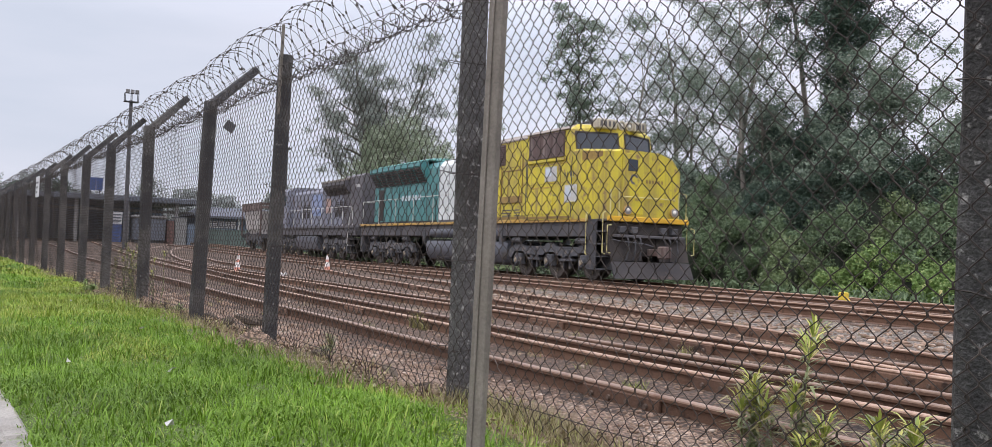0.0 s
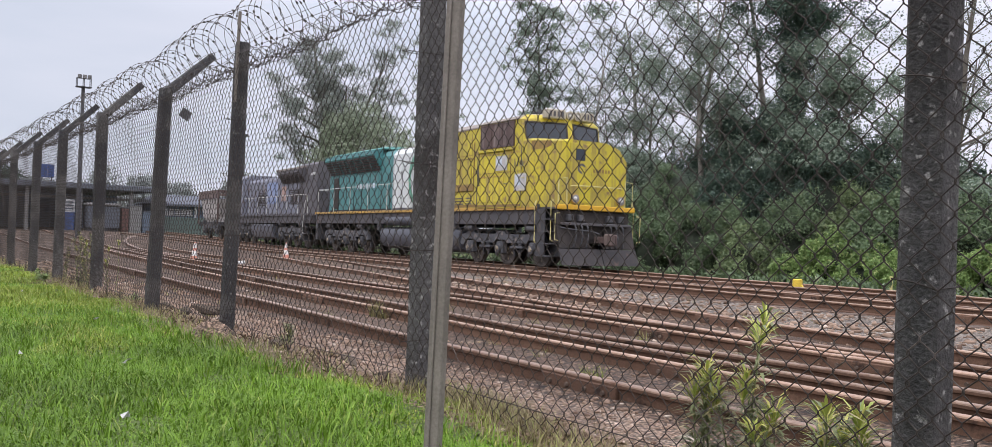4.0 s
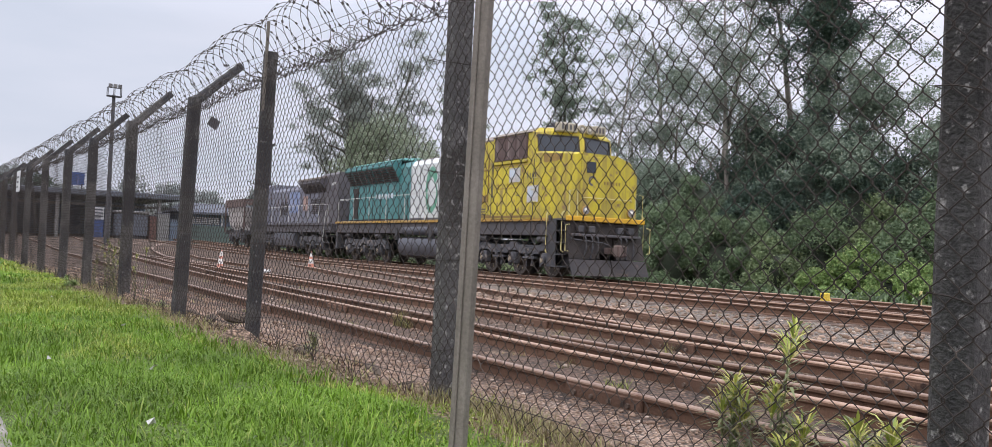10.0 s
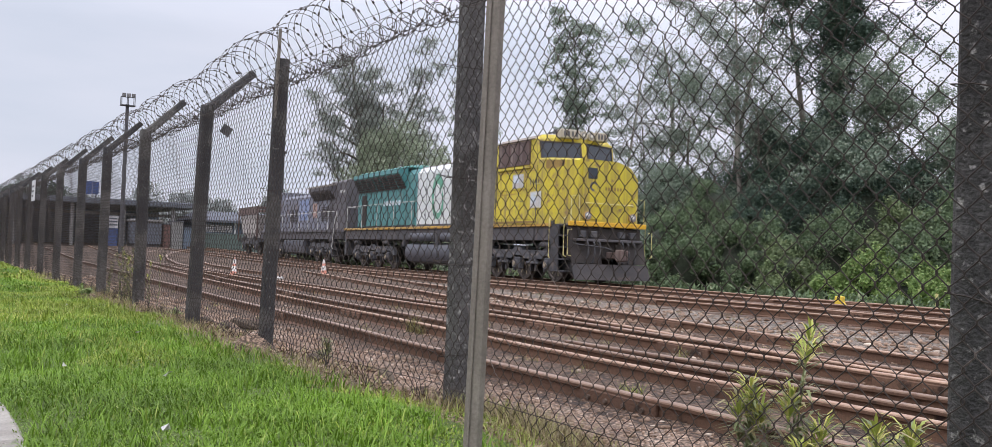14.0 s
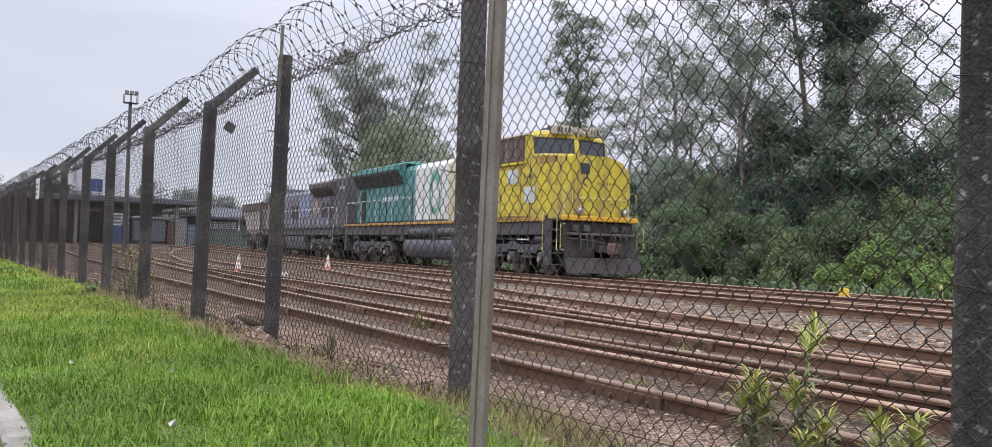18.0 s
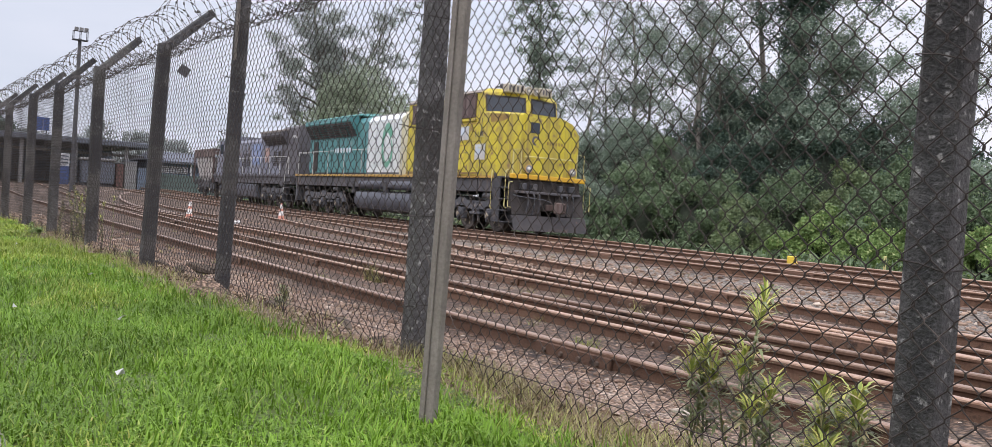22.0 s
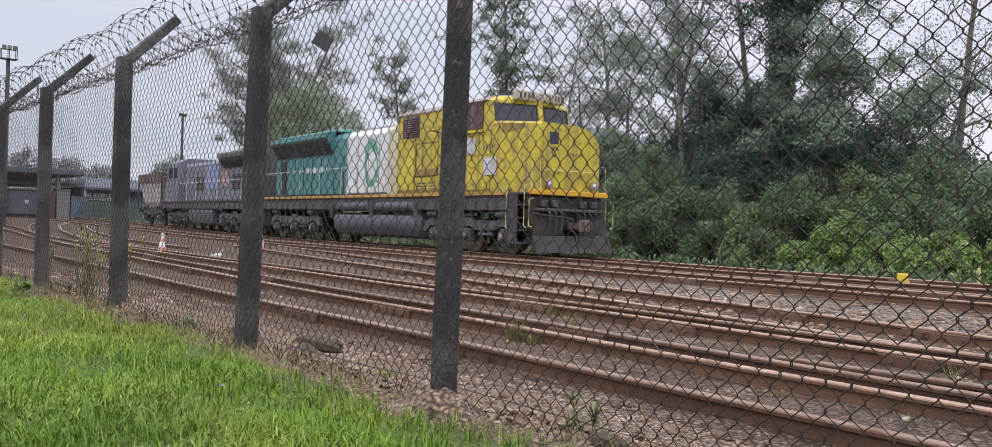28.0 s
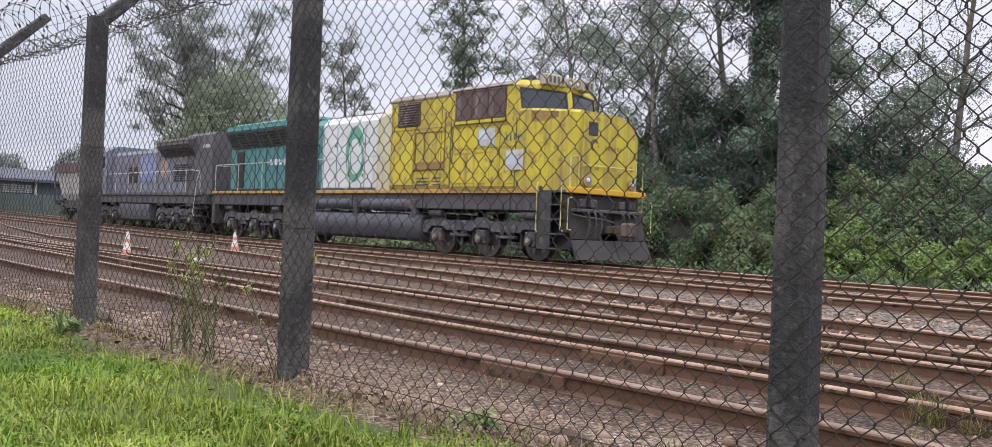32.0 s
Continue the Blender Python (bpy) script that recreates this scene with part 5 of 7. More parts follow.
    for y0, y1 in ((-1.40, -0.02), (0.02, 1.40)):
        xs = (0.10, 0.22) if y0 < 0 else (0.22, 0.10)
        g = Geo().loft([[(xs[0], y0, 0.60), (xs[1], y1, 0.60), (xs[1] - 0.05, y1, 0.60), (xs[0] - 0.05, y0, 0.60)], [(xs[0] + 0.20, y0, 0.13), (xs[1] + 0.22, y1, 0.13), (xs[1] + 0.17, y1, 0.13), (xs[0] + 0.15, y0, 0.13)]])
        part("plough_plate", g, M_PLOUGH, pilot, "worn brownish plough plate")
    part("uncoupling_lever", rail_pipe([(0.05, -1.34, 1.22), (0.16, -1.2, 1.18), (0.18, -0.3, 1.12), (0.3, -0.1, 1.05)], 0.016), M_TRUCK, pilot)
    jb = Geo()
    for y in (-0.95, -0.55, 0.5, 0.9):
        jb.box(-0.13, 0.03, y - 0.11, y + 0.11, 1.40, 1.60, 0.02)
    pieces("jumper_box", jb, M_BLACK, pilot)
    cp = Geo().box(0.0, 0.62, -0.10, 0.10, 0.78, 0.98, 0.02).box(0.55, 0.86, -0.17, 0.05, 0.70, 1.06, 0.04).box(0.62, 0.80, 0.06, 0.17, 0.72, 1.04, 0.03)
    part("coupler", cp, M_RUSTPANEL, veh, "rusty knuckle coupler")
    hg = Geo()
    for y in (-0.85, -0.62, -0.42, 0.42, 0.62, 0.85):
        hg.tube([(0.03, y, 1.35), (0.16, y * 1.02, 1.22), (0.20, y * 1.03, 0.95), (0.12, y * 1.05, 0.66), (0.05, y * 1.1, 0.62)], 0.026, 6)
    pieces("brake_hose", hg, M_BLACK, veh)
    for s in (-1, 1):
        sg = Geo()
        sg.box(-1.06, -0.22, s * 1.08 - 0.03, s * 1.08 + 0.03, 0.32, 1.72, 0.006)
        for k in range(4):
            sg.box(-1.02, -0.26, min(s * 1.08, s * 1.42), max(s * 1.08, s * 1.42), 0.34 + 0.36 * k, 0.38 + 0.36 * k, 0.006)
        sg.box(-1.08, -1.02, min(s * 1.06, s * 1.43), max(s * 1.06, s * 1.43), 0.34, 1.9, 0.006)
        sg.box(-1.06, -0.62, s * 1.41 - 0.02, s * 1.41 + 0.02, 0.36, 1.74, 0.006)
        steps = pieces("step_well", sg, M_BLACK, veh, "black boarding steps")[0]
        tg = Geo()
        for k in range(4):
            tg.box(-1.0, -0.28, s * 1.43 - 0.012, s * 1.43 + 0.012, 0.345 + 0.36 * k, 0.378 + 0.36 * k)
        pieces("step_edge", tg, M_TRUCK, steps, "worn step edges")
        part("step_grab_rail", rail_pipe([(-1.05, s * 1.46, 0.75), (-1.05, s * 1.50, 0.8), (-1.05, s * 1.50, 1.9), (-1.05, s * 1.46, 2.0)], 0.02), M_RAILPAINT, veh)
        part("step_grab_rail", rail_pipe([(-0.18, s * 1.44, 0.80), (-0.18, s * 1.52, 0.84), (-0.18, s * 1.52, 1.95), (-0.18, s * 1.44, 2.0)], 0.02), M_RAILPAINT, veh)
        part("front_rail", rail_pipe([(-0.06, s * 1.36, 1.88), (-0.06, s * 1.36, 2.62), (-0.06, s * 1.08, 2.66), (-0.06, s * 1.06, 1.88)], 0.02), M_RAILPAINT, veh)
        part("pilot_grab_rail", rail_pipe([(0.10, s * 1.42, 1.62), (0.10, s * 1.56, 1.60), (0.10, s * 1.56, 0.85), (0.10, s * 1.44, 0.83)], 0.018), M_RAILPAINT, veh)
    # fuel tank and air reservoirs
    tp = [(-1.36, 1.08), (-1.42, 0.90), (-1.40, 0.62), (-1.25, 0.40), (-0.9, 0.30), (0.9, 0.30), (1.25, 0.40), (1.40, 0.62), (1.42, 0.90), (1.36, 1.08), (1.0, 1.16), (-1.0, 1.16)]
    tank = part("fuel_tank", Geo().loft([[(x, y * k, 0.73 + (z - 0.73) * k) for y, z in tp] for x, k in ((-6.15, 0.9), (-6.25, 1), (-12.6, 1), (-12.7, 0.9))]), M_TANK, veh, "long black fuel tank", True)
    bands = Geo()
    for x in (-7.6, -9.4, -11.2):
        bands.loft([[(x + d, y * 1.012, 0.73 + (z - 0.73) * 1.012) for y, z in tp] for d in (-0.03, 0.03)])
    pieces("tank_band", bands, M_BLACK, tank)
    for s in (-1, 1):
        for x0, x1 in ((-6.6, -9.3), (-9.8, -12.4)):
            r = 0.20
            g = Geo().lathe([(0.05, 0), (0.15, 0.03), (r, 0.12), (r, abs(x1 - x0) - 0.12), (0.15, abs(x1 - x0) - 0.03), (0.05, abs(x1 - x0))], (x1, s * 1.22, 1.42), (1, 0, 0), 18)
            res = part("air_reservoir", g, M_TANK, veh, "", True)
        g = Geo()
        for x in (-12.9, -9.55, -6.4):
            g.box(x - 0.12, x + 0.12, s * 1.30 - 0.10, s * 1.30 + 0.10, 1.0, 1.55, 0.02)
        pieces("bracket", g, M_BLACK, veh)
    bogie(veh, [-1.55, -3.5, -5.45])
    bogie(veh, [-15.1, -17.05, -19.0])
    part("rear_pilot", Geo().box(-L - 0.05, -L + 0.2, -1.36, 1.36, 0.5, 1.74, 0.02), M_BLACK, veh)
    for ob, k in ((cabin, 1.055), (hood, 1.055), (mid, 1.02), (rear, 1.02)):
        ob.scale, ob.location = (1, 1, k), (0, 0, 1.80 * (1 - k))
    return veh


loco = build_yellow()


# ---- the grey locomotive and the hopper wagon behind it ----
def build_grey():
    veh = thing("locomotive", "weathered grey-blue diesel locomotive coupled behind the yellow one", "locomotive")
    L = 16.2
    part("underframe", Geo().box(-L, 0, -1.36, 1.36, 1.20, 1.62, 0.02), M_DARKGREY, veh, "dark grey underframe")
    for s in (-1, 1):
        part("deck_edge", Geo().box(-L, 0, s * 1.40 - 0.04, s * 1.40 + 0.04, 1.58, 1.70, 0.01), M_DARKGREY, veh)
    # end hood with the overhanging radiator
    prof = ((-1.12, 1.62), (1.12, 1.62), (1.12, 3.62), (0.95, 3.80), (-0.95, 3.80), (-1.12, 3.62))
    hood = part("hood", Geo().loft([[(x, y, z) for y, z in prof] for x in (-1.0, -12.2)]), M_GREYPAINT, veh, "streaked grey-blue hood")
    end = part("end_hood", Geo().loft([[(x, y, z) for y, z in ((-1.14, 1.62), (1.14, 1.62), (1.14, 4.16), (1.0, 4.28), (-1.0, 4.28), (-1.14, 4.16))] for x in (0.25, -2.5)]), M_DARKGREY, hood, "sooty dark end")
    for s in (-1, 1):
        wing = [(s * 1.0, 4.10), (s * 1.50, 3.98), (s * 1.52, 3.82), (s * 1.13, 3.32)]
        w = part("radiator_wing", Geo().loft([[(x, y, z) for y, z in wing] for x in (-1.5, -5.2)]), M_DARKGREY, hood, "dark overhanging radiator")
        part("wing_top", Geo().loft([[(x, s * 0.98, 4.11), (x, s * 1.54, 3.97), (x, s * 1.54, 4.06), (x, s * 0.98, 4.17)] for x in (-1.48, -5.3)]), M_ROOFDIRT, w, "pale dusty radiator top")
        g = Geo()
        for k in range(6):
            x = -4.88 + 0.61 * k
            for q in range(4):
                f = 0.12 + q * 0.2
                g.box(x - 0.27, x + 0.27, s * (1.13 + 0.39 * f + 0.02) - 0.02, s * (1.13 + 0.39 * f + 0.02) + 0.02, 3.32 + 0.5 * f - 0.03, 3.32 + 0.5 * f + 0.05)
        pieces("radiator_grille", g, M_GRILLE, w)
        part("number_plate", Geo().box(-0.75, -0.05, s * 1.15 - 0.01, s * 1.15 + 0.01, 3.62, 3.76), M_LITTER, hood, "white plate with illegible print")
        part("blue_patch", Geo().box(-8.2, -6.2, s * 1.124 - 0.006, s * 1.124 + 0.006, 2.3, 3.5), M_BLUEPAINT, hood, "faded blue patch")
        part("orange_patch", Geo().box(-5.5, -4.7, s * 1.124 - 0.006, s * 1.124 + 0.006, 2.4, 3.2), M_GRAFFITI, hood, "faded orange patch")
        g = Geo()
        for k in range(11):
            g.box(-11.9 + 0.98 * k, -11.05 + 0.98 * k, s * 1.12 - 0.006, s * 1.12 + 0.006 + 0.0, 1.8, 3.2 if k % 3 else 2.6)
        pieces("hood_door", g, M_GREYPAINT, hood)
        g = Geo()
        for x in (-2.2, -2.9, -3.6, -8.8, -9.6):
            louvres(g, x - 0.28, x + 0.28, s * 1.13, 2.2, 3.0, 0.1, 0.03, s)
        pieces("door_grille", g, M_GRILLE, hood)
        part("handrail", rail_pipe([(-0.3, s * 1.40, 1.7), (-0.35, s * 1.42, 2.60), (-1.2, s * 1.42, 2.66), (-12.0, s * 1.42, 2.66)]), M_WHITERAIL, veh)
        for x in (-1.8, -3.6, -5.4, -7.2, -9.0, -10.8):
            part("stanchion", rail_pipe([(x, s * 1.42, 1.66), (x, s * 1.42, 2.66)], 0.017), M_WHITERAIL, veh)
        part("step_grab_rail", rail_pipe([(-0.75, s * 1.44, 0.7), (-0.75, s * 1.50, 0.8), (-0.45, s * 1.50, 2.2), (-0.30, s * 1.44, 2.6)], 0.02), M_WHITERAIL, veh)
        sg = Geo()
        for k in range(4):
            sg.box(-0.95, -0.2, min(s * 1.05, s * 1.42), max(s * 1.05, s * 1.42), 0.34 + 0.33 * k, 0.38 + 0.33 * k)
        sg.box(-1.0, -0.94, min(s * 1.05, s * 1.42), max(s * 1.05, s * 1.42), 0.3, 1.65)
        pieces("step_well", sg, M_BLACK, veh)
    part("hood_roof", Geo().box(-5.3, -2.52, -1.05, 1.05, 4.08, 4.15, 0.02), M_ROOFDIRT, hood, "pale dusty roof")
    pieces("fan", Geo().lathe([(0.7, 0), (0.7, 0.12), (0.3, 0.14)], (-3.8, 0, 4.15), (0, 0, 1), 20).lathe([(0.4, 0), (0.4, 0.35), (0.2, 0.36)], (-7.5, 0, 3.8), (0, 0, 1), 14), M_DARKGREY, hood, "", True)
    # driver's cab at the far end
    cab = part("cab", Geo().loft([[(x, y, z) for y, z in ((-1.45, 1.62), (1.45, 1.62), (1.45, 3.85), (0.9, 4.15), (-0.9, 4.15), (-1.45, 3.85))] for x in (-12.2, -14.6)]), M_GREYPAINT, veh, "grey cab")
    for s in (-1, 1):
        for x in (-12.9, -13.9):
            part("cab_window", Geo().box(x - 0.36, x + 0.36, s * 1.455 - 0.01, s * 1.455 + 0.01, 3.0, 3.6, 0.004), M_GLASS, cab, "dark cab window")
    part("nose", Geo().loft([[(x, y, z) for y, z in ((-1.3, 1.62), (1.3, 1.62), (1.2, h), (-1.2, h))] for x, h in ((-14.6, 3.1), (-15.8, 2.8))]), M_GREYPAINT, veh)
    tp = [(-1.34, 1.15), (-1.40, 0.85), (-1.25, 0.42), (-0.9, 0.32), (0.9, 0.32), (1.25, 0.42), (1.40, 0.85), (1.34, 1.15)]
    part("fuel_tank", Geo().loft([[(x, y, z) for y, z in tp] for x in (-6.2, -10.4)]), M_TANK, veh, "dark fuel tank", True)
    bogie(veh, [-1.6, -3.3, -5.0])
    bogie(veh, [-11.4, -13.0, -14.6])
    part("coupler", Geo().box(-0.1, 0.75, -0.1, 0.1, 0.78, 0.98, 0.02), M_TRUCK, veh)
    return veh


def build_wagon():
    """A short hopper: sloping pale body between rust-brown end frames, brown top rail."""
    veh = thing("hopper_wagon", "short rusty hopper wagon with pale body standing behind the locomotives", "wagon")
    L = 5.7
    part("underframe", Geo().box(-L, 0, -1.2, 1.2, 0.95, 1.15, 0.02), M_BLACK, veh)
    rings = []
    for x, z0, k in ((-L + 1.35, 0.62, 0.55), (-L + 0.75, 1.5, 0.9), (-L + 0.42, 2.72, 1.0)):
        rings.append([(x, -1.36 * k, z0), (x, 1.36 * k, z0), (-0.42 if z0 > 2 else -0.9, 1.36 * k, z0), (-0.42 if z0 > 2 else -0.9, -1.36 * k, z0)])
    body = part("body", Geo().loft(rings), M_WAGON, veh, "streaked pale hopper body")
    for s in (-1, 1):
        for k in range(4):
            x = -L + 1.0 + k * 1.15
            part("rib", Geo().loft([[(x - 0.04, s * 0.78, 0.7), (x + 0.04, s * 0.78, 0.7), (x + 0.04, s * 0.84, 0.7), (x - 0.04, s * 0.84, 0.7)], [(x - 0.04, s * 1.36, 2.7), (x + 0.04, s * 1.36, 2.7), (x + 0.04, s * 1.43, 2.7), (x - 0.04, s * 1.43, 2.7)]]), M_WAGON, body)
        part("top_side", Geo().box(-L + 0.1, -0.1, s * 1.40 - 0.05, s * 1.40 + 0.05, 2.73, 3.30, 0.015), M_RUSTPANEL, body, "rust-brown upper side")
        for x in (-L + 0.06, -0.06):
            part("corner_post", Geo().box(x - 0.05, x + 0.05, s * 1.40 - 0.05, s * 1.40 + 0.05, 1.0, 3.30, 0.01), M_RUSTPANEL, veh, "rust-brown corner post")
        part("step", Geo().box(-L + 0.1, -L + 0.5, s * 1.38 - 0.04, s * 1.38 + 0.04, 0.55, 0.6, 0.008), M_BLACK, veh)
    for x in (-L + 0.06, -0.06):
        part("end_beam", Geo().box(x - 0.05, x + 0.05, -1.35, 1.35, 3.1, 3.28, 0.01), M_RUSTPANEL, veh)
        part("buffer_beam", Geo().box(x - 0.06, x + 0.06, -1.35, 1.35, 0.85, 1.15, 0.01), M_BLACK, veh)
    bogie(veh, [-L + 1.2, -1.2])
    part("coupler", Geo().box(-0.1, 0.5, -0.1, 0.1, 0.78, 0.98, 0.02), M_TRUCK, veh)
    return veh


grey = build_grey()
moving_wheels = len(WHEELS)
wagon = build_wagon()
del WHEELS[moving_wheels:]
wagon.matrix_world = pose(-54.85, YC(-54.85), LOCO_RAIL_Z + 0.21, 0, 0, TRAIN_YAW)


# ---- trees and bushes ----
def limb_points(r, a, direction, length, bend, n=6, lift=0.0):
    pts, d, p = [Vector(a)], Vector(direction).normalized(), Vector(a)
    for i in range(n):
        d = (d + Vector((r.uniform(-bend, bend), r.uniform(-bend, bend), r.uniform(-bend, bend) + lift))).normalized()
        p = p + d * (length / n)
        pts.append(p.copy())
    return pts


def tree(base, height, lean=(0, 0), trunk_r=0.25, crown=(0.45, 1.0), spread=3.0, limbs=14, clumps=4, leaves=5200, leaf=0.24, clump_r=0.9, bark=None, foliage=None, seed=1, label="", vine=0.0, sparse=1.0, forks=1, bend=0.07, vine_span=(0.0, 0.92)):
    """A tapered trunk, bending limbs with twigs, and leaves in uneven clumps at their ends."""
    r, g = random.Random(seed), np.random.default_rng(seed)
    ob = thing("tree", label, "tree", "trees behind the tracks", at=pose(*base))
    wood, ends, trunks = Geo(), [], []
    for k in range(forks):
        fl = Vector((lean[0] + (r.uniform(-0.34, 0.34) if forks > 1 else 0), lean[1] + (r.uniform(-0.15, 0.15) if forks > 1 else 0), 1))
        h = height * (1.0 if k == 0 else r.uniform(0.75, 0.95))
        pts = limb_points(r, (0, 0, -0.3), fl, h, bend, 12)
        rad = [trunk_r * (1 - 0.86 * i / 12) * (0.8 if k else 1) for i in range(13)]
        rad[0] *= 1.3
        wood.tube(pts, rad, 8)
        trunks.append((pts, rad))
    for i in range(limbs):
        pts, rad = trunks[i % forks]
        s = crown[0] + (crown[1] - crown[0]) * (i + r.random()) / limbs
        j = min(11, int(s * 12))
        a = pts[j].lerp(pts[j + 1], s * 12 - j)
        az = i * 2.4 + r.uniform(-0.5, 0.5)
        ln = spread * (1.15 - 0.65 * s) * r.uniform(0.7, 1.3)
        lp = limb_points(r, a, (math.cos(az), math.sin(az), r.uniform(0.25, 0.9)), ln, 0.2, 6, 0.05)
        lr = rad[j] * 0.45
        wood.tube(lp, [lr * (1 - 0.13 * q) for q in range(7)], 5)
        for c in range(clumps):
            q = lp[r.randint(3, 6)]
            tip = q + Vector((r.gauss(0, 1), r.gauss(0, 1), r.gauss(0.3, 0.8))) * clump_r * 0.9
            wood.tube([q, q.lerp(tip, 0.5) + Vector((0, 0, 0.1)), tip], [0.03, 0.02, 0.01], 3)
            ends.append((tip, clump_r * r.uniform(0.55, 1.15)))
    part("trunk", wood, bark or M_BARK, ob, smooth=True)
    per = max(8, int(leaves * 3.4 / max(1, len(ends))))
    cs, outs = [], []
    for tip, cr in ends:
        m = int(per * r.uniform(0.6, 1.4) * sparse * (cr / clump_r / 0.85) ** 2)
        d = g.normal(size=(m, 3))
        d /= np.linalg.norm(d, axis=1)[:, None]
        k = r.uniform(0, 6)
        rad = g.random(m) ** 0.45 * (0.8 + 0.3 * np.sin(d[:, 0] * 4 + k) * np.sin(d[:, 1] * 5 + k) + 0.3 * np.sin(d[:, 2] * 6 + k))
        cs.append(d * rad[:, None] * np.array([0.92, 0.92, 0.62]) * cr + np.array(tip))
        outs.append(d + np.array([0, 0, 0.5]))
    if vine > 0:
        pts, rad = trunks[0]
        m = int(leaves * vine * 3.2)
        s = vine_span[0] + (vine_span[1] - vine_span[0]) * g.beta(1.1, 1.3, m)
        idx = np.minimum(11, (s * 12).astype(int))
        P = np.array([tuple(p) for p in pts])
        mid = P[idx] + (P[idx + 1] - P[idx]) * (s * 12 - idx)[:, None]
        az = g.uniform(0, 2 * math.pi, m)
        wide = (0.45 + 0.9 * (0.5 + 0.5 * np.sin(s * 9 + seed + az * 2)) * (1 - 0.3 * s)) * np.sqrt(g.uniform(0.2, 1, m))
        cs.append(mid + np.stack([np.cos(az) * wide, np.sin(az) * wide, g.normal(0, 0.2, m)], 1))
        outs.append(np.stack([np.cos(az), np.sin(az), np.full(m, 0.5)], 1))
    v, f = leaves_np(g, np.concatenate(cs), leaf * 0.46, 0.0, 0.46, 0.5, np.concatenate(outs), 0.55, True)
    part("crown", mesh_np("crown", v, f, foliage or L_TREE), None, ob)
    return ob


def lump_shape():
    bm = bmesh.new()
    bmesh.ops.create_icosphere(bm, subdivisions=2, radius=1.0)
    v, f = np.array([tuple(p.co) for p in bm.verts]), np.array([[p.index for p in q.verts] for q in bm.faces])
    bm.free()
    return v, f


LUMP_V, LUMP_F = lump_shape()


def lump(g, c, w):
    """An uneven mass behind the outer leaves; its dark colour paints the thicket's inner shade."""
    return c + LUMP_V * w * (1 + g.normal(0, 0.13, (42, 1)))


def bush(base, size, leaves, leaf, foliage, seed, label, lumps=9, name="bush", group="bushes behind the tracks", inner=1.0):
    """Separate domes of leaves heaped round a few stems, ragged at the edge, shade-coloured lumps between them; sparser
    on the side away from the tracks.
    """
    r, g = random.Random(seed), np.random.default_rng(seed)
    ob = thing(name, label, "bush", group, at=pose(*base))
    sx, sy, sz = size
    stems, cs, outs, core = Geo(), [], [], []
    mean = (sx + sy + sz * 0.5) / 3
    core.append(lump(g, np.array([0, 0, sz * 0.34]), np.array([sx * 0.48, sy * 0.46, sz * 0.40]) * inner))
    n = int(lumps * 2.6)
    for k in range(n):
        az, up = k * 2.4 + r.uniform(-0.5, 0.5), r.random() ** 0.9
        flat = math.sqrt(max(0.0, 1 - up ** 2.6)) * r.uniform(0.72, 1.05)
        c = np.array([math.cos(az) * flat * sx * 0.80, math.sin(az) * flat * sy * 0.80, sz * (0.05 + 0.80 * up) * r.uniform(0.88, 1.06)])
        w = mean * r.uniform(0.17, 0.36) * np.array([1.0, 1.0, r.uniform(0.7, 1.25)])
        if k % 4 == 0:
            stems.tube([(c[0] * 0.3, c[1] * 0.3, -0.4), (c[0] * 0.6, c[1] * 0.6, c[2] * 0.5), tuple(c)], [0.07, 0.05, 0.02], 5)
        m = int(leaves * 5.6 / n * (np.prod(w) ** (1 / 3) / (mean * 0.26)) ** 1.5 * r.uniform(0.75, 1.2))
        d = g.normal(size=(m, 3)) + np.array([0, -0.3, 0.22])
        d /= np.linalg.norm(d, axis=1)[:, None]
        frill = 1 + 0.22 * np.sin(d[:, 0] * 5 + k) * np.sin(d[:, 2] * 6 + k * 2) + 0.16 * np.sin(d[:, 1] * 9 + k)
        rad = (0.52 + 0.52 * g.random(m) ** 0.5) * frill + g.normal(0, 0.06, m)
        p = c + d * w * rad[:, None]
        keep = (p[:, 2] > -0.3) & ((p[:, 1] < sy * 0.25) | (g.random(m) < 0.35))
        cs.append(p[keep])
        outs.append(d[keep] + np.array([0, 0, 0.3]))
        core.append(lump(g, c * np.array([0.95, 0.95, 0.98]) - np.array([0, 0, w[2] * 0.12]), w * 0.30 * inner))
    part("stems", stems, M_BARK, ob, smooth=True)
    v, f = leaves_np(g, np.concatenate(cs), leaf * 0.54, 0.0, 0.50, 0.7, np.concatenate(outs), 0.50, True)
    o = len(v)
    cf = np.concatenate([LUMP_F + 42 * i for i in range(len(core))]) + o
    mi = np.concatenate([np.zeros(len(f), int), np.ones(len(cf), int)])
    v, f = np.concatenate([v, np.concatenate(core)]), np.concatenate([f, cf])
    part("foliage", mesh_np("foliage", v, f, [foliage, M_THICKETSHADE], False, mi), None, ob)
    return ob


GB = -0.87
EUC = "tall thin grey-green eucalypt with sparse crown behind the tracks"
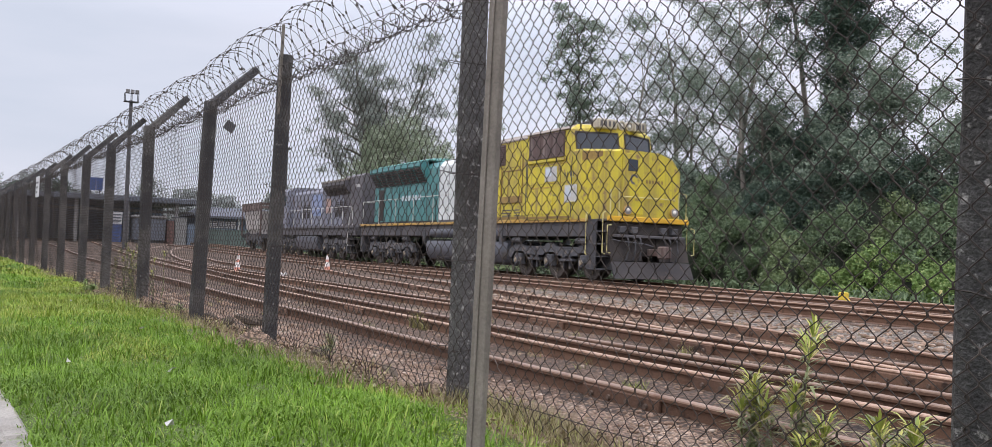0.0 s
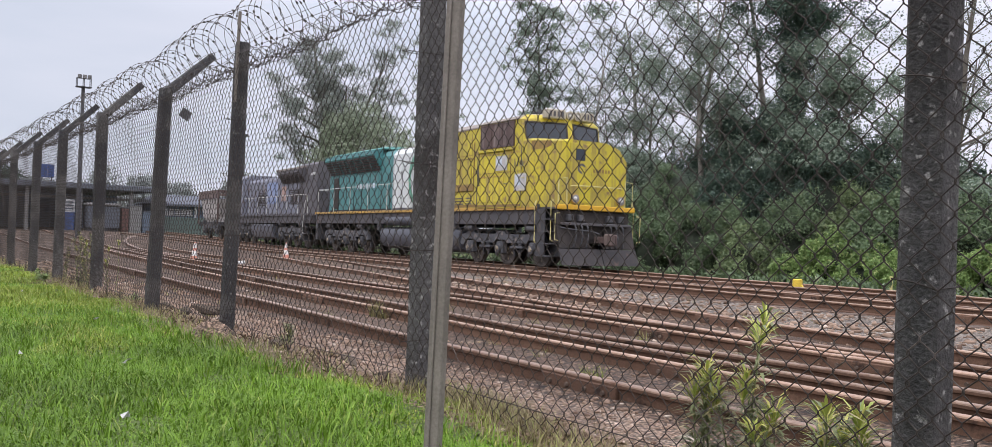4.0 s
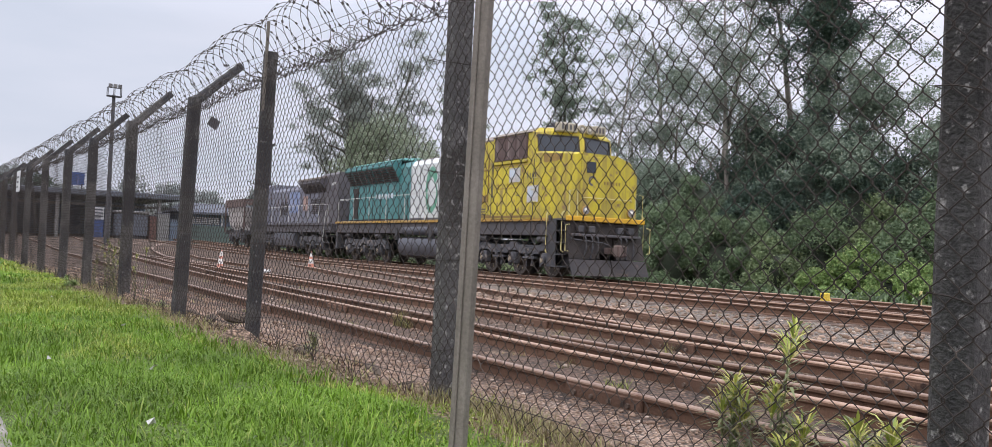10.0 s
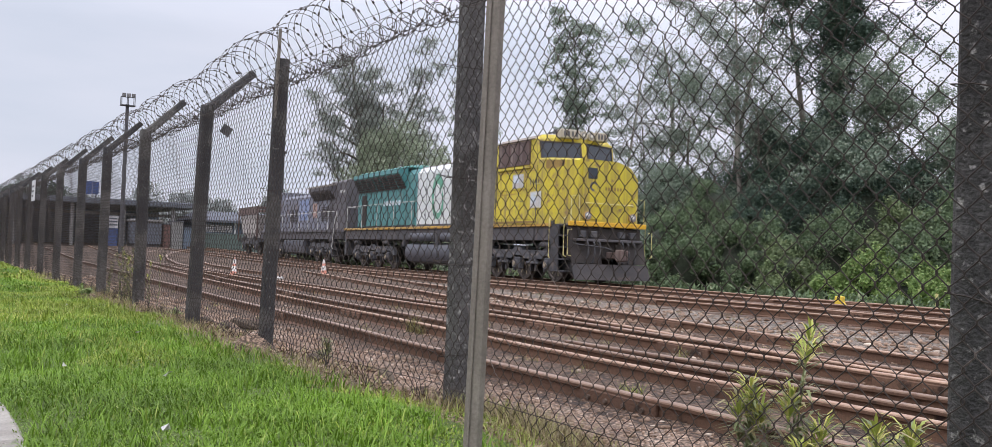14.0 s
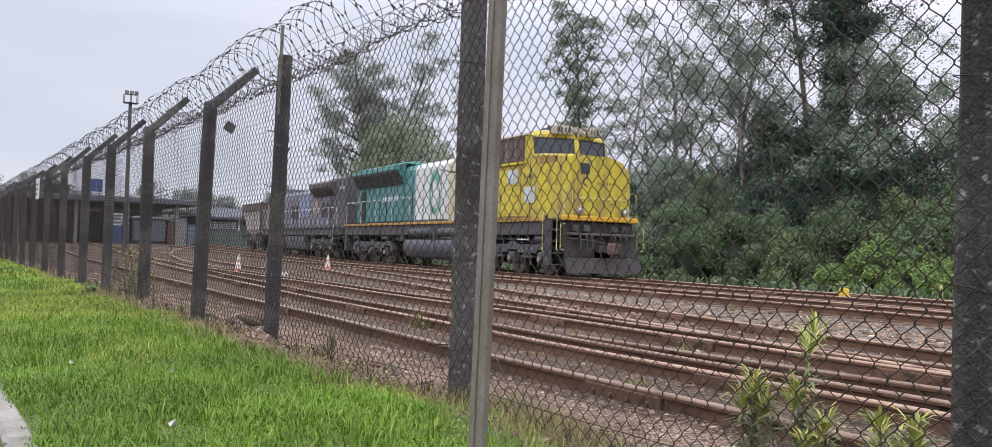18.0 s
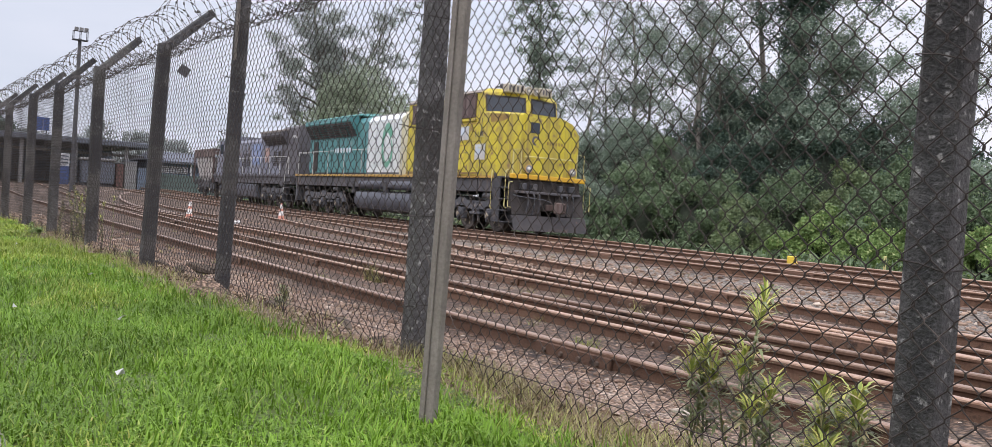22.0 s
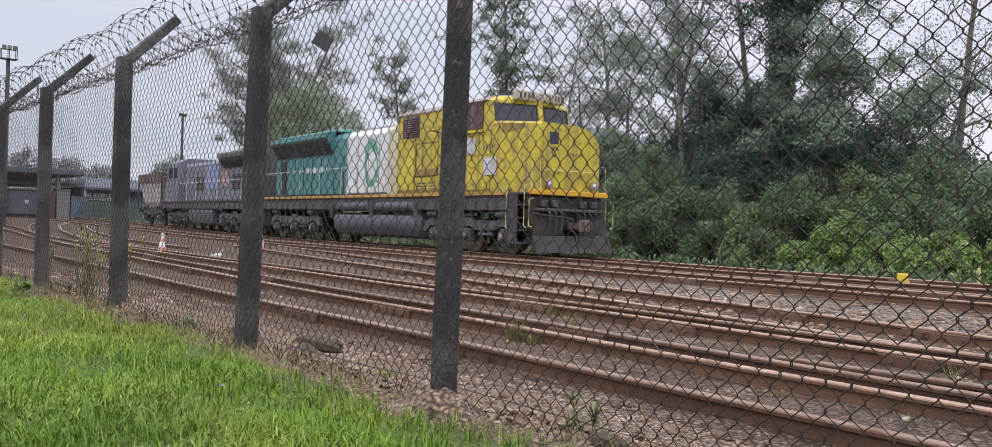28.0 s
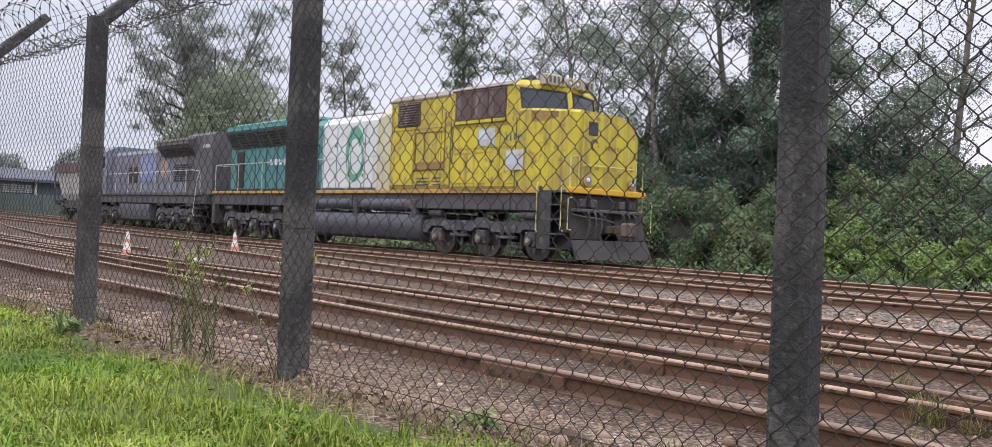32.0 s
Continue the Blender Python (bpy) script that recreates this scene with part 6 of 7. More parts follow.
# the leaning tree behind the grey locomotive, with pale bushes at its foot
tree((-84.6, 38.2, GB), 22.5, (-0.08, 0.04), 0.62, (0.42, 1.0), 7.4, 40, 7, 15000, 0.38, 1.45, M_BARK, L_TREE2, 11, "tall spreading grey-green tree with ragged crown", vine=0.4, forks=5)
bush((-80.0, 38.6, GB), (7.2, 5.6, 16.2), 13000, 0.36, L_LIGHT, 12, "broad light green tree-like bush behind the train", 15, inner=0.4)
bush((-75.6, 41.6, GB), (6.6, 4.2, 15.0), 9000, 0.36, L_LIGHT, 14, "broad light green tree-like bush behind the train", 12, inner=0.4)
bush((-90.0, 42.0, GB), (7.0, 5.0, 9.0), 3600, 0.48, L_BUSH, 13, "broad green bush behind the train", 9)
# slender trees beside it
tree((-52.0, 32.6, GB), 13.6, (0.0, 0), 0.17, (0.62, 1.0), 1.5, 12, 4, 1900, 0.30, 0.8, M_BARK, L_TREE2, 21, "small slender tree with a tufted top", bend=0.03)
tree((-49.0, 33.6, GB), 9.6, (0.06, 0), 0.12, (0.6, 1.0), 1.6, 7, 2, 500, 0.27, 0.7, M_BARK, L_TREE2, 22, EUC)
tree((-45.2, 36.5, GB), 18.6, (0.0, 0), 0.24, (0.36, 1.0), 1.6, 24, 5, 5200, 0.32, 0.9, M_BARK, L_TREE, 23, "narrow eucalypt with drooping grey-green leaves", vine=0.3, bend=0.03)
tree((-39.0, 34.5, GB), 15.5, (0.05, 0), 0.15, (0.5, 1.0), 2.4, 8, 2, 900, 0.26, 1.1, M_PALEBARK, L_TREE2, 24, EUC)
tree((-37.6, 38.5, GB), 18.0, (-0.06, 0), 0.28, (0.45, 1.0), 4.6, 15, 3, 4600, 0.30, 1.6, M_PALEBARK, L_TREE, 25, EUC)
tree((-33.8, 40.0, GB), 18.5, (0.02, 0), 0.26, (0.42, 1.0), 4.4, 14, 3, 4100, 0.30, 1.6, M_PALEBARK, L_TREE, 26, EUC)
tree((-31.6, 38.2, GB), 19.0, (0.01, 0), 0.24, (0.48, 1.0), 3.8, 11, 3, 2400, 0.28, 1.4, M_PALEBARK, L_TREE2, 27, EUC)
tree((-28.6, 41.5, GB), 20.0, (0.05, 0.05), 0.3, (0.45, 1.0), 3.8, 10, 3, 1500, 0.30, 1.4, M_PALEBARK, L_TREE2, 28, EUC)
# tower of climbers and the round crowns beside it
tree((-26.6, 38.7, GB), 18.5, (0.10, 0), 0.4, (0.60, 1.0), 2.3, 15, 5, 8500, 0.27, 1.4, M_BARK, L_VINE, 31, "tree trunk smothered by dark climbers", vine=1.1, bend=0.025, vine_span=(0.35, 1.0))
tree((-21.6, 37.2, GB), 11.0, (-0.01, 0), 0.26, (0.35, 1.0), 3.3, 20, 5, 10500, 0.28, 1.35, M_BARK, L_TREE, 32, "round-crowned grey-green tree with a dense leafy head", vine=0.3, bend=0.03)
tree((-19.6, 38.6, GB), 8.4, (0.0, 0), 0.22, (0.32, 1.0), 2.6, 14, 5, 5200, 0.28, 1.3, M_BARK, L_TREE, 33, EUC, vine=0.2)
SPARSE = "tall dark-trunked tree with fine sparse leaves"
tree((-16.9, 37.7, GB), 19.0, (0.0, 0), 0.22, (0.34, 1.0), 3.2, 20, 4, 1400, 0.20, 1.3, M_BARK, L_TREE2, 34, SPARSE)
tree((-13.8, 40.5, GB), 17.0, (0.03, 0), 0.22, (0.34, 1.0), 3.2, 18, 4, 1000, 0.21, 1.2, M_BARK, L_TREE2, 35, SPARSE)
tree((-11.0, 43.0, GB), 18.0, (-0.02, 0), 0.24, (0.38, 1.0), 3.2, 15, 4, 1000, 0.24, 1.1, M_BARK, L_TREE2, 36, SPARSE)
tree((-8.0, 41.0, GB), 16.0, (0.02, 0), 0.24, (0.38, 1.0), 3.2, 13, 4, 1500, 0.26, 1.1, M_BARK, L_TREE, 37, EUC)
DENSE = "full-crowned grey-green tree behind the tracks"
tree((-35.6, 37.4, GB), 11.0, (0.02, 0), 0.24, (0.32, 1.0), 3.0, 12, 3, 3300, 0.28, 1.7, M_BARK, L_TREE, 51, DENSE, vine=0.2)
tree((-31.2, 39.6, GB), 11.0, (-0.02, 0), 0.24, (0.34, 1.0), 3.0, 11, 3, 3000, 0.28, 1.7, M_BARK, L_TREE, 52, DENSE, vine=0.2)
tree((-38.6, 36.4, GB), 10.6, (0.0, 0), 0.2, (0.32, 1.0), 2.8, 11, 3, 2900, 0.28, 1.6, M_BARK, L_TREE2, 53, DENSE)
tree((-19.0, 41.5, GB), 12.0, (0.0, 0), 0.2, (0.34, 1.0), 3.0, 10, 4, 900, 0.25, 1.3, M_BARK, L_TREE2, 54, DENSE)
# thicket behind
for k in range(13):
    x = -52.0 + 4.2 * k
    low = 0.62 if -22 < x else 1.0
    bush((x, 48.0 + 1.5 * math.sin(k * 2.1), GB), (3.8, 2.4, (8.6 + 1.5 * math.sin(k * 1.7)) * low), 850, 0.46, (L_TREE, L_VINE, L_BUSH)[k % 3], 300 + k, "dense grey-green thicket behind the trees", 9)
# dark masses and the hedge of bushes
DARK = "dense dark green thicket smothered by climbers"
HEDGE = "dense green bush along the far side of the tracks"
bush((-30.6, 39.4, GB), (2.7, 2.2, 11.6), 8000, 0.235, L_VINE, 41, DARK, 17)
bush((-27.4, 39.4, GB), (2.7, 2.2, 11.2), 8000, 0.235, L_VINE, 42, DARK, 17)
bush((-24.6, 38.4, GB), (2.2, 2.0, 8.6), 5600, 0.24, L_VINE, 43, DARK, 13)
for k, (x, y, sx, sz, fol) in enumerate(((-43.8, 34.5, 3.0, 4.6, L_BUSH), (-40.5, 33.5, 3.2, 5.8, L_BUSH), (-37.0, 34.0, 3.4, 6.8, L_TREE), (-33.6, 34.5, 3.2, 7.4, L_TREE), (-35.4, 30.0, 2.6, 3.8, L_BUSH), (-32.6, 30.0, 2.6, 4.2, L_TREE), (-30.2, 31.0, 2.8, 4.8, L_BUSH), (-27.8, 30.3, 2.4, 3.8, L_BUSH), (-25.6, 30.8, 2.2, 4.0, L_BUSH), (-23.4, 31.2, 2.2, 4.0, L_BUSH), (-31.4, 35.5, 2.6, 6.4, L_TREE), (-21.4, 32.8, 2.2, 4.6, L_BUSH), (-21.7, 30.4, 1.6, 2.9, L_PLUME), (-16.0, 31.6, 2.0, 4.0, L_BUSH), (-12.8, 31.8, 2.2, 4.2, L_BUSH), (-21.6, 36.0, 2.6, 8.8, L_VINE), (-18.6, 34.0, 2.6, 5.0, L_PLUME), (-15.8, 33.6, 2.8, 5.2, L_BUSH), (-12.6, 34.0, 3.0, 5.6, L_TREE), (-9.2, 34.5, 3.0, 6.0, L_BUSH), (-5.6, 35.0, 3.2, 6.4, L_BUSH), (-19.6, 37.6, 2.8, 7.6, L_VINE), (-15.8, 38.5, 3.0, 5.4, L_TREE), (-11.8, 39.0, 3.0, 5.6, L_VINE), (-33.8, 38.8, 2.8, 8.4, L_VINE), (-32.4, 33.6, 2.4, 8.0, L_TREE), (-34.8, 36.2, 2.6, 8.8, L_TREE), (-29.8, 33.8, 2.2, 7.4, L_BUSH), (-26.2, 33.6, 2.2, 5.8, L_VINE), (-24.0, 36.4, 2.3, 9.6, L_VINE), (-14.4, 36.4, 2.6, 5.6, L_BUSH), (-17.2, 36.2, 2.2, 6.2, L_VINE))):
    bush((x, y, GB), (sx, 2.2, sz), int(1500 * sx), 0.205, fol, 60 + k, HEDGE, 10)
for k, (x, y, sx, sz) in enumerate(((-19.0, 29.8, 1.3, 1.5), (-17.6, 30.4, 1.6, 2.7), (-15.4, 30.0, 1.8, 1.9), (-13.0, 30.0, 1.9, 2.0), (-10.4, 30.2, 2.0, 2.2), (-7.8, 30.0, 2.0, 2.0))):
    bush((x, y, GB), (sx, 1.6, sz), int(1900 * sx), 0.21, L_BRIGHT, 90 + k, "bright green creeper spread beside the tracks", 11)


# ---- weeds at the fence ----
def weed(base, high, stems, seed, label, foliage, leaf=0.13, lower=None, wide=0.6, dense=9):
    """Upright leafy stems with a tuft of long narrow leaves at each tip."""
    r, g = random.Random(seed), np.random.default_rng(seed)
    ob = thing("weed", label, "plant", "weeds at the fence", at=pose(*base))

    def blade(vs, fs, a, d, ln, w):
        side = d.cross(Vector((0, 0, 1)))
        side = (side.normalized() if side.length > 0.01 else Vector((1, 0, 0))) * w
        m, e = a + d * ln * 0.5 + Vector((0, 0, ln * 0.06)), a + d * ln - Vector((0, 0, ln * 0.18))
        o = len(vs)
        vs += [tuple(a), tuple(m + side), tuple(m - side), tuple(e)]
        fs += [(o, o + 1, o + 2), (o + 1, o + 3, o + 2)]
    for k in range(stems):
        V, F, V2, F2 = [], [], [], []
        h = high * r.uniform(0.5, 1.0) if k else high
        a0 = Vector((r.gauss(0, 0.05), r.gauss(0, 0.04), -0.03))
        pts = limb_points(r, a0, (r.gauss(0, 0.2), r.gauss(0, 0.16), 1), h, 0.12, 8, 0.1)
        stem = part("stem", Geo().tube(pts, [0.006 - 0.0005 * i for i in range(9)], 4), L_WEEDLOW, ob)
        for j in range(2, 9):
            for q in range(dense):
                az = r.uniform(0, 6.28)
                blade(V2, F2, pts[j] + Vector((0, 0, r.uniform(-0.03, 0.03))), Vector((math.cos(az), math.sin(az), r.uniform(-0.1, 0.7))).normalized(), leaf * r.uniform(0.6, 1.4), 0.012 * wide)
        for q in range(dense * 3):
            az = r.uniform(0, 6.28)
            blade(V, F, pts[8] - Vector((0, 0, 0.06 * r.random())), Vector((math.cos(az) * 0.6, math.sin(az) * 0.6, r.uniform(0.3, 1.2))).normalized(), leaf * r.uniform(0.6, 1.25), 0.010 * wide)
        tagged(part("lower_leaves", mesh_np("lower_leaves", V2, F2, lower or L_WEEDLOW), None, stem), kind="stuff")
        tagged(part("leaf_tuft", mesh_np("leaf_tuft", V, F, foliage), None, stem), kind="stuff")
    return ob


weed((2.225, 0.36, -0.10), 0.68, 4, 3, "bushy weed with bright yellow-green tips behind the fence", L_WEED, 0.13, L_WEEDLOW, 0.6, 7)
weed((2.10, 0.30, -0.10), 0.46, 5, 4, "bushy weed with bright yellow-green tips behind the fence", L_WEED, 0.12, L_WEEDLOW, 0.6, 7)
weed((2.32, 0.40, -0.10), 0.48, 4, 14, "low weed with bright yellow-green tips behind the fence", L_WEED, 0.12, L_WEEDLOW, 0.6, 7)
weed((2.74, 0.30, -0.10), 0.42, 4, 5, "small weed with yellow-green tips beside the post", L_WEED)
weed((2.68, 0.25, -0.10), 0.28, 3, 15, "small weed with yellow-green tips beside the post", L_WEED)
weed((-9.62, 0.10, -0.06), 0.76, 9, 6, "half-dry tall weed with yellow tips growing through the fence", L_WEED, 0.075, L_DRY, 0.55, 7)
weed((-9.35, 0.12, -0.06), 0.84, 9, 7, "half-dry brown weed growing through the fence", L_WEEDLOW, 0.07, L_DRY, 0.5, 6)
weed((-8.55, 0.22, -0.08), 0.75, 5, 8, "thin weed beside a fence post", L_WEED, 0.07, L_DRY, 0.55, 7)
weed((-11.6, 0.20, -0.06), 0.7, 7, 9, "half-dry brown weed growing through the fence", L_DRY, 0.07, L_DRY, 0.45, 6)
weed((-2.35, 0.30, -0.12), 0.22, 3, 16, "low green weed in the stones", L_WEEDLOW, 0.08)
weed((-6.94, 0.20, -0.10), 0.14, 4, 22, "low broad-leaved weed at the foot of the fence", L_BRIGHT, 0.08, L_BRIGHT)
weed((-10.6, -0.30, -0.05), 0.20, 5, 23, "leafy green weed in the grass by a post", L_BRIGHT, 0.09, L_BRIGHT)


def grass_tuft(base, ln, blades, seed, label, foliage):
    """Thin arching blades from one root, each bent in three."""
    g = np.random.default_rng(seed)
    ob = thing("grass_tuft", label, "grass", "grass tufts among the rails", at=pose(*base))
    n = blades
    az, bow, L = g.uniform(0, 6.28, n), g.uniform(0.3, 1.3, n), ln * g.uniform(0.5, 1.1, n)
    x, y, w = g.normal(0, 0.05, n), g.normal(0, 0.03, n), g.uniform(0.0012, 0.0028, n)
    rows = []
    for s, k in ((0.0, 1.0), (0.35, 1.0), (0.7, 0.7), (1.0, 0.1)):
        out, up = L * bow * s ** 1.4 * 0.7, L * (s * (1.0 - 0.5 * bow * s))
        c = np.stack([x + np.cos(az) * out, y + np.sin(az) * out, up - 0.01], 1)
        side = np.stack([-np.sin(az) * w * k, np.cos(az) * w * k, np.zeros(n)], 1)
        rows += [c - side, c + side]
    i = np.arange(n)[:, None] * 8
    f = np.concatenate([i + [0, 1, 3, 2], i + [2, 3, 5, 4], i + [4, 5, 7, 6]])
    part("blade_tuft", mesh_np("blade_tuft", np.stack(rows, 1).reshape(-1, 3), f, foliage), None, ob)
    return ob


TUFT = "thin pale yellow-green grass tuft beside a rail"
for k, (x, y, ln, nb, fol) in enumerate(((-5.83, 2.95, 0.34, 190, L_DRY), (-5.55, 2.92, 0.22, 90, L_DRY), (-7.43, 4.97, 0.34, 110, L_DRY), (-6.38, 0.95, 0.18, 80, L_DRY), (-5.6, 2.15, 0.2, 60, L_DRY), (-6.5, 4.45, 0.22, 60, L_DRY), (-2.4, 4.4, 0.2, 60, L_DRY), (-0.6, 2.1, 0.16, 50, L_GRASS), (0.4, 0.25, 0.14, 60, L_GRASS), (-1.6, 0.35, 0.12, 50, L_DRY), (-4.1, 0.4, 0.14, 60, L_GRASS), (-9.4, 2.2, 0.24, 70, L_DRY))):
    grass_tuft((x, y, ground_z(x, y)), ln, nb, 400 + k, TUFT, fol)


# ---- far end of the yard: canopy, walls, mast, poles, hill ----
def far_things():
    shed = thing("platform_canopy", "long dark flat canopy on pale columns across the yard's end", "canopy")
    part("roof", Geo().box(-102, -85.5, -14, 20.6, 4.25, 4.80, 0.08), M_SHED, shed, "dark flat roof edge")
    for y in (-9.0, -4.5, 0.0, 4.8, 9.6, 14.1, 18.6):
        part("column", Geo().box(-86.3, -86.0, y - 0.16, y + 0.16, 0.0, 4.25, 0.03), M_WALLGREY, shed)
    part("rear_wall", Geo().box(-101.6, -101.2, -14, 20.6, 0, 4.25), M_WALLBACK, shed, "rear wall tinted blue-grey for distance haze")
    part("inner_beam", Geo().box(-88.0, -87.7, -14, 20.6, 3.35, 3.6), M_WALLGREY, shed)
    kiosk = thing("kiosk", "small white and blue kiosk under the canopy", "kiosk")
    part("upper_wall", Geo().box(-86.6, -85.4, 12.5, 13.5, 2.05, 3.2, 0.03), M_WALLWHITE, kiosk, "white upper part")
    part("base", Geo().box(-86.6, -85.4, 12.5, 13.5, 0.2, 2.04, 0.03), M_WALLBLUE, kiosk, "blue lower part")
    for k in range(3):
        part("text_bar", Geo().box(-85.39, -85.36, 12.62, 13.38, 2.3 + 0.3 * k, 2.42 + 0.3 * k), M_SHED, kiosk)
    van = thing("parked_wagon", "dark closed wagon standing under the canopy", "wagon")
    part("body", Geo().box(-86.9, -84.6, 14.5, 17.3, 0.6, 2.7, 0.1), M_SHED, van)
    part("roof", Geo().box(-87.0, -84.5, 14.4, 17.4, 2.7, 3.0, 0.1), M_WALLGREY, van)
    part("chassis", Geo().box(-86.7, -84.8, 14.6, 17.2, 0.25, 0.6, 0.05), M_BLACK, van)
    part("mark", Geo().box(-84.59, -84.56, 15.6, 15.9, 1.6, 1.9), M_WALLWHITE, van)
    for y0, y1, z1, m, lab in ((17.55, 18.2, 2.6, M_REDBROWN, "rust-red cabinet beside the canopy"), (18.3, 19.4, 2.9, M_WALLGREY, "pale grey cabinet beside the canopy"), (19.5, 21.0, 2.3, M_WALLBACK, "blue-grey cabinet beside the canopy")):
        cab_ = thing("cabinet", lab, "cabinet")
        part("body", Geo().box(-86.5, -85.2, y0, y1, 0.2, z1, 0.04), m, cab_)
        part("lid", Geo().box(-86.55, -85.15, y0 - 0.04, y1 + 0.04, z1, z1 + 0.1, 0.02), M_SHED, cab_)
    bld = thing("low_building", "low dark building with a white louvred strip and broad dark roof", "building")
    part("wall", Geo().box(-93, -86, 20.65, 33, 0.0, 3.05, 0.05), M_WALLBACK, bld)
    part("roof", Geo().loft([[(-85.2, 20.62, 3.05), (-85.2, 33.4, 3.05), (-93.5, 33.4, 3.05), (-93.5, 20.62, 3.05)], [(-85.2, 20.62, 3.28), (-85.2, 33.4, 3.28), (-93.5, 33.4, 3.28), (-93.5, 20.62, 3.28)], [(-88.6, 21.6, 4.25), (-88.6, 32.4, 4.25), (-90.2, 32.4, 4.25), (-90.2, 21.6, 4.25)]]), M_SHED, bld, "broad dark sloping roof")
    for k in range(6):
        win = part("window", Geo().box(-86.0, -85.93, 20.9 + k * 0.6, 21.42 + k * 0.6, 2.08, 2.82), M_WALLGREY, bld, "pale louvred window")
        for q in range(4):
            part("slat", Geo().box(-85.92, -85.86, 20.9 + k * 0.6, 21.42 + k * 0.6, 2.12 + 0.18 * q, 2.22 + 0.18 * q), M_WALLWHITE, win)
    for y in (20.75, 24.6):
        part("column", Geo().box(-85.6, -85.42, y - 0.09, y + 0.09, 0.0, 3.05, 0.02), M_WALLWHITE, bld, "white column")
    # board and posts are added, standing for an unidentified blue patch
    sign = thing("blue_stand_in", "plain blue board added in place of an unidentified blue patch", "sign")
    part("board", Geo().box(-86.1, -86.0, 10.55, 11.75, 5.15, 6.35, 0.03), M_WALLBLUE, sign)
    for y in (10.75, 11.55):
        part("post", Geo().box(-86.2, -86.1, y - 0.05, y + 0.05, 4.78, 6.2, 0.01), M_MAST, sign)
    wall = thing("green_hoarding", "dark green hoarding wall beyond the tracks", "wall")
    for k in range(10):
        part("panel", Geo().box(-84.5, -84.3, 20.3 + 1.5 * k, 21.77 + 1.5 * k, 0.0, 1.95, 0.02), M_WALLGREEN, wall)
    mast = thing("floodlight_mast", "tall dark floodlight mast at the far end of the yard", "floodlight mast", at=pose(-59.6, 9.1, -0.3))
    part("pole", Geo().cyl((0, 0, 0), (0, 0, 10.4), 0.16, 0.11, 12), M_MAST, mast, smooth=True)
    g = Geo().tube([(-0.1, -0.42, 10.3), (-0.1, 0.42, 10.3)], 0.035, 5).tube([(-0.1, -0.42, 10.9), (-0.1, 0.42, 10.9)], 0.025, 5)
    for y in (-0.42, 0, 0.42):
        g.tube([(-0.1, y, 10.3), (-0.1, y, 10.9)], 0.025, 5)
        g.tube([(0.3, y, 10.3), (0.3, y, 10.9)], 0.025, 5)
    g.box(-0.15, 0.35, -0.46, 0.46, 10.28, 10.33)
    part("cage", g, M_MAST, mast)
    for y in (-0.3, 0, 0.3):
        part("floodlight", Geo().box(0.29, 0.42, y - 0.12, y + 0.12, 10.85, 11.1, 0.02), M_WALLGREY, mast)
    for x, y, h in ((-78.7, 26.9, 10.3),):
        pole = thing("catenary_pole", "thin dark pole beyond the train", "pole", at=pose(x, y, -0.4))
        part("pole", Geo().cyl((0, 0, 0), (0, 0, h), 0.16, 0.1, 8), M_MAST, pole)
        part("cap", Geo().box(-0.2, 0.2, -0.3, 0.3, h - 0.1, h + 0.15, 0.02), M_MAST, pole)
    hill = Geo()
    pts = [(-420 + 8 * math.sin(i), -160 + 14 * i) for i in range(36)]
    hs = [9 + 5 * noise.noise((i * 0.3, 0, 0)) + 3 * noise.noise((i * 0.9, 5, 0)) for i in range(36)]
    ob = thing("wooded_hill", "low dark wooded hills on the horizon", "hill", kind="structure")
    v, f = [], []
    for i, ((x, y), h) in enumerate(zip(pts, hs)):
        for j in range(5):
            v.append((x - 30 * j, y, -1 + h * math.sin(j / 4 * math.pi * 0.55) + 1.0 * noise.noise((i * 1.7, j, 9))))
    f = [(i * 5 + j, (i + 1) * 5 + j, (i + 1) * 5 + j + 1, i * 5 + j + 1) for i in range(35) for j in range(4)]
    part("slope", mesh_np("slope", v, f, M_HILL, True), None, ob)
    for k in range(12):
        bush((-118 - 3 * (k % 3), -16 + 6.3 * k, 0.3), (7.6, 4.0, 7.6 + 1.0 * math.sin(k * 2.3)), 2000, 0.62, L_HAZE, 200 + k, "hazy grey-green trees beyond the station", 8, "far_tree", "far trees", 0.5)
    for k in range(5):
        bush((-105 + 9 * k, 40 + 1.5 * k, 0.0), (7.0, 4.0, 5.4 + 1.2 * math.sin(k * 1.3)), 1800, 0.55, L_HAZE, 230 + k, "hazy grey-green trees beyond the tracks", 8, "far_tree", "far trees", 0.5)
    bush((-109, 10.9, -0.2), (2.6, 2.6, 8.9), 1500, 0.5, L_VINE, 251, "dark dense tree beyond the canopy", 9, "far_tree", "far trees")
    for y, h in ((7.0, 8.2), (3.2, 8.5)):
        bush((-109, y, -0.2), (2.6, 2.6, h), 1200, 0.5, L_VINE, 252 + int(y), "dark dense tree beyond the canopy", 9, "far_tree", "far trees")
    bush((-96, 2.0, -0.4), (4.0, 3.4, 8.6), 1500, 0.4, L_TREE2, 250, "bare greyish tree beyond the fence", 9, "far_tree", "far trees")


far_things()


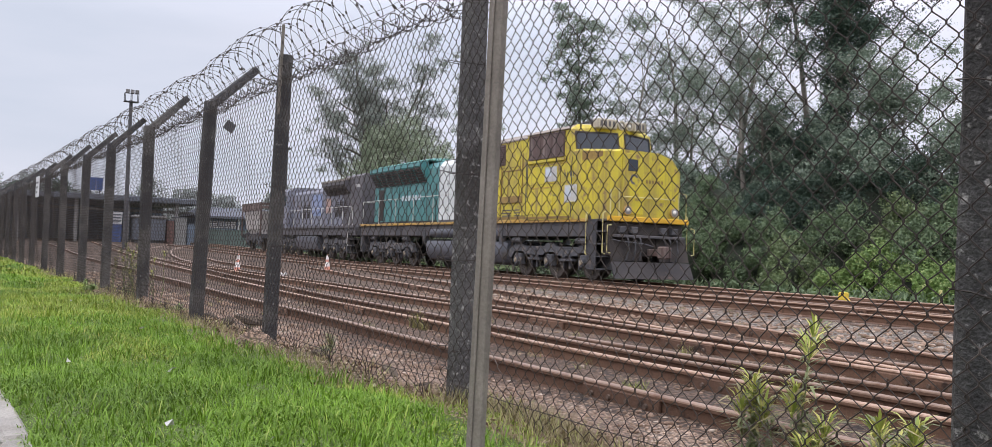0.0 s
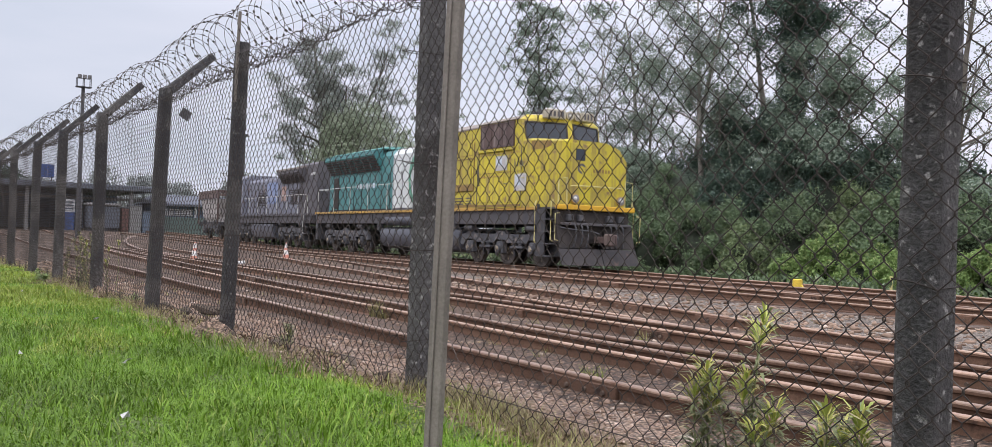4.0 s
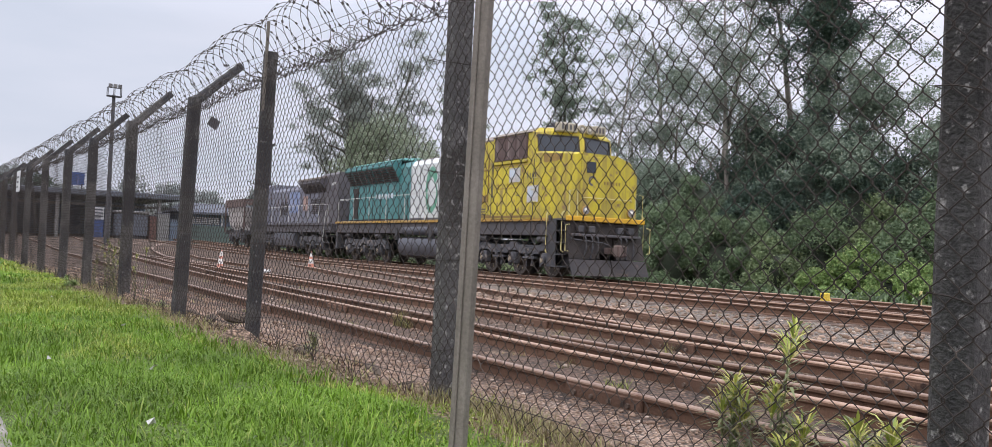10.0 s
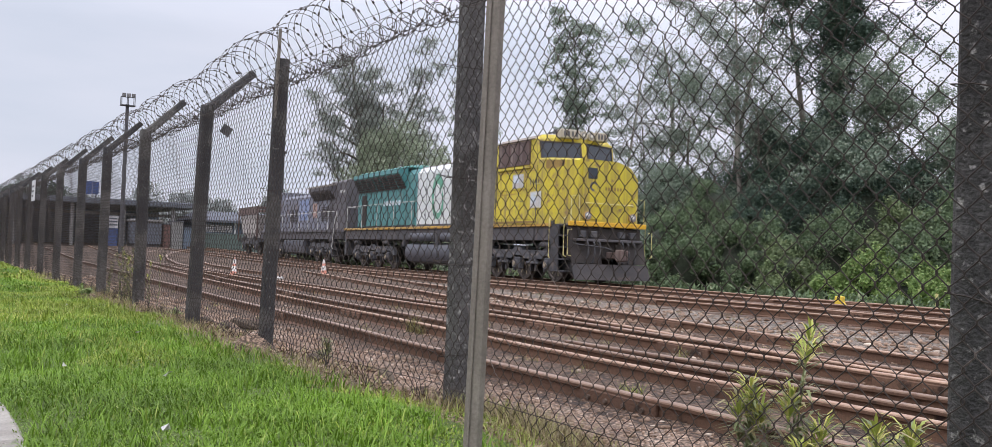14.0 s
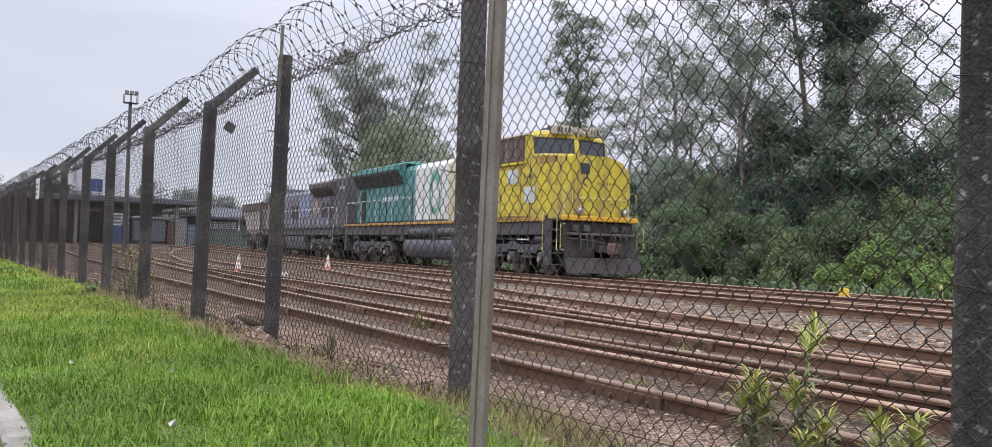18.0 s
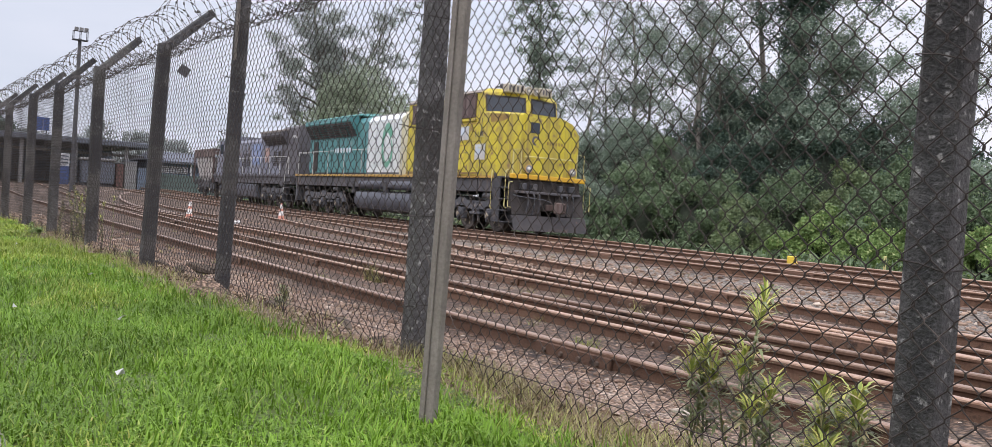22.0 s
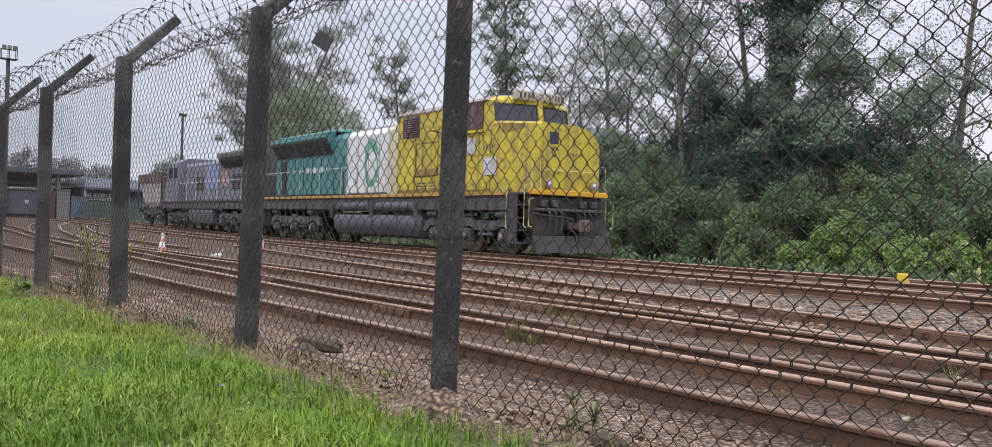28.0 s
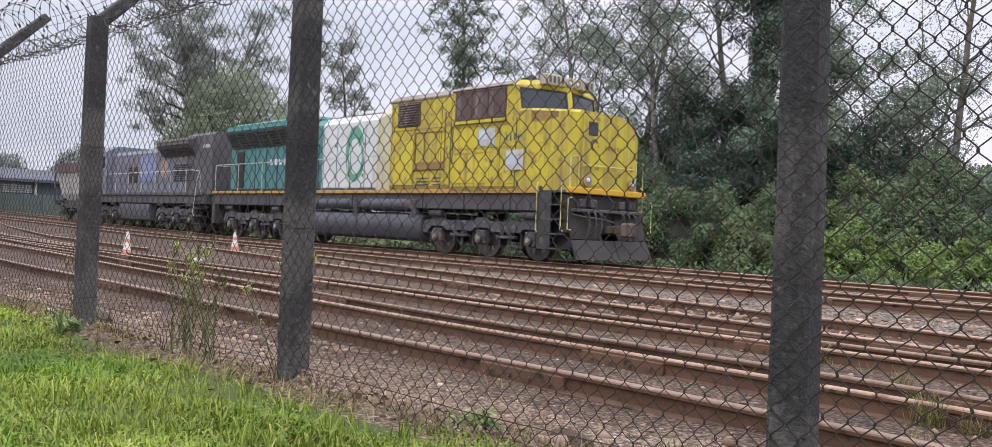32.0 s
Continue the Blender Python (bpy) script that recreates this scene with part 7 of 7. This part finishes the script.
# ---- loose things in the yard ----
def cone(x, y, z, tilt):
    ob = thing("traffic_cone", "faded orange and white traffic cone between the tracks", "traffic cone", "traffic cones", at=pose(x, y, z, tilt, 0, 20))
    ob.scale = (0.82, 0.82, 0.86)
    part("base", Geo().box(-0.19, 0.19, -0.19, 0.19, 0, 0.035, 0.01), M_CONE, ob)
    for a, b, m in ((0.03, 0.20, M_CONE), (0.20, 0.40, M_CONEWHITE), (0.40, 0.50, M_CONE), (0.50, 0.68, M_CONEWHITE), (0.68, 0.72, M_CONE)):
        part("band", Geo().lathe([(0.15 - 0.16 * a, a), (0.15 - 0.16 * b, b)], (0, 0, 0), (0, 0, 1), 18), m, ob, smooth=True)


cone(-27.0, 10.35, -0.16, 2)
cone(-24.9, 6.33, -0.20, -3)
mk = thing("marker_block", "yellow painted marker block beside the far track", "marker", at=pose(-7.35, 13.95, -0.14, 0, 0, 20))
part("block", Geo().box(-0.09, 0.09, -0.07, 0.07, 0.0, 0.34, 0.015), M_MARK, mk)
part("wedge", Geo().loft([[(0.09, -0.06, 0.0), (0.09, 0.06, 0.0), (0.09, 0.06, 0.22), (0.09, -0.06, 0.22)], [(0.19, -0.06, 0.0), (0.19, 0.06, 0.0), (0.19, 0.06, 0.08), (0.19, -0.06, 0.08)]]), M_MARK, mk)
part("foot", Geo().box(-0.19, 0.19, -0.14, 0.14, -0.06, 0.01, 0.01), M_KERB, mk)
stake = thing("marker_stake", "short yellow stake in the creeper", "marker", at=pose(-7.6, 18.0, -0.2))
part("stake", Geo().box(-0.03, 0.03, -0.02, 0.02, -0.3, 0.46, 0.008), M_RAILPAINT, stake)
for k, (x, y, s) in enumerate(((-23.3, 7.3, 0.14), (-22.9, 7.0, 0.11), (-23.8, 7.6, 0.09), (-25.6, 6.1, 0.08))):
    g = Geo()
    r = random.Random(k)
    g.loft([[(math.cos(a) * s * q * r.uniform(0.7, 1.2), math.sin(a) * s * q * 0.7 * r.uniform(0.7, 1.2), h) for a in [i * 0.785 for i in range(8)]] for q, h in ((1, 0), (0.9, 0.05), (0.4, 0.09))])
    tagged(part("litter_sack", g, M_LITTER, None, at=pose(x, y, -0.21)), "crumpled white litter sack between the tracks", "litter", "litter")
for k, (x, y, z, sx, sy, rz) in enumerate(((-5.22, 0.52, -0.05, 0.40, 0.07, 20), (-4.84, 0.20, -0.03, 0.26, 0.06, -30), (-5.42, 0.70, -0.08, 0.24, 0.07, 40), (-12.0, 0.5, -0.1, 0.3, 0.1, 10), (-1.9, 0.05, -0.03, 0.2, 0.05, 8), (-1.2, 0.3, -0.08, 0.3, 0.05, -15), (-6.6, 0.5, -0.12, 0.22, 0.06, 30))):
    g, r = Geo(), random.Random(k + 5)
    g.loft([[(-sx / 2 + sx * q / 4 + r.uniform(-0.02, 0.02), sy * w * math.cos(a), 0.02 + sy * 0.7 * w * math.sin(a)) for a in [0.2 + j * 1.05 for j in range(6)]] for q, w in ((0, 0.6), (1, 1.0), (2, 1.1 * r.uniform(0.8, 1.1)), (3, 0.9), (4, 0.5))])
    tagged(part("rotten_timber", g, M_ROTTEN, None, at=pose(x, y, z, 6, 7, rz)), "short rotten brown timber lying by the fence", "debris", "debris by the fence")
# low heaps of dug earth at the feet of the posts
for k, (x, y, rx, ry, h) in enumerate(((-2.86, -0.16, 0.42, 0.24, 0.12), (-5.05, 0.30, 0.38, 0.28, 0.10), (-0.35, 0.20, 0.45, 0.22, 0.07), (-8.0, 0.02, 0.40, 0.22, 0.09))):
    r = random.Random(70 + k)
    ph = [r.uniform(0, 6) for _ in range(3)]
    v = [(0, 0, h)]
    for q in range(1, 7):
        for a in range(18):
            t = a * math.pi / 9
            w = 1 + 0.16 * math.sin(2 * t + ph[0]) + 0.10 * math.sin(5 * t + ph[1])
            v.append((rx * w * q / 6 * math.cos(t), ry * w * q / 6 * math.sin(t), h * (0.5 + 0.5 * math.cos(math.pi * q / 6)) * (1 + 0.18 * math.sin(3 * t + q + ph[2])) - (0.04 if q == 6 else 0)))
    f = [(0, 1 + a, 1 + (a + 1) % 18) for a in range(18)] + [(1 + 18 * q + a, 1 + 18 * q + (a + 1) % 18, 19 + 18 * q + (a + 1) % 18, 19 + 18 * q + a) for q in range(5) for a in range(18)]
    heap = Geo()
    heap.put(v, [t[::-1] for t in f])
    tagged(part("earth_heap", heap, M_GRAVEL, None, at=pose(x, y, ground_z(x, y) - 0.01), smooth=True), "low heap of pale brown earth at a fence post", "earth heap", "earth heaps")
for k, (x, y) in enumerate(((-1.0, -1.25), (0.6, -1.62), (-3.6, -0.9), (1.1, -1.35), (-1.6, -1.75), (-7.2, -1.0))):
    g = Geo()
    r = random.Random(k + 30)
    g.put([(r.uniform(-0.03, 0.03), r.uniform(-0.03, 0.03), 0.055 + r.uniform(0, 0.03)) for _ in range(5)] + [(0.02, 0, 0.09)], [(0, 1, 5), (1, 2, 5), (2, 3, 5), (3, 4, 5), (4, 0, 5)])
    tagged(part("litter_scrap", g, M_LITTER, None, at=pose(x, y, -0.02)), "small white paper scrap in the grass", "litter", "litter")


# ---- grass on the verge ----
def grass_edge(x):
    """The ragged border of the grass towards the fence."""
    return -0.24 + 0.13 * math.sin(x * 0.9 + 1.0) + 0.07 * math.sin(x * 2.7) + (0.25 if x < -10 else 0)


def grass():
    g = np.random.default_rng(3)
    V, F, o = [], [], 0
    mi = []
    for x0, x1, dens, h, w in ((3.6, 14.0, 260, 0.10, 0.016), (-3.5, 3.6, 6900, 0.068, 0.0031), (-11.5, -3.5, 4600, 0.066, 0.0040), (-16, -11.5, 1800, 0.085, 0.007), (-40, -16, 500, 0.10, 0.016)):
        n = int((x1 - x0) * 2.05 * dens)
        x, y = g.uniform(x0, x1, n), g.uniform(-2.17, -0.02, n)
        edge = np.array([grass_edge(a) for a in x])
        keep = (y < edge) | (g.random(n) < np.clip(1 - (y - edge) / 0.22, 0, 1) * 0.30)
        x, y, edge = x[keep], y[keep], edge[keep]
        n = len(x)
        tall = 0.75 + 0.5 * (np.sin(x * 3.1 + 1.3 * np.sin(y * 4)) * np.sin(y * 5.3 + x)) + 0.35 * (g.random(n) < 0.05)
        near = np.clip((edge - y) / 0.35, 0.55, 1)
        hh = h * np.clip(tall, 0.4, 1.7) * g.uniform(0.55, 1.3, n) * near
        az, lean = g.uniform(0, 2 * math.pi, n), g.uniform(0.2, 1.5, n)
        dx, dy = np.cos(az), np.sin(az)
        z = -0.03 + 0.03 * np.array([noise.noise((a * 0.8, b * 0.8, 0)) for a, b in zip(x, y)])
        ww = w * g.uniform(0.7, 1.4, n)
        base = np.stack([x, y, z], 1)
        side = np.stack([-dy * ww, dx * ww, np.zeros(n)], 1)
        mid = base + np.stack([dx * hh * lean * 0.35, dy * hh * lean * 0.35, hh * 0.62], 1)
        tip = base + np.stack([dx * hh * lean, dy * hh * lean, hh * (1.02 - 0.42 * lean)], 1)
        v = np.stack([base - side, base + side, mid + side * 0.8, mid - side * 0.8, tip], 1).reshape(-1, 3)
        i = np.arange(n)[:, None] * 5 + o
        V.append(v)
        F += [i + [0, 1, 2], i + [0, 2, 3], i + [3, 2, 4]]
        o += n * 5
        worn = np.array([noise.noise((a * 0.7, b * 1.3, 5.0)) for a, b in zip(x, y)])
        pale = ((x + g.normal(0, 0.8, n) < -4.5) & (worn + g.normal(0, 0.12, n) > -0.12)) | (worn + g.normal(0, 0.15, n) > 0.45) | (np.abs(y - edge) < 0.15)
        mi += [pale.astype(int)] * 3
    ob = new("grass", mesh_np("grass", np.concatenate(V), np.concatenate(F), [L_LUSH, L_GRASS], False, np.concatenate(mi)))
    tagged(ob, "lush green uncut grass on the verge", "grass", kind="stuff")


grass()


def long_blades():
    """Longer, broader blades that arch over in loose tufts."""
    g = np.random.default_rng(13)
    tufts = 1300
    cx, cy = g.uniform(-9, 3.4, tufts), g.uniform(-2.1, -0.3, tufts)
    per = g.integers(4, 13, tufts)
    x, y = np.repeat(cx, per), np.repeat(cy, per)
    n = len(x)
    x, y = x + g.normal(0, 0.035, n), np.minimum(y + g.normal(0, 0.035, n), np.array([grass_edge(a) for a in x]) + 0.05)
    z = np.full(n, -0.03)
    ln = g.uniform(0.07, 0.16, n)
    az, bow = g.uniform(0, 2 * math.pi, n), g.uniform(0.35, 1.0, n)
    w = g.uniform(0.0018, 0.0038, n)
    dx, dy = np.cos(az), np.sin(az)
    rows = []
    for s, k in ((0.0, 0.8), (0.35, 1.0), (0.7, 0.75), (1.0, 0.08)):
        out, up = ln * bow * s ** 1.4 * 0.75, ln * (s * (1.05 - 0.55 * bow * s))
        c = np.stack([x + dx * out, y + dy * out, z + up], 1)
        side = np.stack([-dy * w * k, dx * w * k, np.zeros(n)], 1)
        rows += [c - side, c + side]
    v = np.stack(rows, 1).reshape(-1, 3)
    i = np.arange(n)[:, None] * 8
    f = np.concatenate([i + [0, 1, 3, 2], i + [2, 3, 5, 4], i + [4, 5, 7, 6]])
    mi = np.tile((x + g.normal(0, 1.0, n) < -5.0).astype(int), 3)
    tagged(new("long_grass", mesh_np("long_grass", v, f, [L_LUSH, L_GRASS], False, mi)), "longer arching grass blades in the verge", "grass", kind="stuff")


long_blades()


def dry_edge():
    """Dry straw and low weeds where the grass meets the stones, and tufts in the ballast."""
    g = np.random.default_rng(5)
    n = 10500
    x = np.concatenate([g.uniform(-22, 3.5, 7500), g.uniform(0.2, 3.4, 3000)])
    y = np.array([grass_edge(a) for a in x]) + g.normal(0.10, 0.14, n)
    m = 2600
    cx, cy = g.uniform(-18, 4, 120), g.uniform(0.3, 12.5, 120)
    pick = g.integers(0, 120, m)
    x, y = np.concatenate([x, cx[pick] + g.normal(0, 0.06, m)]), np.concatenate([y, cy[pick] + g.normal(0, 0.05, m)])
    n = len(x)
    z = np.array([ground_z(a, b) for a, b in zip(x, y)])
    hh = g.uniform(0.03, 0.11, n)
    az, lean = g.uniform(0, 6.28, n), g.uniform(0.2, 1.6, n)
    dx, dy = np.cos(az), np.sin(az)
    base = np.stack([x, y, z], 1)
    side = np.stack([-dy * 0.003, dx * 0.003, np.zeros(n)], 1)
    tip = base + np.stack([dx * hh * lean, dy * hh * lean, hh], 1)
    v = np.stack([base - side, base + side, tip], 1).reshape(-1, 3)
    f = np.arange(n)[:, None] * 3 + [0, 1, 2]
    tagged(new("dry_grass", mesh_np("dry_grass", v, f, L_DRY)), "sparse dry grass and straw along the fence", "grass", kind="stuff")


dry_edge()


def far_grass():
    """Rough low growth between the far track and the bushes."""
    g = np.random.default_rng(6)
    n = 9000
    x, y = g.uniform(-48, 4, n), 17.6 + 11.5 * g.random(n) ** 2
    z = np.array([ground_z(a, b) for a, b in zip(x, y)])
    c = np.stack([x, y, z + g.uniform(0.02, 0.28, n)], 1)
    v, f = leaves_np(g, c, 0.22, 0.0, 0.3, -0.6)
    tagged(new("rough_grass", mesh_np("rough_grass", v, f, L_BUSH)), "rough low grass beyond the far track", "grass", kind="stuff")


far_grass()


def leaf_litter():
    """Dead leaves and scraps caught along the foot of the fence."""
    g = np.random.default_rng(16)
    n = 5200
    x, y = g.uniform(-14, 4, n), g.normal(0.12, 0.22, n)
    heap = np.array([noise.noise((a * 1.1, b * 1.5, 9.0)) for a, b in zip(x, y)])
    keep = heap + g.normal(0, 0.2, n) > 0.0
    x, y = x[keep], y[keep]
    z = np.array([ground_z(a, b) for a, b in zip(x, y)]) + g.uniform(0.004, 0.022, len(x))
    v, f = leaves_np(g, np.stack([x, y, z], 1), 0.05, 0.85, 0.5, 0.0, np.tile([0.0, 0.0, 1.0], (len(x), 1)), 0.7)
    tagged(new("leaf_litter", mesh_np("leaf_litter", v, f, L_DEAD)), "dead brown leaves along the foot of the fence", "leaves", kind="stuff")


leaf_litter()


# ---- loose stones ----
def stones():
    g = np.random.default_rng(8)
    t = (1 + 5 ** 0.5) / 2
    ico = np.array([(-1, t, 0), (1, t, 0), (-1, -t, 0), (1, -t, 0), (0, -1, t), (0, 1, t), (0, -1, -t), (0, 1, -t), (t, 0, -1), (t, 0, 1), (-t, 0, -1), (-t, 0, 1)]) / 1.9
    faces = np.array([(0, 11, 5), (0, 5, 1), (0, 1, 7), (0, 7, 10), (0, 10, 11), (1, 5, 9), (5, 11, 4), (11, 10, 2), (10, 7, 6), (7, 1, 8), (3, 9, 4), (3, 4, 2), (3, 2, 6), (3, 6, 8), (3, 8, 9), (4, 9, 5), (2, 4, 11), (6, 2, 10), (8, 6, 7), (9, 8, 1)])
    V, F, o = [], [], 0
    for n, xr, yr, s0, s1 in ((4200, (-10, 4), (-0.15, 1.6), 0.006, 0.022), (1800, (-24, -10), (-0.1, 1.9), 0.015, 0.045), (3000, (-12, 5), (1.7, 8.0), 0.010, 0.030), (1600, (-30, 6), (8.0, 17.2), 0.02, 0.05), (2600, (-14, 4), (6.8, 10.4), 0.022, 0.06), (3400, (-10, 4), (0.0, 1.55), 0.009, 0.020), (36, (-8, 3.5), (0.1, 1.5), 0.03, 0.06)):
        x, y = g.uniform(*xr, n), g.uniform(*yr, n)
        z = np.array([ground_z(a, b) for a, b in zip(x, y)])
        s = g.uniform(s0, s1, n) ** 1.0 * g.uniform(0.6, 1.2, n)
        sq = g.uniform(0.5, 1.2, (n, 1, 3)) * np.array([1.1, 1, 0.6])
        jit = 1 + g.normal(0, 0.30, (n, 12, 1))
        a = g.uniform(0, 6.28, n)
        p = ico[None] * jit * sq * s[:, None, None]
        c, q = np.cos(a)[:, None], np.sin(a)[:, None]
        p = np.stack([p[..., 0] * c - p[..., 1] * q, p[..., 0] * q + p[..., 1] * c, p[..., 2]], -1)
        V.append((p + np.stack([x, y, z + s * 0.15], 1)[:, None, :]).reshape(-1, 3))
        F.append((faces[None] + (np.arange(n) * 12 + o)[:, None, None]).reshape(-1, 3))
        o += n * 12
    ob = new("loose_stones", mesh_np("loose_stones", np.concatenate(V), np.concatenate(F), M_PEBBLE))
    tagged(ob, "loose brown and grey ballast stones", "stones", kind="stuff")


M_PEBBLE = leafy("mixed_pebbles", (0.14, 0.09, 0.062), (0.34, 0.245, 0.178), (0.48, 0.40, 0.32), 0.05, 0.9, 0.0)
stones()


# ---- what moves: the two locomotives roll slowly back, then stand ----
TRAIN = [(0.0, -14.58), (1.0, -14.65), (2.0, -14.80), (4.0, -15.15), (6.5, -15.44), (9.0, -15.73), (11.0, -16.00), (13.0, -16.26), (15.0, -16.55), (17.0, -16.84), (19.0, -17.13), (21.0, -17.38), (23.0, -17.54), (25.0, -17.60), (26.5, -17.62), (28.0, -17.60), (30.0, -17.58), (32.0, -17.58)]


def motions():
    cosine = math.cos(math.radians(TRAIN_YAW))
    for veh, back, up, turn in ((loco, 0.0, 0.0, 0.0), (grey, 21.4, 0.08, 0.0)):
        rows = []
        for t, x in TRAIN:
            xx = x - back * cosine
            rows.append((t, pose(xx, YC(xx), LOCO_RAIL_Z + up, 0, 0, TRAIN_YAW + turn)))
        walk(veh, rows)
    # the hopper wagon stands still behind them
    for w, x in WHEELS:
        walk(w, [(t, pose(x, 0, WHEEL_R, 0, math.degrees((p - TRAIN[0][1]) / cosine / WHEEL_R), 0)) for t, p in TRAIN])


motions()
